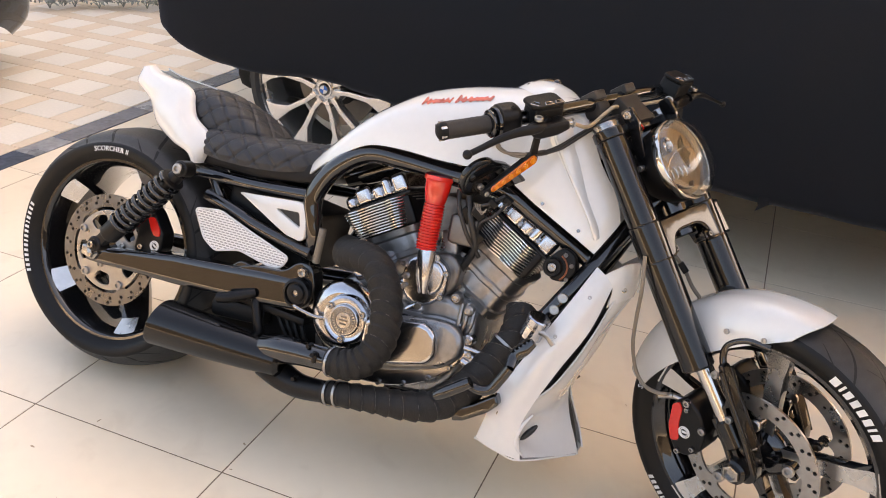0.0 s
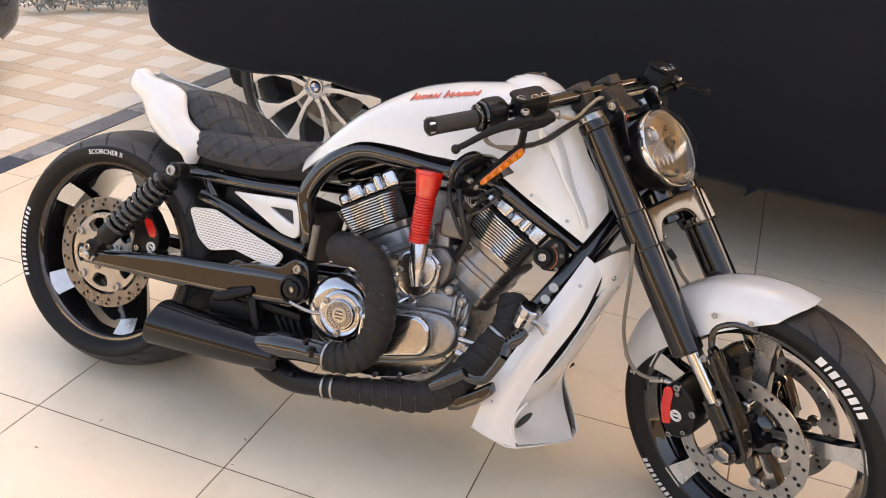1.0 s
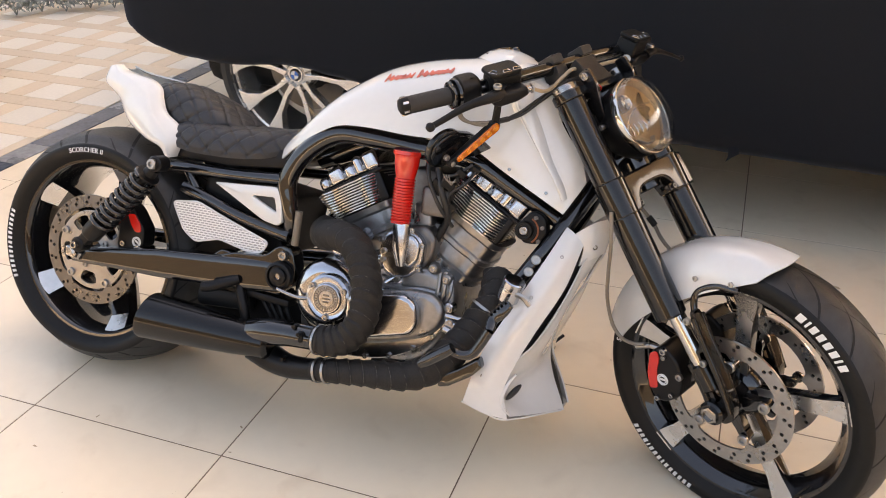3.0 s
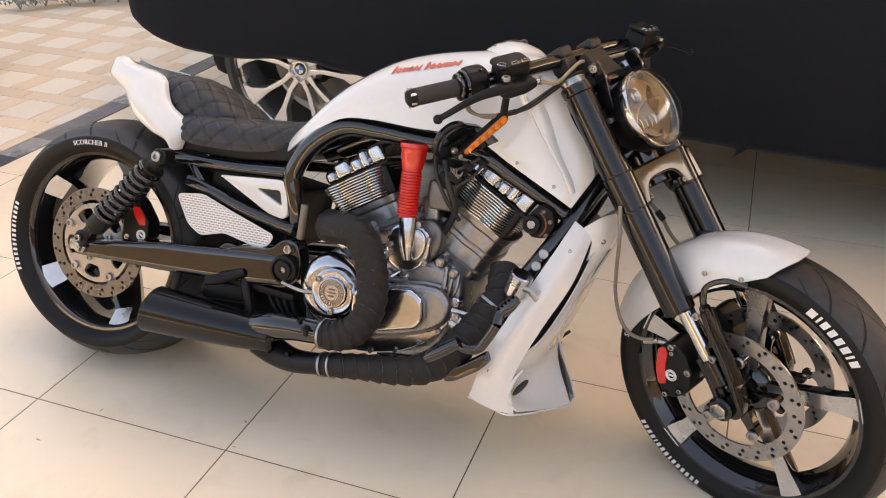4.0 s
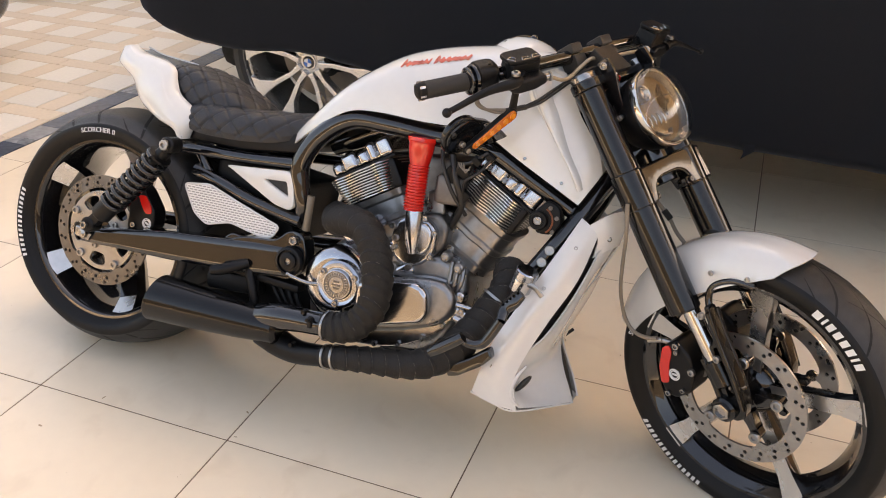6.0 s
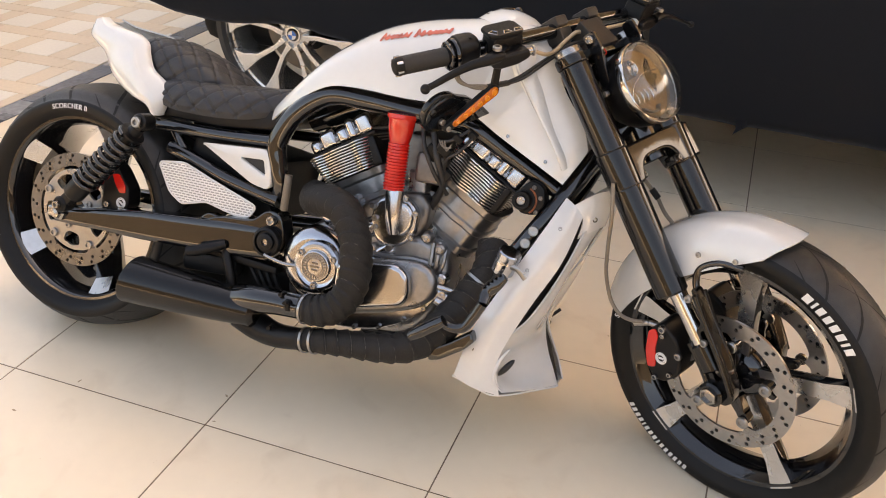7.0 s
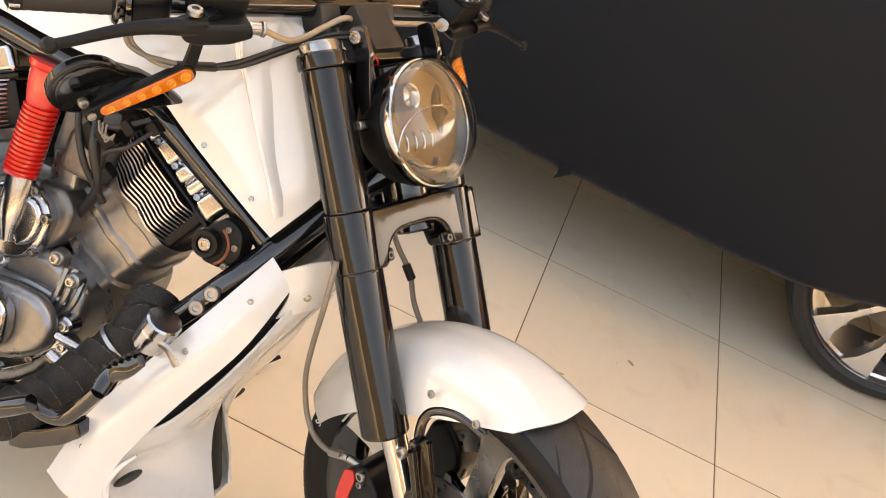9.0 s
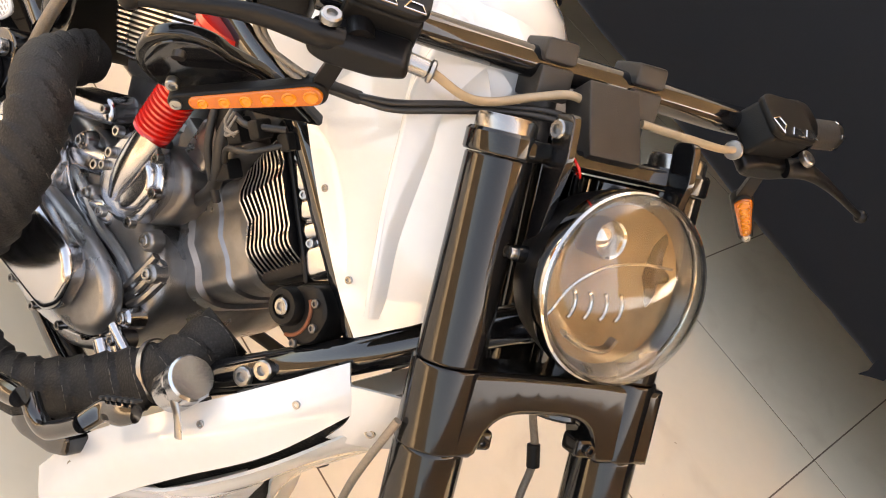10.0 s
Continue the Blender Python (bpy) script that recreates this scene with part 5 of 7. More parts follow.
fork()
headlight()
bars()
blinkers()
mirror()
fender()
calipers()


# frame, swing arm, shock
def frame_tubes():
    bm = bmesh.new()
    tube(bm, [(0.575, -0.10, 0.45, 0.018), (0.600, -0.128, 0.50, 0.021), (0.590, -0.136, 0.555, 0.023), (0.585, -0.138, 0.61, 0.024), (0.625, -0.138, 0.68, 0.024), (0.705, -0.138, 0.735, 0.024), (0.80, -0.136, 0.738, 0.024), (0.925, -0.132, 0.728, 0.024), (1.03, -0.122, 0.722, 0.023), (1.14, -0.108, 0.668, 0.02), (1.256, -0.09, 0.605, 0.018)], 0.023, 20, 8)
    fr = part("frame", bm, M_GLOSS, bike, "gloss black tubular steel frame")
    bm = bmesh.new()
    tube(bm, [(0.575, 0.10, 0.45), (0.600, 0.128, 0.50), (0.590, 0.136, 0.555), (0.585, 0.138, 0.61), (0.625, 0.138, 0.68), (0.705, 0.138, 0.735), (0.80, 0.136, 0.738), (0.925, 0.132, 0.728), (1.03, 0.122, 0.722), (1.14, 0.108, 0.668), (1.256, 0.09, 0.605)], 0.023, 16, 6)
    part("far_rail", bm, M_GLOSS, fr)
    for s in (-1, 1):
        bm = bmesh.new()
        tube(bm, [(1.375, s * 0.02, 0.80), (1.31, s * 0.055, 0.69), (1.262, s * 0.102, 0.595), (1.212, s * 0.128, 0.505), (1.14, s * 0.132, 0.385), (1.07, s * 0.13, 0.27), (1.0, s * 0.12, 0.215), (0.85, s * 0.11, 0.20)], 0.021, 16, 6)
        part("down_tube", bm, M_GLOSS, fr)
    bm = bmesh.new()
    cyl(bm, (1.425, 0, 0.70), (1.285, 0, 0.90), 0.036, 0.036, 28, 0.003)
    tube(bm, [(1.35, 0, 0.80), (1.2, 0, 0.80), (0.9, 0, 0.78), (0.6, 0, 0.66)], 0.03, 14, 5)
    part("steering_head", bm, M_GLOSS, fr)
    bm = bmesh.new()
    tube(bm, [(0.18, -0.115, 0.595), (0.27, -0.12, 0.597), (0.42, -0.125, 0.598), (0.575, -0.13, 0.606)], 0.016, 14, 5)
    tube(bm, [(0.28, -0.12, 0.545), (0.36, -0.125, 0.525), (0.46, -0.13, 0.497), (0.60, -0.13, 0.47)], 0.019, 14, 5)
    tube(bm, [(0.275, -0.12, 0.605), (0.30, -0.12, 0.57), (0.33, -0.12, 0.53), (0.345, -0.12, 0.50)], 0.013, 12, 4)
    part("seat_rail", bm, M_GLOSS, fr)
    bm = bmesh.new()
    tube(bm, [(0.18, 0.115, 0.595), (0.42, 0.125, 0.598), (0.575, 0.13, 0.606)], 0.016, 12, 4)
    part("far_seat_rail", bm, M_GLOSS, fr)
    bm = bmesh.new()
    plate(bm, round_outline([(0.420, 0.396), (0.47, 0.414), (0.56, 0.420), (0.592, 0.452), (0.632, 0.450), (0.646, 0.40), (0.642, 0.352), (0.60, 0.328), (0.50, 0.336), (0.45, 0.362)], 0.02, 4), -0.174, -0.125, bevel=0.004)
    pl = part("pivot_plate", bm, M_GLOSS, fr)
    bm = bmesh.new()
    lathe(bm, [(0.034, 0), (0.036, 0.006), (0.034, 0.018), (0.028, 0.02), (0.026, 0.014), (0.021, 0.014), (0.021, 0.02), (0.017, 0.022), (0.008, 0.022), (0.007, 0.012), (0.0001, 0.012)], frame_to((0.609, -0.175, 0.380), (0.609, -0.3, 0.380)), 32)
    part("pivot_cap", bm, M_SATIN, pl)
    bm = bmesh.new()
    lathe(bm, [(0.019, 0), (0.019, 0.005), (0.009, 0.007), (0.008, 0.002), (0.0001, 0.002)], frame_to((0.609, -0.19, 0.380), (0.609, -0.3, 0.380)), 28)
    bolt(bm, (0.613, -0.176, 0.430), (0, -1, 0), 0.012, 0.012)
    part("pivot_bolt", bm, M_BOLT, pl)
    for x, z in ((1.221, 0.523), (1.208, 0.494)):
        bm = bmesh.new()
        bolt(bm, (x, -0.146, z), (0.2, -1, 0.1), 0.0115, 0.010)
        part("frame_bolt", bm, M_BOLT, fr)


def swing_arm():
    bm = bmesh.new()
    secs = [(-0.02, 0.325, 0.020, 0.024), (0.03, 0.327, 0.022, 0.026), (0.10, 0.335, 0.027, 0.028), (0.25, 0.347, 0.038, 0.028), (0.38, 0.355, 0.040, 0.028), (0.50, 0.364, 0.042, 0.026), (0.60, 0.372, 0.04, 0.022)]
    rings = []
    for x, z, hh, w in secs:
        rings.append([bm.verts.new((x, -0.155 + w * math.copysign(abs(math.cos(a)) ** 0.42, math.cos(a)), z + hh * math.copysign(abs(math.sin(a)) ** 0.42, math.sin(a)))) for a in [2 * math.pi * k / 32 for k in range(32)]])
    for p, q in zip(rings, rings[1:]):
        bridge(bm, p, q)
    bm.faces.new(rings[0])
    bm.faces.new(rings[-1])
    sa = part("swing_arm", bm, M_GLOSS, bike, "long gloss black swing arm")
    bm = bmesh.new()
    tube(bm, [(-0.02, 0.155, 0.33), (0.2, 0.155, 0.34), (0.4, 0.155, 0.35), (0.6, 0.15, 0.37)], 0.03, 14, 4)
    part("far_arm", bm, M_GLOSS, sa)
    bm = bmesh.new()
    plate(bm, round_outline([(0.38, 0.375), (0.43, 0.415), (0.46, 0.41), (0.56, 0.405), (0.58, 0.36), (0.45, 0.37)], 0.012, 3), -0.165, -0.14, bevel=0.004)
    part("arm_gusset", bm, M_GLOSS, sa)
    bm = bmesh.new()
    cyl(bm, (0, -0.19, RR), (0, 0.19, RR), 0.012, 0.012, 20)
    lathe(bm, [(0.020, 0), (0.020, 0.008), (0.015, 0.012), (0.013, 0.012), (0.012, 0.02), (0.0001, 0.022)], frame_to((-0.0, -0.178, RR), (0, -0.3, RR)), 6)
    box(bm, (0.055, 0.02, 0.03), pose(-0.012, -0.172, RR), 0.006)
    part("rear_axle", bm, M_BOLT, sa, "bright axle nut and adjuster")


def shock():
    for s in (-1, 1):
        a, b = Vector((0.035, s * 0.205, 0.365)), Vector((0.268, s * 0.215, 0.607))
        m = frame_to(a, b)
        L = (b - a).length
        bm = bmesh.new()
        lathe(bm, [(0.012, 0.0), (0.012, L)], m, 20)
        lathe(bm, [(0.024, 0.04), (0.027, 0.045), (0.027, 0.085), (0.024, 0.09)], m, 28)
        lathe(bm, [(0.020, L - 0.052), (0.030, L - 0.049), (0.030, L - 0.043), (0.018, L - 0.040), (0.016, L - 0.018)], m, 28)
        cyl(bm, b + Vector((0, -0.022, 0)), b + Vector((0, 0.022, 0)), 0.020, 0.020, 24, 0.004)
        cyl(bm, a + Vector((0, -0.02, 0)), a + Vector((0, 0.02, 0)), 0.02, 0.02, 24, 0.004)
        box(bm, (0.03, 0.03, 0.06), m @ pose(0, 0, 0.03), 0.006)
        sh = part("shock_absorber", bm, M_SATIN, bike, "black coil-over rear shock absorber")
        bm = bmesh.new()
        n, turns = 130, 9.5
        pts = []
        for i in range(n + 1):
            t = i / n
            an = 2 * math.pi * turns * t
            pts.append(tuple(m @ Vector((0.0285 * math.cos(an), 0.0285 * math.sin(an), 0.085 + (L - 0.135) * t))))
        tube(bm, pts, 0.0060, 10, 1)
        part("coil_spring", bm, M_GLOSS, sh, "gloss black coil spring")
        bm = bmesh.new()
        bolt(bm, b + Vector((0, s * 0.022, 0)), (0, s, 0), 0.013, 0.012)
        bolt(bm, a + Vector((0, s * 0.02, 0)), (0, s, 0), 0.010, 0.012)
        part("shock_bolt", bm, M_BOLT, sh)


# engine
CRANK = Vector((0.914, 0, 0.325))


def cylinder_bank(tilt, name):
    """One cylinder with its fins and head; tilt in degrees, forward positive."""
    m = Matrix.Translation(CRANK) @ Matrix.Rotation(radians(tilt), 4, "Y")
    f = 1 if tilt > 0 else -1
    bm = bmesh.new()
    rings = []
    for z, g in ((0.15, 1.0), (0.168, 1.0), (0.172, 0.93), (0.205, 0.92), (0.209, 0.96), (0.219, 0.96), (0.223, 0.92), (0.255, 0.92), (0.260, 0.98), (0.275, 1.0)):
        line = []
        for k in range(56):
            a = 2 * math.pi * k / 56
            ca, sa_ = math.cos(a), math.sin(a)
            x, y = 0.084 * g * math.copysign(abs(ca) ** 0.5, ca), 0.096 * g * math.copysign(abs(sa_) ** 0.5, sa_)
            y *= 1 + (0.035 * math.cos(x * 105) if abs(sa_) > 0.6 else 0)
            line.append(bm.verts.new(m @ Vector((x, y, z))))
        rings.append(line)
    for p_, q_ in zip(rings, rings[1:]):
        bridge(bm, p_, q_)
    bm.faces.new(rings[0])
    bm.faces.new(rings[-1])
    cy = part(name, bm, M_CAST, bike, "cast aluminium engine cylinder with machined-edge fins")
    nf = 11
    for i in range(nf):
        z = 0.2785 + i * 0.0066
        x0, x1, y1 = (-0.080 - 0.0024 * i, 0.072, 0.112) if f > 0 else (-0.093 - 0.0022 * i, 0.058 + 0.0017 * i, 0.112)
        out = []
        N = 96
        for k in range(N):
            a = 2 * math.pi * k / N
            ca, sa_ = math.cos(a), math.sin(a)
            e = 0.42
            x = (x0 + x1) / 2 + (x1 - x0) / 2 * math.copysign(abs(ca) ** e, ca)
            y = y1 * math.copysign(abs(sa_) ** e, sa_)
            y -= math.copysign(0.010 * (0.5 + 0.5 * math.cos(x * 105)), y) if abs(sa_) > 0.6 else 0
            out.append((x, y))
        bm = bmesh.new()
        lo = [bm.verts.new(m @ Vector((x, y, z))) for x, y in out]
        hi = [bm.verts.new(m @ Vector((x, y, z + 0.0026))) for x, y in out]
        bridge(bm, lo, hi, 1)
        bm.faces.new(lo)
        bm.faces.new(hi)
        part("cooling_fin", bm, (M_SATIN, M_MACH), cy, sharp=30)
    bm = bmesh.new()
    box(bm, (0.150, 0.185, 0.075), m @ pose(-0.004, 0, 0.312), 0.01, 2)
    part("head", bm, M_SATIN, cy, "black cylinder head")
    # polished rocker covers: four rounded lobes on a dark joint
    bm = bmesh.new()
    box(bm, (0.172, 0.194, 0.008), m @ pose(-0.006, 0, 0.3505), 0.003, 2)
    part("cover_joint", bm, M_SATIN, cy)
    bm = bmesh.new()
    for x, w, z1 in ((-0.076, 0.028, 0.385), (-0.040, 0.044, 0.397), (-0.001, 0.031, 0.390), (0.024, 0.026, 0.402), (0.059, 0.042, 0.401)):
        box(bm, (w, 0.202, z1 - 0.353), m @ pose(x, 0.0, (z1 + 0.353) / 2, 0, 2.5 * f, 0), 0.0115, 5)
    box(bm, (0.170, 0.190, 0.026), m @ pose(-0.006, 0, 0.367), 0.008, 3)
    cv = part("rocker_cover", bm, M_POLISH, cy, "polished aluminium rocker cover")
    bm = bmesh.new()
    for x in (-0.060, -0.017, 0.038):
        bolt(bm, m @ Vector((x, -0.095, 0.366)), m.to_3x3() @ Vector((0, -1, 0.3)), 0.0055, 0.006)
    part("cover_bolt", bm, M_BOLT, cv)


def engine():
    bm = bmesh.new()
    o = [(0.64, 0.30), (0.66, 0.40), (0.72, 0.455), (0.80, 0.47), (0.86, 0.455), (0.93, 0.455), (1.00, 0.46), (1.05, 0.41), (1.04, 0.33), (1.0, 0.255), (0.95, 0.215), (0.70, 0.20), (0.65, 0.235)]
    plate(bm, round_outline(o, 0.03, 4), -0.135, 0.15, bevel=0.02, seg=3)
    en = part("crankcase", bm, M_CAST, bike, "cast aluminium crankcase")
    # primary cover
    bm = bmesh.new()
    o = [(0.655, 0.35), (0.67, 0.41), (0.72, 0.437), (0.78, 0.42), (0.83, 0.392), (0.92, 0.392), (1.0, 0.385), (1.033, 0.335), (1.008, 0.296), (0.963, 0.258), (0.906, 0.228), (0.846, 0.214), (0.785, 0.208), (0.73, 0.22), (0.675, 0.265)]
    plate(bm, round_outline(o, 0.03, 5), -0.152, -0.13, bevel=0.004)
    pc = part("primary_flange", bm, M_POLISH, en, "polished primary cover flange")
    bm = bmesh.new()
    o = [(0.80, 0.375), (0.932, 0.406), (1.003, 0.409), (1.034, 0.377), (1.032, 0.335), (0.998, 0.303), (0.914, 0.272), (0.80, 0.245)]
    plate(bm, round_outline(o, 0.03, 5), -0.180, -0.150, bevel=0.014, seg=4)
    part("cover_end", bm, M_CAST, pc, "dark rounded end of the primary cover")
    bm = bmesh.new()
    o = [(0.80, 0.378), (0.947, 0.4), (0.974, 0.382), (0.981, 0.334), (0.968, 0.308), (0.80, 0.262)]
    plate(bm, round_outline(o, 0.022, 5), -0.208, -0.176, bevel=0.010, seg=4)
    part("primary_cover", bm, M_POLISH, pc, "polished primary cover")
    bm = bmesh.new()
    for x, z in [(0.781, 0.214), (0.842, 0.22), (0.902, 0.234), (0.959, 0.264), (1.004, 0.302), (1.029, 0.341), (0.67, 0.4), (0.78, 0.43)]:
        bolt(bm, (x, -0.151, z), (0, -1, 0), 0.0065, 0.008)
    part("case_bolt", bm, M_BOLT, pc)
    # round clutch cover and its cap
    bm = bmesh.new()
    c = Vector((0.735, -0.15, 0.352))
    lathe(bm, [(0.088, 0), (0.09, 0.008), (0.086, 0.022), (0.076, 0.032), (0.062, 0.037), (0.058, 0.036), (0.0001, 0.036)], frame_to(c, c + Vector((0, -1, 0))), 64)
    cc = part("clutch_cover", bm, M_POLISH, en, "polished round clutch cover")
    bm = bmesh.new()
    c2 = Vector((0.753, -0.186, 0.356))
    lathe(bm, [(0.058, 0), (0.059, 0.01), (0.056, 0.019), (0.050, 0.022), (0.044, 0.019), (0.037, 0.020), (0.035, 0.027), (0.033, 0.028), (0.0001, 0.028)], frame_to(c2, c2 + Vector((0, -1, 0))), 56)
    dc = part("clutch_cap", bm, M_POLISH, cc, "polished cap with a ringed badge")
    bm = bmesh.new()
    c3 = c2 + Vector((0, -0.028, 0))
    for r in (0.031, 0.020):
        lathe(bm, [(r - 0.001, 0), (r + 0.001, 0), (r + 0.001, 0.0012), (r - 0.001, 0.0012)], frame_to(c3, c3 + Vector((0, -1, 0))), 40, closed=True)
    for k in range(26):
        a = 2 * math.pi * k / 26
        box(bm, (0.0035, 0.0012, 0.0065), Matrix.Translation(c3) @ Matrix.Rotation(a, 4, "Y") @ pose(0, -0.0005, 0.0255), 0)
    for z in (0.008, 0.0, -0.008):
        box(bm, (0.022 - abs(z) * 0.8, 0.0012, 0.004), Matrix.Translation(c3) @ pose(0, -0.0005, z), 0)
    part("badge", bm, M_BRONZE, dc, "dark engraved badge marks")
    bm = bmesh.new()
    for k in range(3):
        a = 0.5 + 2.094 * k
        bolt(bm, c2 + Vector((0.047 * math.cos(a), -0.018, 0.047 * math.sin(a))), (0, -1, 0), 0.008, 0.008)
    part("cap_bolt", bm, M_BOLT, dc)
    # three polished lobes that fan out between the clutch cover and the pump
    for x, z in ((0.766, 0.480), (0.818, 0.434), (0.862, 0.394)):
        bm = bmesh.new()
        box(bm, (0.105, 0.050, 0.036), pose(x, -0.122, z, 0, -35, 0) @ pose(0, 0, 0, 12, 0, 0), 0.012, 4)
        lobe = part("case_lobe", bm, M_POLISH, en, "polished lobe of the crankcase")
        bm = bmesh.new()
        bolt(bm, (x + 0.040, -0.146, z + 0.026), (0, -1, 0), 0.0065, 0.007)
        part("lobe_bolt", bm, M_BOLT, lobe)
    # lever that reaches from the clutch cover
    bm = bmesh.new()
    tube(bm, [(0.615, -0.20, 0.352), (0.64, -0.205, 0.348), (0.675, -0.205, 0.343), (0.71, -0.20, 0.346)], 0.005, 10, 4)
    part("release_arm", bm, M_BOLT, en)
    # coolant pump with its bright spout, in front of a dark casting
    bm = bmesh.new()
    plate(bm, round_outline([(0.897, 0.546), (0.953, 0.553), (0.977, 0.522), (0.973, 0.479), (0.939, 0.435), (0.898, 0.428)], 0.014, 4), -0.125, -0.06, bevel=0.010, seg=3)
    wp = part("pump_housing", bm, M_GUNMETAL, en, "dark pump casting")
    bm = bmesh.new()
    plate(bm, round_outline([(0.904, 0.599), (0.95, 0.602), (0.955, 0.547), (0.909, 0.538)], 0.008, 3), -0.108, -0.03, bevel=0.008, seg=3)
    part("thermostat_block", bm, M_CAST, en)
    bm = bmesh.new()
    plate(bm, round_outline([(0.864, 0.531), (0.916, 0.543), (0.945, 0.527), (0.958, 0.505), (0.953, 0.456), (0.931, 0.431), (0.898, 0.418), (0.861, 0.429), (0.844, 0.468), (0.848, 0.505)], 0.014, 4), -0.146, -0.110, bevel=0.008, seg=3)
    pf = part("pump_cover", bm, M_POLISH, wp, "polished coolant pump cover")
    bm = bmesh.new()
    plate(bm, round_outline([(0.905, 0.523), (0.93, 0.532), (0.95, 0.509), (0.946, 0.469), (0.921, 0.447), (0.907, 0.476)], 0.016, 5), -0.156, -0.142, bevel=0.007, seg=3)
    part("raised_face", bm, M_POLISH, pf)
    bm = bmesh.new()
    tube(bm, [(0.898, -0.145, 0.552, 0.0235), (0.9, -0.148, 0.52, 0.0225), (0.902, -0.150, 0.488, 0.019), (0.906, -0.148, 0.454, 0.012)], 0.02, 24, 6)
    part("spout", bm, M_POLISH, wp, "bright tapering spout")
    bm = bmesh.new()
    for x, z in [(0.925, 0.54), (0.953, 0.509), (0.949, 0.453), (0.899, 0.419), (0.857, 0.481), (0.847, 0.449), (0.847, 0.508)]:
        bolt(bm, (x, -0.144, z), (0, -1, 0), 0.0075, 0.010)
    part("pump_bolt", bm, M_BOLT, wp)
    for x, z, r, y, mt in ((1.035, 0.375, 0.013, 0.028, M_POLISH), (1.02, 0.44, 0.012, 0.022, M_CAST), (0.86, 0.412, 0.011, 0.020, M_CAST), (0.985, 0.46, 0.013, 0.02, M_CAST), (0.80, 0.445, 0.013, 0.02, M_CAST), (1.045, 0.345, 0.012, 0.03, M_CAST)):
        bm = bmesh.new()
        cyl(bm, (x, -0.128, z), (x, -0.128 - y, z), r * 1.15, r, 14, 0.003)
        bs = part("case_boss", bm, mt, en)
        bm = bmesh.new()
        bolt(bm, (x, -0.127 - y, z), (0, -1, 0), r * 0.62, 0.006)
        part("boss_bolt", bm, M_BOLT, bs)
    bm = bmesh.new()
    for z0, z1 in ((0.375, 0.44), (0.36, 0.455), (0.345, 0.45)):
        tube(bm, [(0.985 + (z0 - 0.345), -0.136, z0), (1.0 + (z0 - 0.345), -0.142, (z0 + z1) / 2), (1.0 + (z0 - 0.345), -0.134, z1)], 0.006, 8, 4)
    tube(bm, [(0.79, -0.138, 0.40), (0.84, -0.142, 0.405), (0.90, -0.142, 0.398), (0.96, -0.14, 0.405), (1.02, -0.138, 0.40)], 0.007, 8, 4)
    part("case_rib", bm, M_CAST, en)
    bm = bmesh.new()
    box(bm, (0.055, 0.03, 0.03), pose(1.045, -0.145, 0.335, 0, 18, 0), 0.006)
    cyl(bm, (1.03, -0.16, 0.33), (1.075, -0.16, 0.315), 0.010, 0.010, 12, 0.002)
    cyl(bm, (1.03, -0.16, 0.36), (1.08, -0.155, 0.355), 0.007, 0.007, 12, 0.002)
    part("oil_fitting", bm, M_POLISH, en, "bright oil line fittings")
    bm = bmesh.new()
    box(bm, (0.13, 0.20, 0.10), pose(0.905, 0.02, 0.51, 0, 0, 0), 0.015)
    box(bm, (0.10, 0.18, 0.12), pose(0.915, 0.03, 0.62), 0.02)
    box(bm, (0.07, 0.05, 0.07), pose(0.96, -0.10, 0.61), 0.012)
    part("valley", bm, M_GUNMETAL, en)
    # red ribbed intake hose
    bm = bmesh.new()
    prof = [(0.024, 0.0)]
    n = 15
    for i in range(n):
        z = 0.004 + i * 0.0068
        prof += [(0.0215, z), (0.0248, z + 0.0015), (0.0248, z + 0.0040), (0.0215, z + 0.0056)]
    prof += [(0.0235, 0.11), (0.026, 0.122), (0.029, 0.14), (0.030, 0.155), (0.034, 0.16), (0.034, 0.168), (0.02, 0.17)]
    lathe(bm, prof, frame_to((0.892, -0.148, 0.553), (0.892, -0.148, 0.75)) @ pose(0, 0, 0), 36)
    part("red_cover", bm, M_RED, bike, "glossy red ribbed tube cover")
    # regulator side cover with its round cap beside the front cylinder
    bm = bmesh.new()
    o = [(1.168, 0.600), (1.196, 0.630), (1.226, 0.618), (1.234, 0.580), (1.214, 0.553), (1.178, 0.552)]
    plate(bm, round_outline(o, 0.012, 3), -0.132, -0.085, bevel=0.006)
    th = part("thermostat_housing", bm, M_PLASTIC, bike, "black side housing with a round cap")
    bm = bmesh.new()
    c = Vector((1.183, -0.124, 0.582))
    lathe(bm, [(0.0215, 0), (0.0215, 0.016), (0.019, 0.021), (0.013, 0.021), (0.012, 0.017), (0.0001, 0.017)], frame_to(c, c + Vector((0, -1, 0))), 28)
    part("round_cap", bm, M_PLASTIC, th)
    bm = bmesh.new()
    tube(bm, [(1.183 + 0.031 * math.cos(a), -0.133, 0.582 + 0.031 * math.sin(a)) for a in [-0.9 + 0.2 * k for k in range(11)]], 0.0022, 8, 1)
    part("rust_line", bm, M_RUST, th, "rusty ring beside the cap")
    for a in (-0.6, 0.3, 1.0):
        bm = bmesh.new()
        bolt(bm, (1.183 + 0.041 * math.cos(a), -0.132, 0.582 + 0.037 * math.sin(a)), (0, -1, 0), 0.005, 0.004)
        part("housing_bolt", bm, M_GUNMETAL, th)
    bm = bmesh.new()
    bolt(bm, c + Vector((0, -0.017, 0)), (0, -1, 0), 0.0095, 0.006)
    part("cap_screw", bm, M_BOLT, th)
    # small silver canister clamped to the down tube
    bm = bmesh.new()
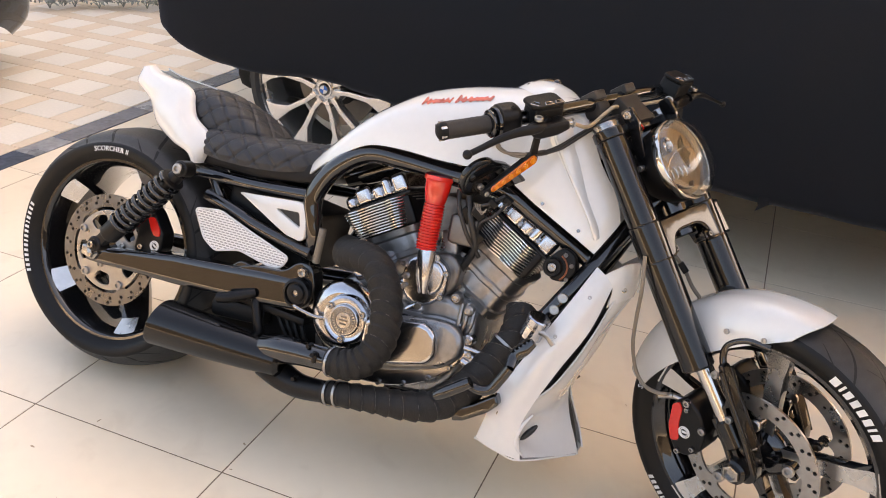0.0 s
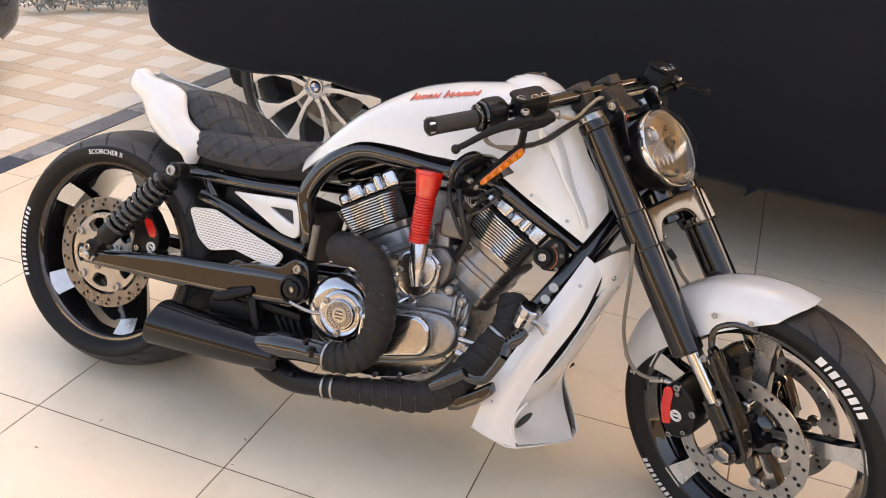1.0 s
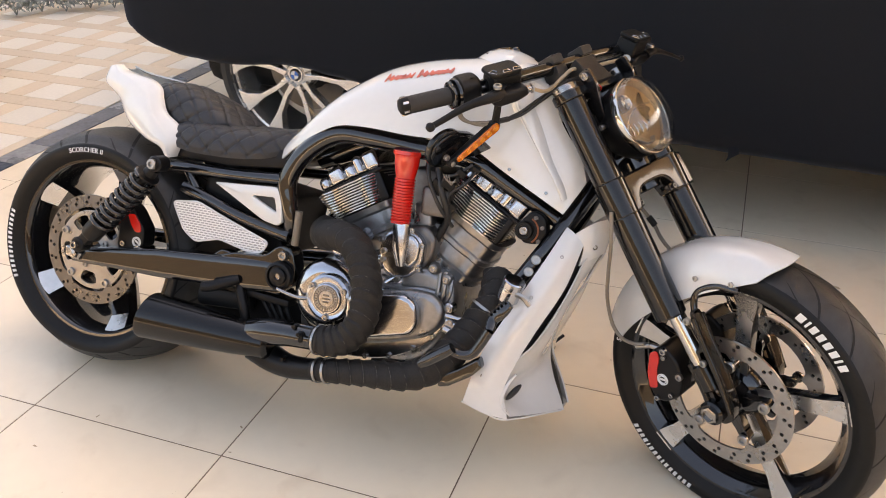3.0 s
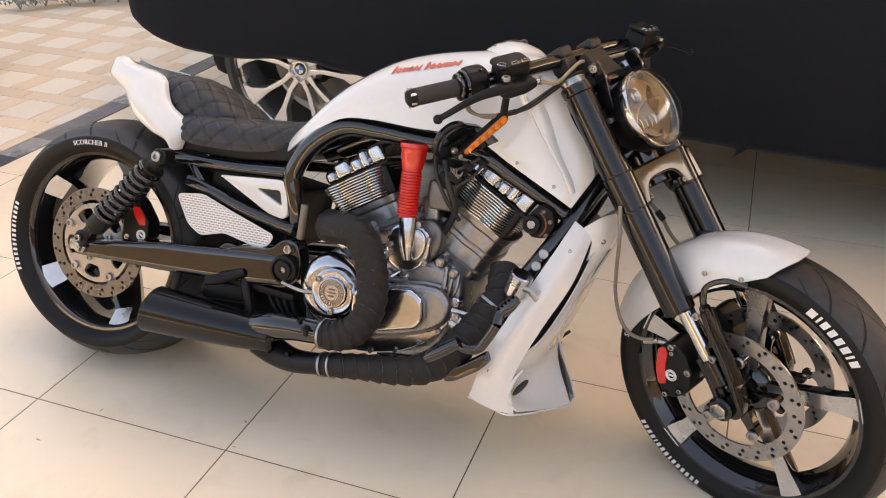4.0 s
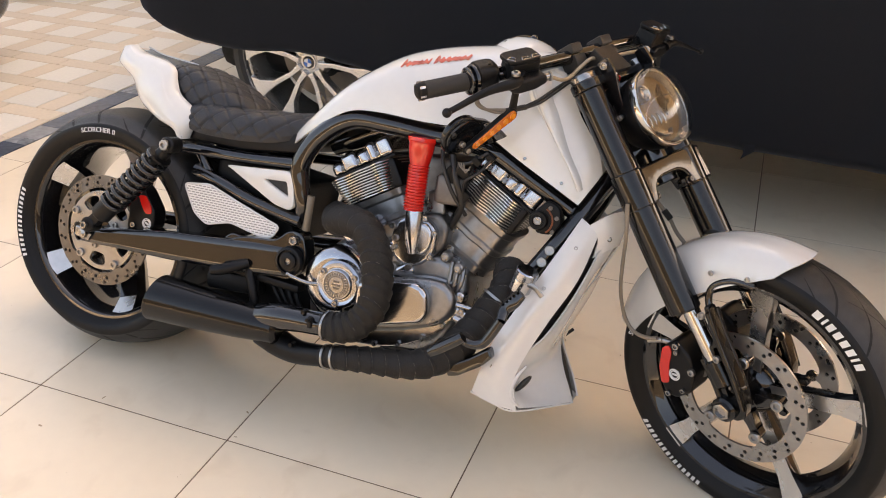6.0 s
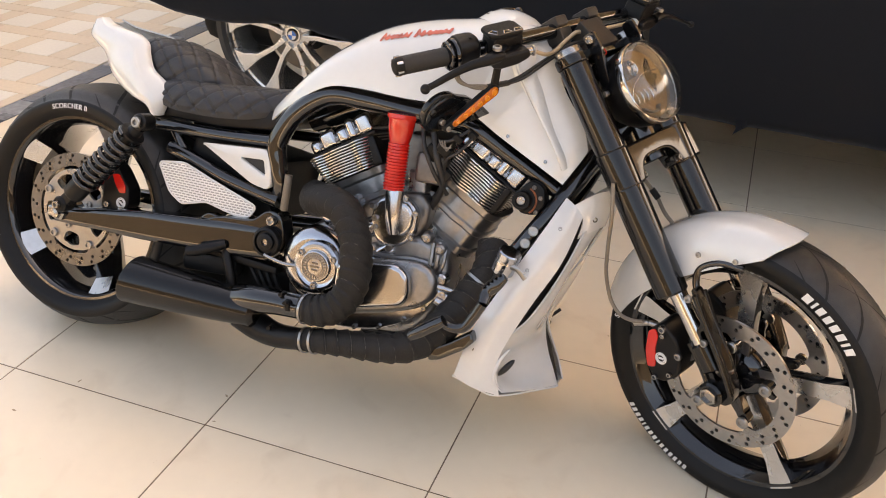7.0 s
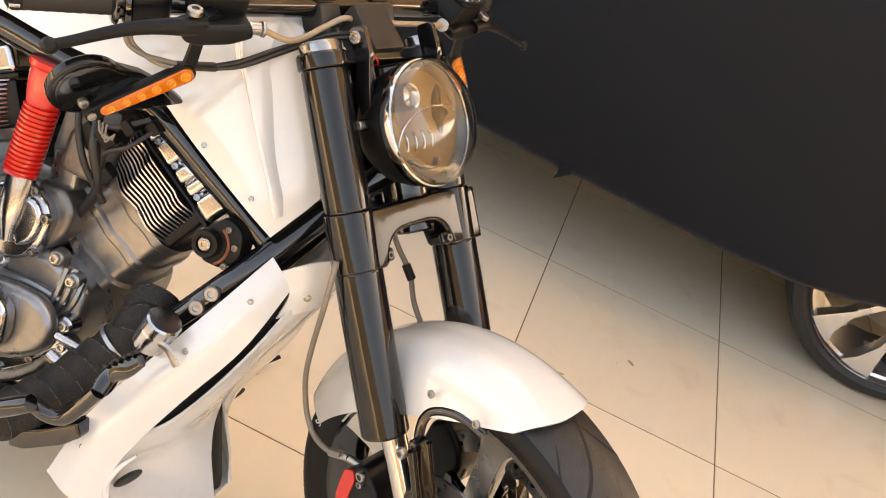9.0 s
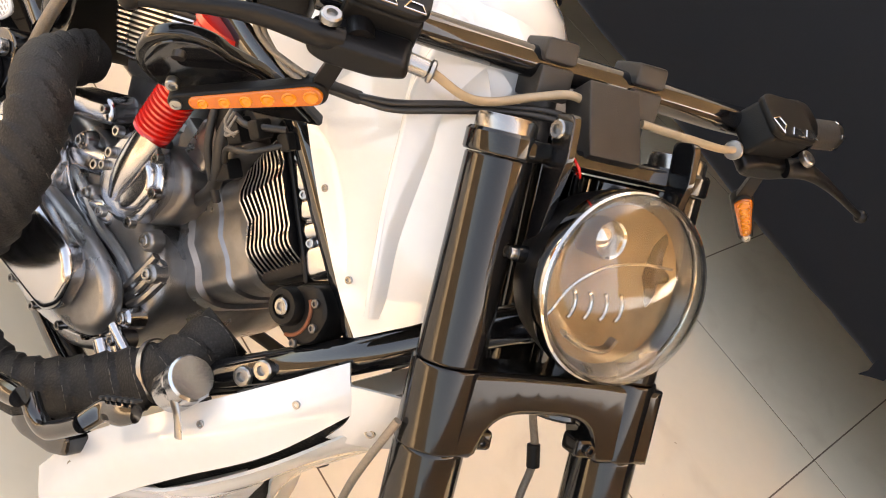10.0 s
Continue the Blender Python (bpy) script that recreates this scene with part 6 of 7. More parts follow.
    p, q = Vector((1.178, -0.19, 0.432)), Vector((1.197, -0.205, 0.492))
    lathe(bm, [(0.022, 0), (0.025, 0.003), (0.025, 0.028), (0.0235, 0.030), (0.0235, 0.034), (0.0255, 0.036), (0.0255, 0.05), (0.023, 0.053), (0.0001, 0.053)], frame_to(p, q), 36)
    cn = part("canister", bm, M_POLISH, bike, "small polished canister with a clamp")
    bm = bmesh.new()
    tube(bm, [(1.185, -0.21, 0.452), (1.215, -0.215, 0.45), (1.235, -0.212, 0.432)], 0.006, 8, 4, squash=0.4)
    part("clamp_tab", bm, M_BOLT, cn)
    bm = bmesh.new()
    tube(bm, [(1.175, -0.185, 0.43), (1.155, -0.17, 0.39), (1.135, -0.155, 0.35), (1.125, -0.15, 0.31)], 0.011, 10, 5)
    part("canister_hose", bm, M_CABLE, cn)


# exhaust
def wrap_pipe(name, pts, r, parent, pitch=0.033, keep=0.75):
    """A pipe wound with a woven band: overlapping turns, each with a stitched edge."""
    bm = bmesh.new()
    tube(bm, pts, r, 40, 8, ribs=(pitch, 0.15, 0.7))
    ob = part(name, bm, M_WRAP, parent, "exhaust pipe bound in black heat wrap", sharp=28)
    rows = smooth_path([(*p[:3], p[3] if len(p) > 3 else r) for p in pts], 24)
    bm = bmesh.new()
    length, turn, normal = 0.0, 0, Vector((0, 1, 0))
    place = []
    for i, row in enumerate(rows):
        if i:
            length += float(np.linalg.norm(row[:3] - rows[i - 1][:3]))
        t = Vector(rows[min(i + 1, len(rows) - 1)][:3]) - Vector(rows[max(i - 1, 0)][:3])
        t.normalize()
        side = t.cross(normal).normalized()
        normal = side.cross(t).normalized()
        place.append((length, Vector(row[:3]), side.copy(), normal.copy(), row[3]))

    def at(d):
        for p, q in zip(place, place[1:]):
            if q[0] >= d:
                k = (d - p[0]) / max(1e-9, q[0] - p[0])
                return p[1].lerp(q[1], k), p[2].lerp(q[2], k), p[3].lerp(q[3], k), p[4]
        return place[-1][1:]
    rnd = random.Random(len(pts))
    for k in range(1, int(length / pitch) + 1):
        for q in range(22):
            a0 = 2 * math.pi * q / 22
            if rnd.random() > keep:
                continue
            line = []
            for a in (a0, a0 + 0.10, a0 + 0.20):
                d = (k + 0.86) * pitch - 0.9 * place[0][4] * math.sin(a)
                if 0 < d < length:
                    c, sd, nm, rad = at(d)
                    line.append(tuple(c + (sd * math.cos(a) + nm * math.sin(a)) * rad * 1.036))
            if len(line) == 3:
                tube(bm, line, 0.0006, 5, 1)
    tagged(part("wrap_stitch", bm, M_THREAD, ob, smooth=False), "pale stitching along the wrap edges", kind="stuff")
    return ob


def exhaust():
    bm = bmesh.new()
    p, q = Vector((0.258, -0.205, 0.217)), Vector((0.61, -0.205, 0.215))
    m = frame_to(p, q)
    prof = [(0.03, 0.03), (0.052, 0.03), (0.054, 0.0), (0.0595, 0.0), (0.061, 0.005), (0.055, 0.12), (0.047, 0.25), (0.041, 0.32), (0.04, 0.35), (0.03, 0.36)]
    lathe(bm, prof, m, 48)
    for v in bm.verts:
        v.co.x += (v.co.z - 0.217) * 0.26 * max(0.0, 1 - (v.co.x - 0.24) / 0.12)
    mf = part("muffler", bm, M_MUFFLER, bike, "black tapered megaphone muffler with a slashed end")
    bm = bmesh.new()
    tube(bm, [(0.565, -0.205, 0.236, 0.034), (0.61, -0.215, 0.248, 0.034), (0.67, -0.225, 0.256, 0.030), (0.725, -0.232, 0.260, 0.028), (0.765, -0.238, 0.264, 0.028)], 0.028, 20, 6)
    part("upper_outlet", bm, M_GLOSS, mf)
    bm = bmesh.new()
    tube(bm, [(0.56, -0.19, 0.195, 0.036), (0.61, -0.185, 0.172, 0.034), (0.67, -0.20, 0.168, 0.029), (0.75, -0.222, 0.183, 0.0255)], 0.03, 20, 6)
    part("lower_outlet", bm, M_SATIN, mf)
    wrap_pipe("wrapped_rear_pipe", [(0.748, -0.237, 0.262, 0.032), (0.79, -0.242, 0.266), (0.834, -0.25, 0.288), (0.866, -0.255, 0.335), (0.872, -0.255, 0.395), (0.857, -0.25, 0.455), (0.822, -0.24, 0.502), (0.772, -0.22, 0.512), (0.722, -0.18, 0.500), (0.69, -0.12, 0.50)], 0.0355, mf, 0.026, 0.10)
    wrap_pipe("wrapped_front_pipe", [(0.745, -0.222, 0.182, 0.027), (0.80, -0.228, 0.193, 0.029), (0.875, -0.236, 0.207, 0.031), (0.94, -0.238, 0.215, 0.032), (1.0, -0.235, 0.230, 0.034), (1.04, -0.222, 0.256, 0.036), (1.075, -0.200, 0.298, 0.037), (1.108, -0.172, 0.352, 0.037), (1.138, -0.150, 0.415, 0.036), (1.13, -0.11, 0.47, 0.034)], 0.035, mf)
    bm = bmesh.new()
    for c, d, r in (((0.757, -0.238, 0.2625), (1, -0.12, 0.05), 0.0355), ((0.757, -0.2235, 0.1845), (1, -0.1, 0.19), 0.0305), ((0.782, -0.226, 0.1895), (1, -0.1, 0.19), 0.0315), ((1.126, -0.158, 0.392), (0.45, 0.3, 0.85), 0.0385)):
        c = Vector(c)
        lathe(bm, [(r - 0.002, -0.003), (r, -0.003), (r, 0.003), (r - 0.002, 0.003)], frame_to(c, c + Vector(d)), 36, closed=True)
    part("clamp_band", bm, M_BOLT, mf, "bright steel clamp band")
    bm = bmesh.new()
    for x, z, y in ((0.695, 0.284, -0.235), (0.66, 0.190, -0.212), (0.72, 0.275, -0.258)):
        cyl(bm, (x, y, z), (x, y - 0.018, z), 0.005, 0.005, 10)
        box(bm, (0.012, 0.01, 0.028), pose(x, y, z - 0.008), 0.003)
    part("pipe_bracket", bm, M_SATIN, mf)


# bodywork
def tank():
    secs = [  # x, half width, low edge, top, fullness
        (0.508, 0.055, 0.640, 0.652), (0.545, 0.105, 0.650, 0.700), (0.60, 0.135, 0.690, 0.752), (0.66, 0.152, 0.730, 0.812), (0.72, 0.163, 0.757, 0.857), (0.80, 0.170, 0.762, 0.903), (0.89, 0.170, 0.757, 0.930),
        (0.98, 0.160, 0.757, 0.945), (1.05, 0.145, 0.76, 0.953), (1.12, 0.125, 0.765, 0.950), (1.18, 0.10, 0.79, 0.925), (1.205, 0.07, 0.83, 0.90)]
    rows = []
    for x, w, lo, top in secs:
        row = []
        for j in range(15):
            a = math.pi * j / 14
            c, s = math.cos(a), math.sin(a)
            row.append((x, -w * math.copysign(abs(c) ** 0.72, c), lo + (top - lo) * abs(s) ** 0.85))
        rows.append(row)
    bm = bmesh.new()
    sheet(bm, rows, 4, 0.004)
    skin = bm.copy()
    tk = part("tank_cover", bm, M_WHITE, bike, "pearl white fuel tank cover")
    bm = bmesh.new()
    lathe(bm, [(0.098, -0.045), (0.085, -0.012), (0.066, 0.008), (0.045, 0.020), (0.022, 0.026), (0.0001, 0.028)], pose(1.072, 0, 0.950, 0, 8, 0), 48)
    part("cowl", bm, M_WHITE, tk)
    bm = bmesh.new()
    tube(bm, [(1.02, -0.045, 0.955), (1.045, -0.02, 0.972), (1.065, 0.02, 0.978), (1.075, 0.05, 0.968)], 0.007, 10, 5)
    bmesh.ops.create_uvsphere(bm, u_segments=14, v_segments=8, radius=0.011, matrix=pose(1.075, 0.0, 0.975))
    part("filler_trim", bm, M_GLOSS, tk)
    # lettering on the flank, drawn as plain slanting red strokes that lie on the paint
    skin.normal_update()
    tree = BVHTree.FromBMesh(skin)

    def on(x, z):
        hit = tree.ray_cast(Vector((x, -0.5, z)), Vector((0, 1, 0)))
        return hit[0] + hit[1] * (0.0016 if hit[1].y < 0 else -0.0016)

    # brush-like band with a ragged outline and a break between its two words
    for x0, x1 in ((0.812, 0.878), (0.888, 0.966)):
        bm = bmesh.new()
        n, before = 40, None
        for k in range(n + 1):
            q = k / n
            x = x0 + (x1 - x0) * q
            mid = 0.874 + 0.235 * (x - 0.812)
            tall = 0.0035 + 0.0035 * abs(math.sin(q * 17 + x0 * 90)) + 0.002 * math.sin(q * 41) + (0.005 if q < 0.12 else 0)
            low = 0.0030 + 0.0028 * abs(math.sin(q * 14 + 1.0)) + 0.0015 * math.sin(q * 33)
            pair = (bm.verts.new(on(x + 0.004, mid + tall)), bm.verts.new(on(x, mid - low)))
            if before:
                bm.faces.new((before[0], before[1], pair[1], pair[0]))
            before = pair
        part("tank_script", bm, M_SCRIPT, tk, "red slanted script on the tank", smooth=False)
    skin.free()


def side_cover():
    """The white panel in front of the cylinders, with a raised flute and a sharp lower tip."""
    for s in (-1, 1):
        rows = [
            [(1.028, s * 0.144, 0.752), (1.042, s * 0.141, 0.792), (1.052, s * 0.134, 0.842), (1.062, s * 0.116, 0.892), (1.078, s * 0.088, 0.930)],
            [(1.065, s * 0.150, 0.738), (1.10, s * 0.150, 0.758), (1.135, s * 0.143, 0.80), (1.16, s * 0.128, 0.86), (1.17, s * 0.11, 0.90)],
            [(1.115, s * 0.150, 0.710), (1.145, s * 0.150, 0.735), (1.17, s * 0.142, 0.775), (1.19, s * 0.128, 0.83), (1.20, s * 0.112, 0.875)],
            [(1.17, s * 0.148, 0.681), (1.19, s * 0.146, 0.705), (1.21, s * 0.138, 0.742), (1.222, s * 0.126, 0.785), (1.232, s * 0.112, 0.82)],
            [(1.225, s * 0.143, 0.652), (1.24, s * 0.138, 0.675), (1.255, s * 0.130, 0.708), (1.268, s * 0.120, 0.735), (1.28, s * 0.108, 0.755)],
            [(1.262, s * 0.130, 0.630), (1.27, s * 0.126, 0.645), (1.28, s * 0.12, 0.665), (1.29, s * 0.112, 0.685), (1.298, s * 0.104, 0.705)]]
        if s > 0:
            rows = [r[::-1] for r in rows]

        bm = bmesh.new()
        sheet(bm, rows, 7, 0.003)
        pn = part("side_cover", bm, M_WHITE, bike, "pearl white fluted side cover")
        # raised rib that narrows to the tip
        edge = [  # crease, crest, far edge
            ((1.075, 0.118, 0.915), (1.118, 0.124, 0.925), (1.180, 0.085, 0.905)), ((1.108, 0.133, 0.870), (1.140, 0.148, 0.855), (1.192, 0.108, 0.852)), ((1.137, 0.136, 0.823), (1.172, 0.152, 0.806), (1.204, 0.116, 0.809)),
            ((1.183, 0.138, 0.770), (1.206, 0.153, 0.752), (1.230, 0.122, 0.742)), ((1.222, 0.137, 0.722), (1.245, 0.149, 0.694), (1.258, 0.124, 0.692)), ((1.255, 0.130, 0.664), (1.261, 0.136, 0.660), (1.267, 0.122, 0.668))]
        rows = []
        for a, c, b in edge:
            a, c, b = Vector(a), Vector(c), Vector(b)
            pts = [a, a.lerp(c, 0.45) + Vector((0, -0.002, 0)), a.lerp(c, 0.8) + Vector((0, 0.004, 0)), c, c.lerp(b, 0.35) + Vector((0, 0.003, 0)), c.lerp(b, 0.8), b]
            rows.append([(p.x, s * p.y, p.z) for p in (pts if s < 0 else pts[::-1])])
        bm = bmesh.new()
        sheet(bm, rows, 6, 0.003)
        part("raised_rib", bm, M_WHITE, pn, sharp=60)
        bm = bmesh.new()
        bolt(bm, (1.200, s * 0.1265, 0.789), (0.5, s, 0.3), 0.0085, 0.008)
        bolt(bm, (1.135, s * 0.152, 0.712), (0.1, s, 0.1), 0.004, 0.003)
        bolt(bm, (1.222, s * 0.146, 0.672), (0.1, s, 0.1), 0.004, 0.003)
        part("cover_screw", bm, M_BOLT, pn)


def pad(name, secs, label, step, plain0, plain1, power):
    """A stuffed pad: sections of (x, half width, low edge, top), sewn into diamonds up to the plain end."""
    secs = smooth_path(secs, 24)
    n, grid, along = 150, [], 0.0
    for i, (x, w, lo, top) in enumerate(secs):
        dense = []
        for j in range(241):
            a = math.pi * j / 240
            c, si = math.cos(a), math.sin(a)
            dense.append((-w * math.copysign(abs(c) ** power, c), lo + (top - lo) * max(0.0, si) ** power))
        cum = [0.0]
        for p, q in zip(dense, dense[1:]):
            cum.append(cum[-1] + math.hypot(q[0] - p[0], q[1] - p[1]))
        total, k, row = cum[-1], 0, []
        for j in range(n + 1):
            d = total * j / n
            while k < 239 and cum[k + 1] < d:
                k += 1
            f = (d - cum[k]) / max(1e-9, cum[k + 1] - cum[k])
            row.append((x, dense[k][0] + (dense[k + 1][0] - dense[k][0]) * f, dense[k][1] + (dense[k + 1][1] - dense[k][1]) * f, d - total / 2))
        grid.append(row)
    pos = np.array([[p[:3] for p in r] for r in grid])
    nor = np.cross(np.gradient(pos, axis=0), np.gradient(pos, axis=1))
    nor /= np.linalg.norm(nor, axis=2, keepdims=True) + 1e-9
    mid = pos.mean(axis=(0, 1)) - np.array([0, 0, 0.05])
    if float(((pos - mid) * nor).sum()) < 0:
        nor = -nor
    bm = bmesh.new()
    vs = []
    for i, row in enumerate(grid):
        line = []
        for j, (x, y, z, d) in enumerate(row):
            a, b = (x + d) / step, (x - d) / step
            fa, fb = abs(a - round(a)) * step * 0.7, abs(b - round(b)) * step * 0.7
            near = min(fa, fb)
            h = 0.0042 * (1 - max(0.0, 1 - near / 0.008) ** 2) - 0.0045 * max(0.0, 1 - math.hypot(fa, fb) / 0.007)
            k = min(1.0, max(0.0, (plain1 - x) / (plain1 - plain0)))
            h = h * k + 0.0035 * (1 - k)
            e = min(1.0, min(j, n - j) / 6)
            p = pos[i, j] + nor[i, j] * h * e
            line.append(bm.verts.new(p))
        vs.append(line)
    for p, q in zip(vs, vs[1:]):
        for j in range(n):
            bm.faces.new((p[j], p[j + 1], q[j + 1], q[j]))
    for r in (vs[0], vs[-1]):
        bm.faces.new(r)
    return part(name, bm, M_VINYL, bike, label, sharp=80)


def seat():
    pad("rider_seat", [(0.214, 0.085, 0.668, 0.684), (0.222, 0.108, 0.658, 0.698), (0.245, 0.126, 0.648, 0.710), (0.29, 0.136, 0.640, 0.716), (0.36, 0.140, 0.638, 0.714), (0.43, 0.138, 0.640, 0.713), (0.50, 0.124, 0.648, 0.718), (0.56, 0.098, 0.668, 0.726), (0.60, 0.07, 0.69, 0.730)],
        "black diamond-quilted rider seat", 0.058, 0.55, 0.60, 0.5)
    pad("rear_pad", [(0.105, 0.035, 0.755, 0.778), (0.118, 0.052, 0.745, 0.788), (0.14, 0.068, 0.735, 0.797), (0.18, 0.086, 0.715, 0.801), (0.23, 0.096, 0.695, 0.793), (0.30, 0.098, 0.690, 0.768), (0.36, 0.088, 0.690, 0.738), (0.40, 0.06, 0.69, 0.715)],
        "black diamond-quilted rear pad", 0.057, 0.37, 0.41, 0.55)
    bm = bmesh.new()
    o = [(0.225, 0.655), (0.235, 0.618), (0.40, 0.612), (0.55, 0.628), (0.585, 0.65), (0.56, 0.68), (0.40, 0.66), (0.28, 0.655)]
    plate(bm, round_outline(o, 0.012, 3), -0.112, 0.112, bevel=0.008)
    part("seat_base", bm, M_SATIN, bike, "black seat base")


def tail():
    """The white tail: a thin upswept shell whose front edge runs in an S round the pad."""
    net = [  # front edge, crest of the flank, back edge
        ((0.239, 0.126, 0.619), (0.236, 0.134, 0.618), (0.230, 0.128, 0.616)), ((0.252, 0.126, 0.658), (0.234, 0.140, 0.652), (0.206, 0.128, 0.641)), ((0.243, 0.121, 0.690), (0.212, 0.138, 0.672), (0.152, 0.120, 0.658)),
        ((0.194, 0.112, 0.720), (0.170, 0.130, 0.708), (0.087, 0.100, 0.687)), ((0.172, 0.102, 0.753), (0.147, 0.120, 0.738), (0.056, 0.088, 0.716)), ((0.157, 0.092, 0.782), (0.128, 0.104, 0.764), (0.026, 0.072, 0.748)),
        ((0.118, 0.080, 0.799), (0.088, 0.090, 0.785), (-0.010, 0.060, 0.768)), ((0.060, 0.064, 0.808), (0.036, 0.070, 0.800), (-0.034, 0.053, 0.782)), ((0.018, 0.050, 0.815), (0.000, 0.056, 0.811), (-0.041, 0.048, 0.795)), ((-0.016, 0.036, 0.829), (-0.022, 0.042, 0.828), (-0.034, 0.040, 0.822))]
    rows = []
    for f, c, b in net:
        f, c, b = Vector(f), Vector(c), Vector(b)
        half = [f + Vector((0.004, -0.012, 0.002)), f, f.lerp(c, 0.6) + Vector((0, 0.002, 0)), c, c.lerp(b, 0.5) + Vector((0, 0.006, 0)), b, Vector((b.x - 0.006, b.y * 0.5, b.z + 0.002)), Vector((b.x - 0.008, 0, b.z + 0.003))]
        rows.append([(p.x, -p.y, p.z) for p in half] + [(p.x, p.y, p.z) for p in half[-2::-1]])
    bm = bmesh.new()
    sheet(bm, rows, 5, 0.004)
    part("tail_cowl", bm, M_WHITE, bike, "pearl white tail cowl with an upswept lip", sharp=50)


def panel_perf():
    m = bpy.data.materials.new("white_perforated_sheet")
    m.use_nodes = True
    n, l = m.node_tree.nodes, m.node_tree.links
    b = n["Principled BSDF"]
    b.inputs["Roughness"].default_value = 0.4
    co, br, mp = n.new("ShaderNodeTexCoord"), n.new("ShaderNodeTexBrick"), n.new("ShaderNodeMapping")
    mp.inputs["Rotation"].default_value = (radians(90), 0, 0)
    l.new(co.outputs["Object"], mp.inputs["Vector"])
    l.new(mp.outputs[0], br.inputs["Vector"])
    br.inputs["Color1"].default_value = br.inputs["Color2"].default_value = (0.32, 0.32, 0.31, 1)
    br.inputs["Mortar"].default_value = (0.78, 0.77, 0.75, 1)
    br.inputs["Scale"].default_value = 1.0
    br.inputs["Brick Width"].default_value, br.inputs["Row Height"].default_value, br.inputs["Mortar Size"].default_value = 0.0125, 0.0062, 0.0016
    l.new(br.outputs["Color"], b.inputs["Base Color"])
    bmp = n.new("ShaderNodeBump")
    bmp.inputs["Strength"].default_value, bmp.inputs["Distance"].default_value = 0.8, 0.002
    l.new(br.outputs["Fac"], bmp.inputs["Height"])
    l.new(bmp.outputs[0], b.inputs["Normal"])
    return m


def side_panels():
    bm = bmesh.new()
    o = [(0.272, 0.510), (0.345, 0.519), (0.433, 0.488), (0.553, 0.449), (0.536, 0.420), (0.506, 0.416), (0.414, 0.436), (0.345, 0.418), (0.308, 0.442)]
    plate(bm, round_outline(o, 0.012, 4), -0.155, -0.147, bevel=0.002)
    pn = part("perforated_panel", bm, panel_perf(), bike, "white perforated metal side panel")
    bm = bmesh.new()
    o2 = round_outline(o, 0.012, 4)
    tube(bm, [(x, -0.153, z) for x, z in o2 + o2[:1]], 0.0032, 8, 1)
    part("panel_edge", bm, M_WHITE, pn)
    bm = bmesh.new()
    o = [(0.388, 0.577), (0.56, 0.589), (0.582, 0.582), (0.588, 0.505), (0.576, 0.494), (0.536, 0.501)]
    hole = round_outline([(0.500, 0.559), (0.562, 0.562), (0.570, 0.527)], 0.006, 3)
    plate(bm, round_outline(o, 0.012, 4), -0.158, -0.140, bevel=0.005, holes=[hole])
    tc = part("triangle_cover", bm, M_WHITE, bike, "white triangular side cover with a mesh vent")
    bm = bmesh.new()
    plate(bm, [(0.49, 0.568), (0.575, 0.572), (0.58, 0.515)], -0.150, -0.146, bevel=0)
    part("vent_mesh", bm, M_MESH, tc, "black vent mesh")
    bm = bmesh.new()
    box(bm, (0.26, 0.22, 0.16), pose(0.45, 0.0, 0.50, 0, 8, 0), 0.02)
    part("battery_box", bm, M_PLASTIC, bike, "black box between the side panels")


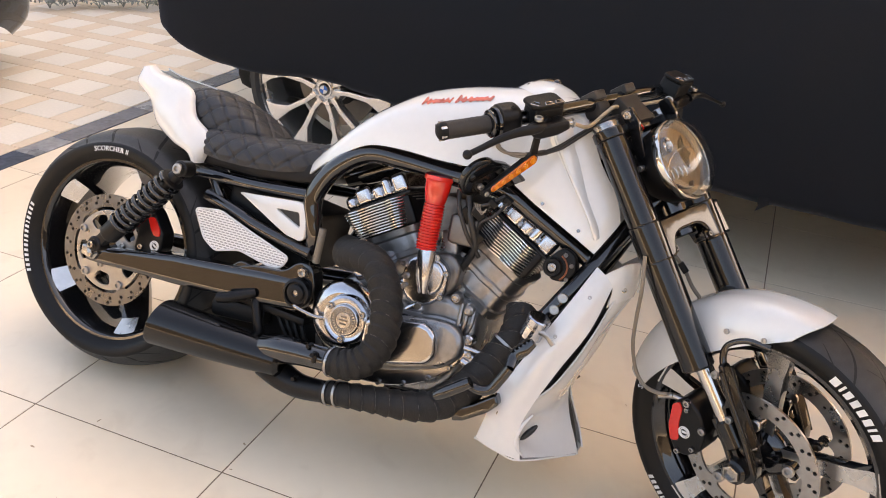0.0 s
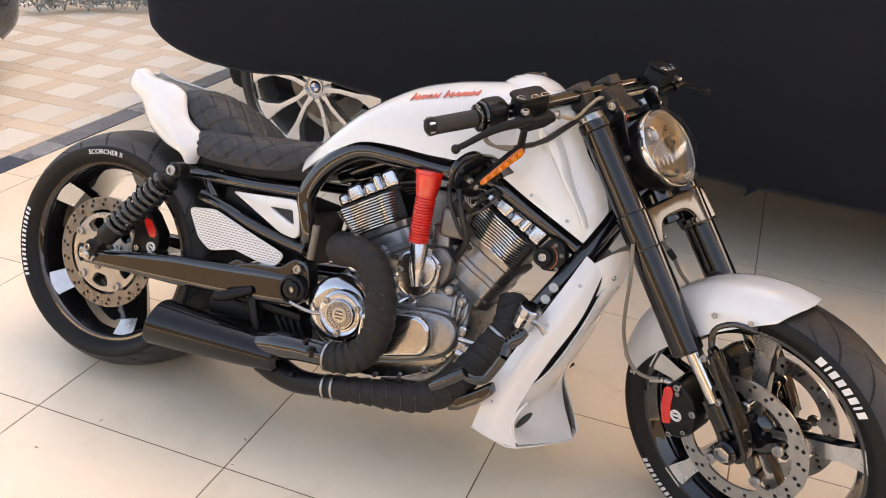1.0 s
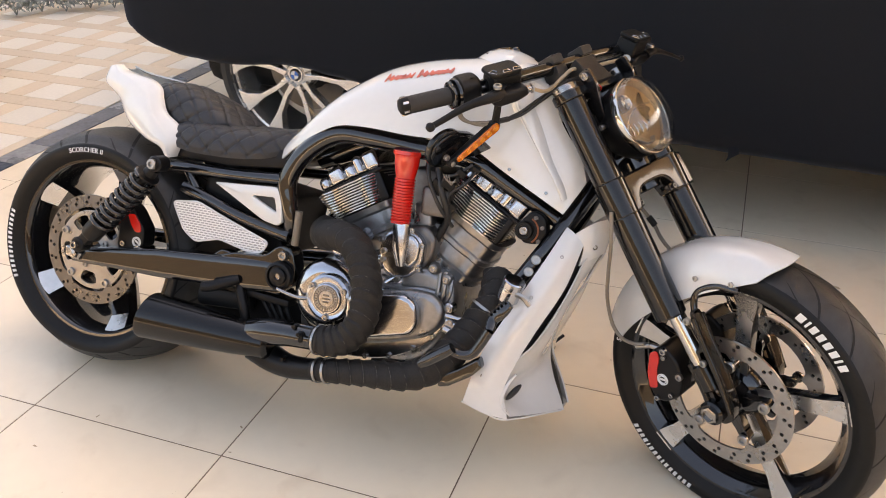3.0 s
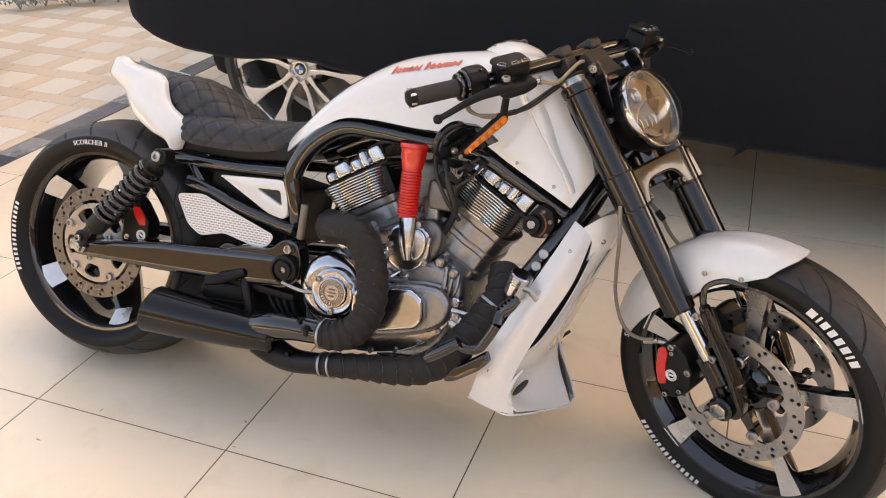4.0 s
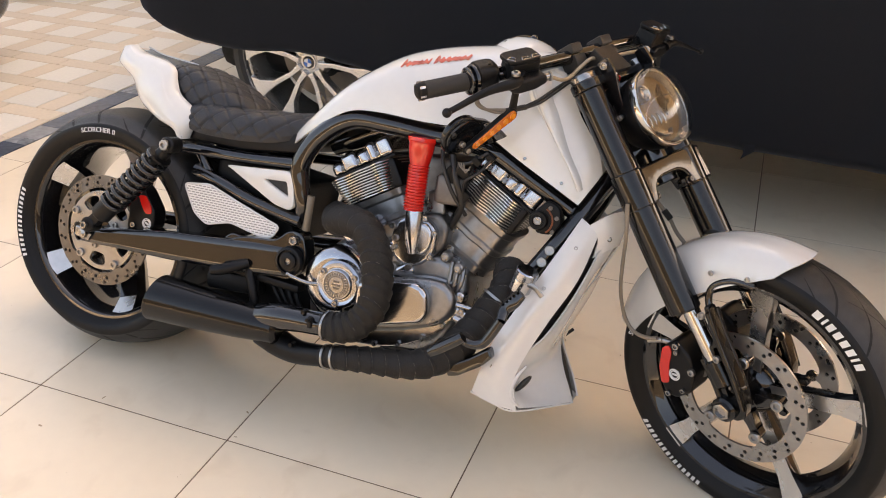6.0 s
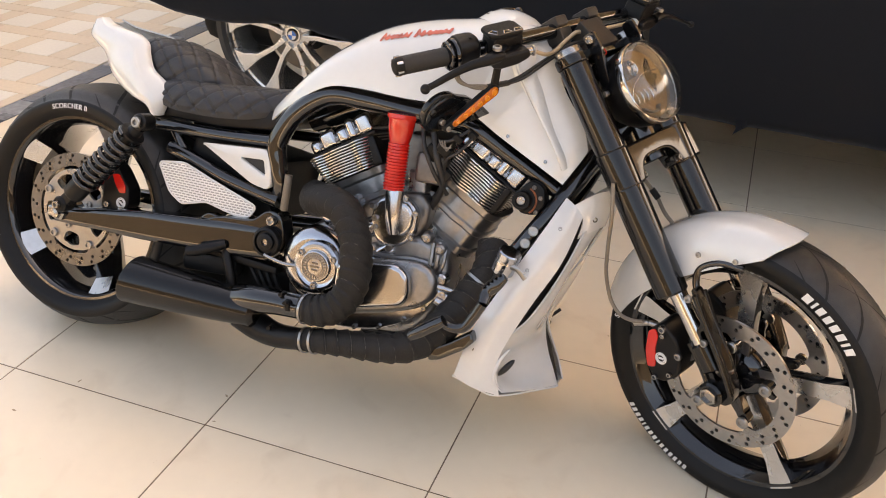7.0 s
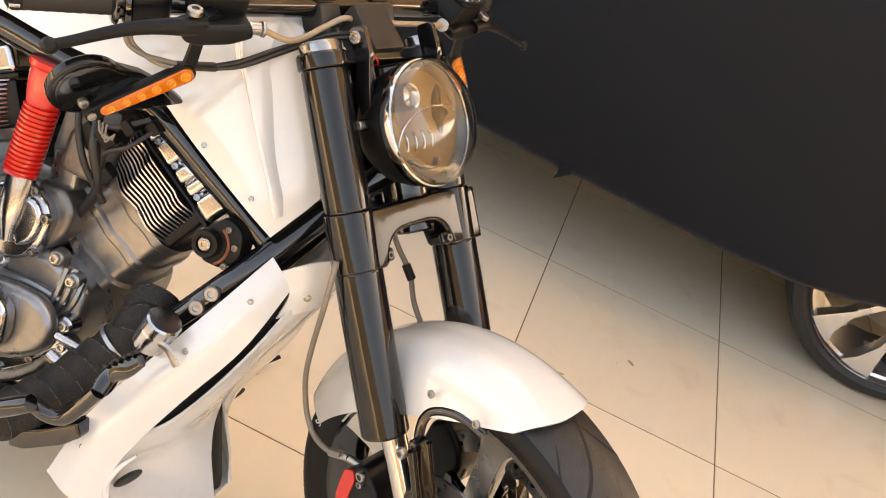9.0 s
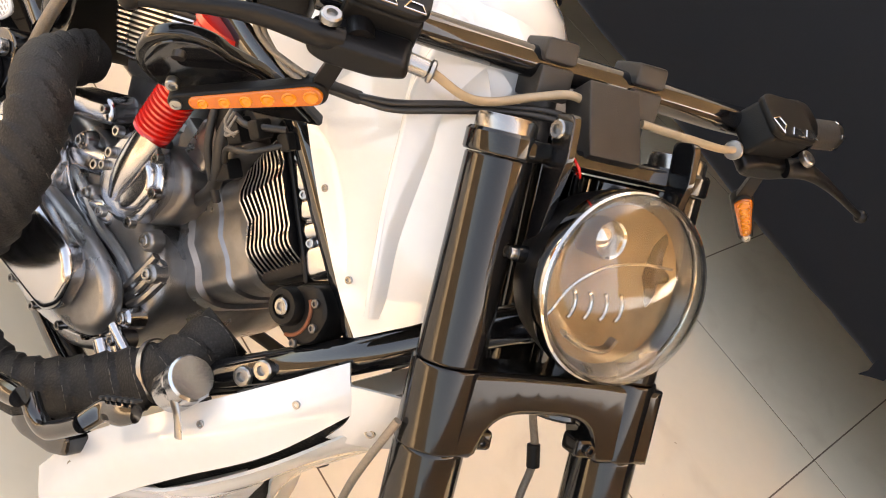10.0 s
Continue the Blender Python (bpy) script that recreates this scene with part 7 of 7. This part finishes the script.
def chin():
    """The white radiator shroud that ends in a scooped spoiler."""
    for s in (-1, 1):
        bm = bmesh.new()
        # flat flank that runs down along the frame tube
        rows = [
            [(1.275, s * 0.120, 0.602), (1.295, s * 0.124, 0.590), (1.315, s * 0.118, 0.570)],
            [(1.232, s * 0.165, 0.500), (1.262, s * 0.172, 0.488), (1.292, s * 0.150, 0.470)],
            [(1.185, s * 0.192, 0.400), (1.218, s * 0.200, 0.390), (1.250, s * 0.178, 0.375)],
            [(1.142, s * 0.202, 0.305), (1.18, s * 0.210, 0.298), (1.214, s * 0.190, 0.288)],
            [(1.125, s * 0.204, 0.240), (1.165, s * 0.213, 0.235), (1.200, s * 0.196, 0.230)],
            [(1.112, s * 0.200, 0.186), (1.158, s * 0.208, 0.172), (1.214, s * 0.186, 0.160)]]
        if s > 0:
            rows = [r[::-1] for r in rows]
        sheet(bm, rows, 7, 0.004)
        ch = part("radiator_shroud", bm, M_WHITE, bike, "pearl white radiator shroud and chin scoop")
        bm = bmesh.new()
        rows = [
            [(1.295, s * 0.124, 0.592), (1.330, s * 0.110, 0.620), (1.352, s * 0.075, 0.628), (1.352, s * 0.03, 0.620)],
            [(1.315, s * 0.118, 0.565), (1.340, s * 0.105, 0.585), (1.358, s * 0.070, 0.590), (1.358, s * 0.03, 0.585)],
            [(1.310, s * 0.112, 0.520), (1.335, s * 0.10, 0.540), (1.352, s * 0.066, 0.55), (1.352, s * 0.03, 0.548)]]
        if s > 0:
            rows = [r[::-1] for r in rows]
        sheet(bm, rows, 6, 0.004)
        part("shroud_top", bm, M_WHITE, ch)
        bm = bmesh.new()
        # blade in front of the slot, then the funnel below it
        def mirrored(rows):
            rows = [[(x, -y * s if s > 0 else y, z) for x, y, z in r] for r in rows]
            return [r[::-1] for r in rows] if s > 0 else rows
        rows = mirrored([
            [(1.322, -0.112, 0.540), (1.334, -0.097, 0.543), (1.345, -0.075, 0.545)],
            [(1.300, -0.138, 0.463), (1.309, -0.104, 0.465), (1.308, -0.070, 0.463)],
            [(1.272, -0.154, 0.391), (1.288, -0.112, 0.395), (1.275, -0.052, 0.392)],
            [(1.243, -0.172, 0.334), (1.266, -0.115, 0.337), (1.258, -0.028, 0.338)],
            [(1.212, -0.190, 0.297), (1.250, -0.112, 0.302), (1.253, -0.008, 0.305)],
            [(1.202, -0.193, 0.272), (1.236, -0.112, 0.272), (1.260, -0.022, 0.270)],
            [(1.194, -0.192, 0.240), (1.214, -0.118, 0.236), (1.277, -0.032, 0.230)],
            [(1.196, -0.190, 0.203), (1.216, -0.125, 0.196), (1.294, -0.033, 0.196)],
            [(1.218, -0.186, 0.166), (1.256, -0.125, 0.160), (1.311, -0.028, 0.155)]])
        sheet(bm, rows, 6, 0.004)
        part("scoop_blade", bm, M_WHITE, ch, sharp=60)
        # no hole is cut: a black ellipsoid stands for the shade inside it
        bm = bmesh.new()
        bmesh.ops.create_uvsphere(bm, u_segments=20, v_segments=12, radius=1.0, matrix=Matrix.Translation((1.220, s * 0.183, 0.224)) @ pose(0, 0, 0, 0, 35, 0) @ Matrix.Diagonal((0.007, 0.012, 0.026, 1)))
        rim = bmesh.new()
        tube(rim, [(1.222, s * 0.190, 0.268, 0.002), (1.206, s * 0.196, 0.240, 0.0045), (1.198, s * 0.197, 0.207, 0.005), (1.205, s * 0.193, 0.184, 0.004), (1.216, s * 0.188, 0.172, 0.002)], 0.0045, 12, 6)
        part("scoop_rim", rim, M_WHITE, ch)
        part("scoop_opening", bm, M_MESH, ch, "black shape for the shade in the scoop opening")
        bm = bmesh.new()
        rows = mirrored([[(1.290, -0.120, 0.53), (1.325, -0.090, 0.54)], [(1.262, -0.144, 0.44), (1.290, -0.116, 0.445)], [(1.228, -0.166, 0.365), (1.258, -0.135, 0.37)], [(1.205, -0.180, 0.308), (1.232, -0.160, 0.312)]])
        sheet(bm, rows, 5, 0.002)
        part("slot_mesh", bm, M_MESH, ch, "black mesh behind the slot")
        for x, y, z in ((1.262, 0.132, 0.572), (1.232, 0.160, 0.505), (1.205, 0.182, 0.448)):
            bm = bmesh.new()
            box(bm, (0.004, 0.003, 0.038), Matrix.Translation((x, s * y, z)) @ pose(0, 0, 0, s * 14, 23, 0), 0.001, 1)
            part("vent_slit", bm, M_MESH, ch)
        bm = bmesh.new()
        for x, y, z in ((1.231, 0.186, 0.447), (1.188, 0.199, 0.354), (1.278, 0.148, 0.54)):
            bolt(bm, (x, s * (y + 0.004), z), (0.25, s, 0.1), 0.0045, 0.003)
        bolt(bm, (1.155, s * 0.209, 0.255), (0.1, s, 0), 0.0085, 0.005)
        bolt(bm, (1.335, s * 0.098, 0.566), (0.5, s, 0), 0.0065, 0.012)
        part("shroud_screw", bm, M_BOLT, ch)
    bm = bmesh.new()
    rows = [[(1.325, y * 0.085, 0.55), (1.285, y * 0.082, 0.46), (1.250, y * 0.062, 0.38), (1.238, y * 0.03, 0.32), (1.262 + 0.014 * (1 - y * y), y * 0.036, 0.24), (1.296 + 0.010 * (1 - y * y), y * 0.032, 0.160)] for y in (-1, 0, 1)]
    sheet(bm, rows, 5, 0.003)
    part("front_grille", bm, M_MESH, bike, "black mesh in the mouth of the shroud")
    bm = bmesh.new()
    box(bm, (0.035, 0.20, 0.34), pose(1.258, 0, 0.42, 0, 24, 0), 0.006)
    part("radiator", bm, M_MESH, bike, "black radiator core")
    bm = bmesh.new()
    rows = [[(1.105, y, 0.18), (1.16, y, 0.166), (1.215, y * 0.97, 0.160), (1.31, y * 0.22, 0.160)] for y in (-0.19, -0.1, 0, 0.1, 0.19)]
    sheet(bm, rows, 5, 0.004)
    part("chin_floor", bm, M_WHITE, bike, "white underside of the chin scoop")


def small_parts():
    # foot control on the near side
    bm = bmesh.new()
    tube(bm, [(0.49, -0.165, 0.345), (0.50, -0.175, 0.32), (0.515, -0.178, 0.28), (0.525, -0.175, 0.24)], 0.012, 10, 5)
    tube(bm, [(0.415, -0.215, 0.322, 0.012), (0.44, -0.21, 0.328, 0.014), (0.475, -0.195, 0.342, 0.013), (0.495, -0.18, 0.35, 0.012)], 0.013, 12, 5)
    part("rear_foot_peg", bm, M_SATIN, bike, "folded black foot peg")
    bm = bmesh.new()
    box(bm, (0.16, 0.04, 0.05), pose(0.44, -0.14, 0.285, 0, -4, 0), 0.015)
    box(bm, (0.20, 0.05, 0.02), pose(0.53, -0.14, 0.315, 0, 4, 0), 0.006)
    for k in range(4):
        tube(bm, [(0.52 + 0.03 * k, -0.13, 0.34), (0.56 + 0.02 * k, -0.15, 0.29), (0.60 + 0.015 * k, -0.14, 0.24), (0.66, -0.12, 0.21)], 0.006, 8, 5)
    part("rear_linkage", bm, M_PLASTIC, bike, "black hoses and linkage under the swing arm")
    # plate added to keep the gap behind the linkage dark
    bm = bmesh.new()
    plate(bm, round_outline([(0.335, 0.245), (0.345, 0.315), (0.44, 0.335), (0.60, 0.335), (0.66, 0.262), (0.63, 0.215), (0.42, 0.222)], 0.02, 4), -0.112, -0.085, bevel=0.006)
    part("lower_frame_cover", bm, M_PLASTIC, bike, "added black plate that darkens the gap between the swing arm and the muffler")
    bm = bmesh.new()
    # forward control and peg
    tube(bm, [(1.027, -0.285, 0.275, 0.01), (1.045, -0.285, 0.289, 0.013), (1.079, -0.285, 0.314, 0.0135), (1.096, -0.285, 0.327, 0.012)], 0.012, 14, 5)
    tube(bm, [(1.088, -0.265, 0.314), (1.113, -0.265, 0.31), (1.136, -0.265, 0.318), (1.151, -0.265, 0.342), (1.167, -0.265, 0.375)], 0.011, 14, 5)
    tube(bm, [(1.167, -0.265, 0.375, 0.011), (1.168, -0.25, 0.397, 0.013), (1.186, -0.25, 0.417, 0.014), (1.201, -0.25, 0.437, 0.01)], 0.013, 14, 5, squash=0.7)
    plate(bm, round_outline([(1.051, 0.237), (1.098, 0.265), (1.143, 0.3), (1.154, 0.28), (1.133, 0.256), (1.082, 0.221), (1.058, 0.214)], 0.006, 3), -0.235, -0.195, bevel=0.005)
    control = part("foot_control", bm, M_GLOSS, bike, "black forward foot control")
    a, b = Vector((1.168, -0.25, 0.397)), Vector((1.201, -0.25, 0.437))
    for i in range(6):
        bm = bmesh.new()
        box(bm, (0.006, 0.012, 0.004), Matrix.Translation(a.lerp(b, i / 5) + Vector((-0.008, -0.003, 0.012))) @ pose(0, 0, 0, 0, -38, 0), 0.001, 1)
        part("pedal_grip", bm, M_RUBBER, control, "knurled pedal face")
    # brake hoses at the front
    bm = bmesh.new()
    tube(bm, [tuple(FORK @ Vector(p)) for p in ((0.10, -0.15, 0.80), (0.072, -0.165, 0.74), (0.02, -0.156, 0.685), (-0.028, -0.144, 0.632), (-0.060, -0.132, 0.575), (-0.052, -0.135, 0.538), (-0.024, -0.138, 0.518), (-0.005, -0.13, 0.508))], 0.0042, 10, 8)
    hs = part("brake_hose", bm, M_HOSE, bike, "grey braided brake hose")
    bm = bmesh.new()
    cyl(bm, FORK @ Vector((-0.03, -0.128, 0.509)), FORK @ Vector((0.0, -0.12, 0.50)), 0.0065, 0.0065, 12)
    cyl(bm, FORK @ Vector((0.0, -0.12, 0.50)), FORK @ Vector((0.016, -0.112, 0.485)), 0.006, 0.007, 10)
    part("hose_end", bm, M_BOLT, hs)
    bm = bmesh.new()
    tube(bm, [tuple(FORK @ Vector(p)) for p in ((0.02, 0.04, 0.84), (0.012, 0.046, 0.79), (0.014, 0.060, 0.735), (0.03, 0.042, 0.69), (0.05, 0.035, 0.64), (0.055, 0.05, 0.56))], 0.0045, 10, 8)
    h2 = part("brake_hose", bm, M_HOSE, bike, "grey braided brake hose")
    bm = bmesh.new()
    tube(bm, [tuple(FORK @ Vector(p)) for p in ((0.0135, 0.056, 0.75), (0.016, 0.060, 0.725))], 0.0075, 10, 3)
    part("hose_joint", bm, M_PLASTIC, h2)
    # cables from the throttle: a loop, a flat sleeve, then two lines to the steering head
    for k in range(2):
        bm = bmesh.new()
        e = 0.006 * k
        tube(bm, [(0.006, -0.318 + e, 1.140), (-0.006, -0.316 + e, 1.118), (-0.004, -0.302 + e, 1.102 - e * 0.6), (0.006, -0.285, 1.092 - e), (0.014, -0.268, 1.084 - e)], 0.0032, 10, 8)
        part("control_cable", bm, M_HOSE, bike, "pale sheathed control cable", FORK)
        bm = bmesh.new()
        tube(bm, [(0.022, -0.220, 1.0765 - e * 0.5), (0.040, -0.19, 1.0775 - e), (0.052, -0.14, 1.0875 - e), (0.0665, -0.09, 1.096 - e * 0.8), (0.083, -0.045, 1.099 - e), (0.080, 0.01, 1.088)], 0.0034, 10, 8)
        part("control_cable", bm, M_CABLE, bike, "black control cable", FORK)
    bm = bmesh.new()
    a, b = Vector((0.010, -0.272, 1.083)), Vector((0.022, -0.216, 1.075))
    box(bm, ((b - a).length, 0.008, 0.013), axes_at((a + b) / 2, b - a, (-0.6, 0, 0.8)), 0.003)
    part("cable_sleeve", bm, M_CABLE, bike, "flat black sleeve round the cables", FORK)
    bm = bmesh.new()
    tube(bm, [(0.085, -0.182, 1.109), (0.081, -0.172, 1.106), (0.076, -0.14, 1.095), (0.074, -0.11, 1.097), (0.077, -0.07, 1.110), (0.089, -0.038, 1.118), (0.082, 0.0, 1.105)], 0.0042, 12, 8)
    part("clear_hose", bm, M_PALEHOSE, bike, "pale sheathed hydraulic hose", FORK)
    bm = bmesh.new()
    tube(bm, [(0.062, 0.186, 1.108), (0.082, 0.15, 1.104), (0.092, 0.10, 1.105), (0.092, 0.04, 1.108)], 0.0042, 12, 8)
    part("clear_hose", bm, M_PALEHOSE, bike, "pale sheathed hydraulic hose", FORK)
    bm = bmesh.new()
    tube(bm, [(0.625, -0.15, 0.455), (0.63, -0.155, 0.50), (0.632, -0.155, 0.54)], 0.009, 12, 4)
    part("pipe_boot", bm, M_HOSE, bike, "tan sleeve beside the rear cylinder")
    # side stand on the far side
    bm = bmesh.new()
    inv = BIKE.inverted()
    foot, top = inv @ Vector((0.665, 0.742, 0.012)), Vector((0.86, 0.13, 0.22))
    tube(bm, [tuple(top), tuple(top.lerp(foot, 0.5)), tuple(foot)], 0.011, 12, 4)
    cyl(bm, inv @ Vector((0.65, 0.725, 0.0)), inv @ Vector((0.65, 0.725, 0.012)), 0.018, 0.016, 14)
    cyl(bm, inv @ Vector((0.66, 0.737, 0.012)), inv @ Vector((0.69, 0.772, 0.03)), 0.005, 0.005, 10)
    part("side_stand", bm, M_SATIN, bike, "black side stand on the floor")


frame_tubes()
swing_arm()
shock()
cylinder_bank(-30, "rear_cylinder")
cylinder_bank(30, "front_cylinder")
engine()
exhaust()
tank()
side_cover()
seat()
tail()
side_panels()
chin()
small_parts()
NARROW, BOLD = 0.0070, 0.0125
tyre_marks(fw, [0.016, 0.005] + [BOLD] * 4 + [0.005, BOLD], 0.2845, 15.5, 0.0175, -0.0678, 0.0065)
tyre_marks(fw, [0.008] * 6 + [0.005] + [0.008] * 3 + [0.004] + [0.008] * 4, 0.285, 202, 0.013, -0.0678, 0.0055)
tyre_text(fw, "SCORCHER", 0.283, 128, 0.018, -0.0678)
tyre_marks(rw, [NARROW] * 6 + [0.005] + [NARROW] * 3 + [0.004] + [NARROW] * 4, 0.270, 185, 0.0130, -0.1383, 0.0067)
tyre_text(rw, "SCORCHER II", 0.270, 95, 0.018, -0.1383)

# ---------------------------------------------------------------- floors, last
floor_tiles()
patio()
floor_marks()
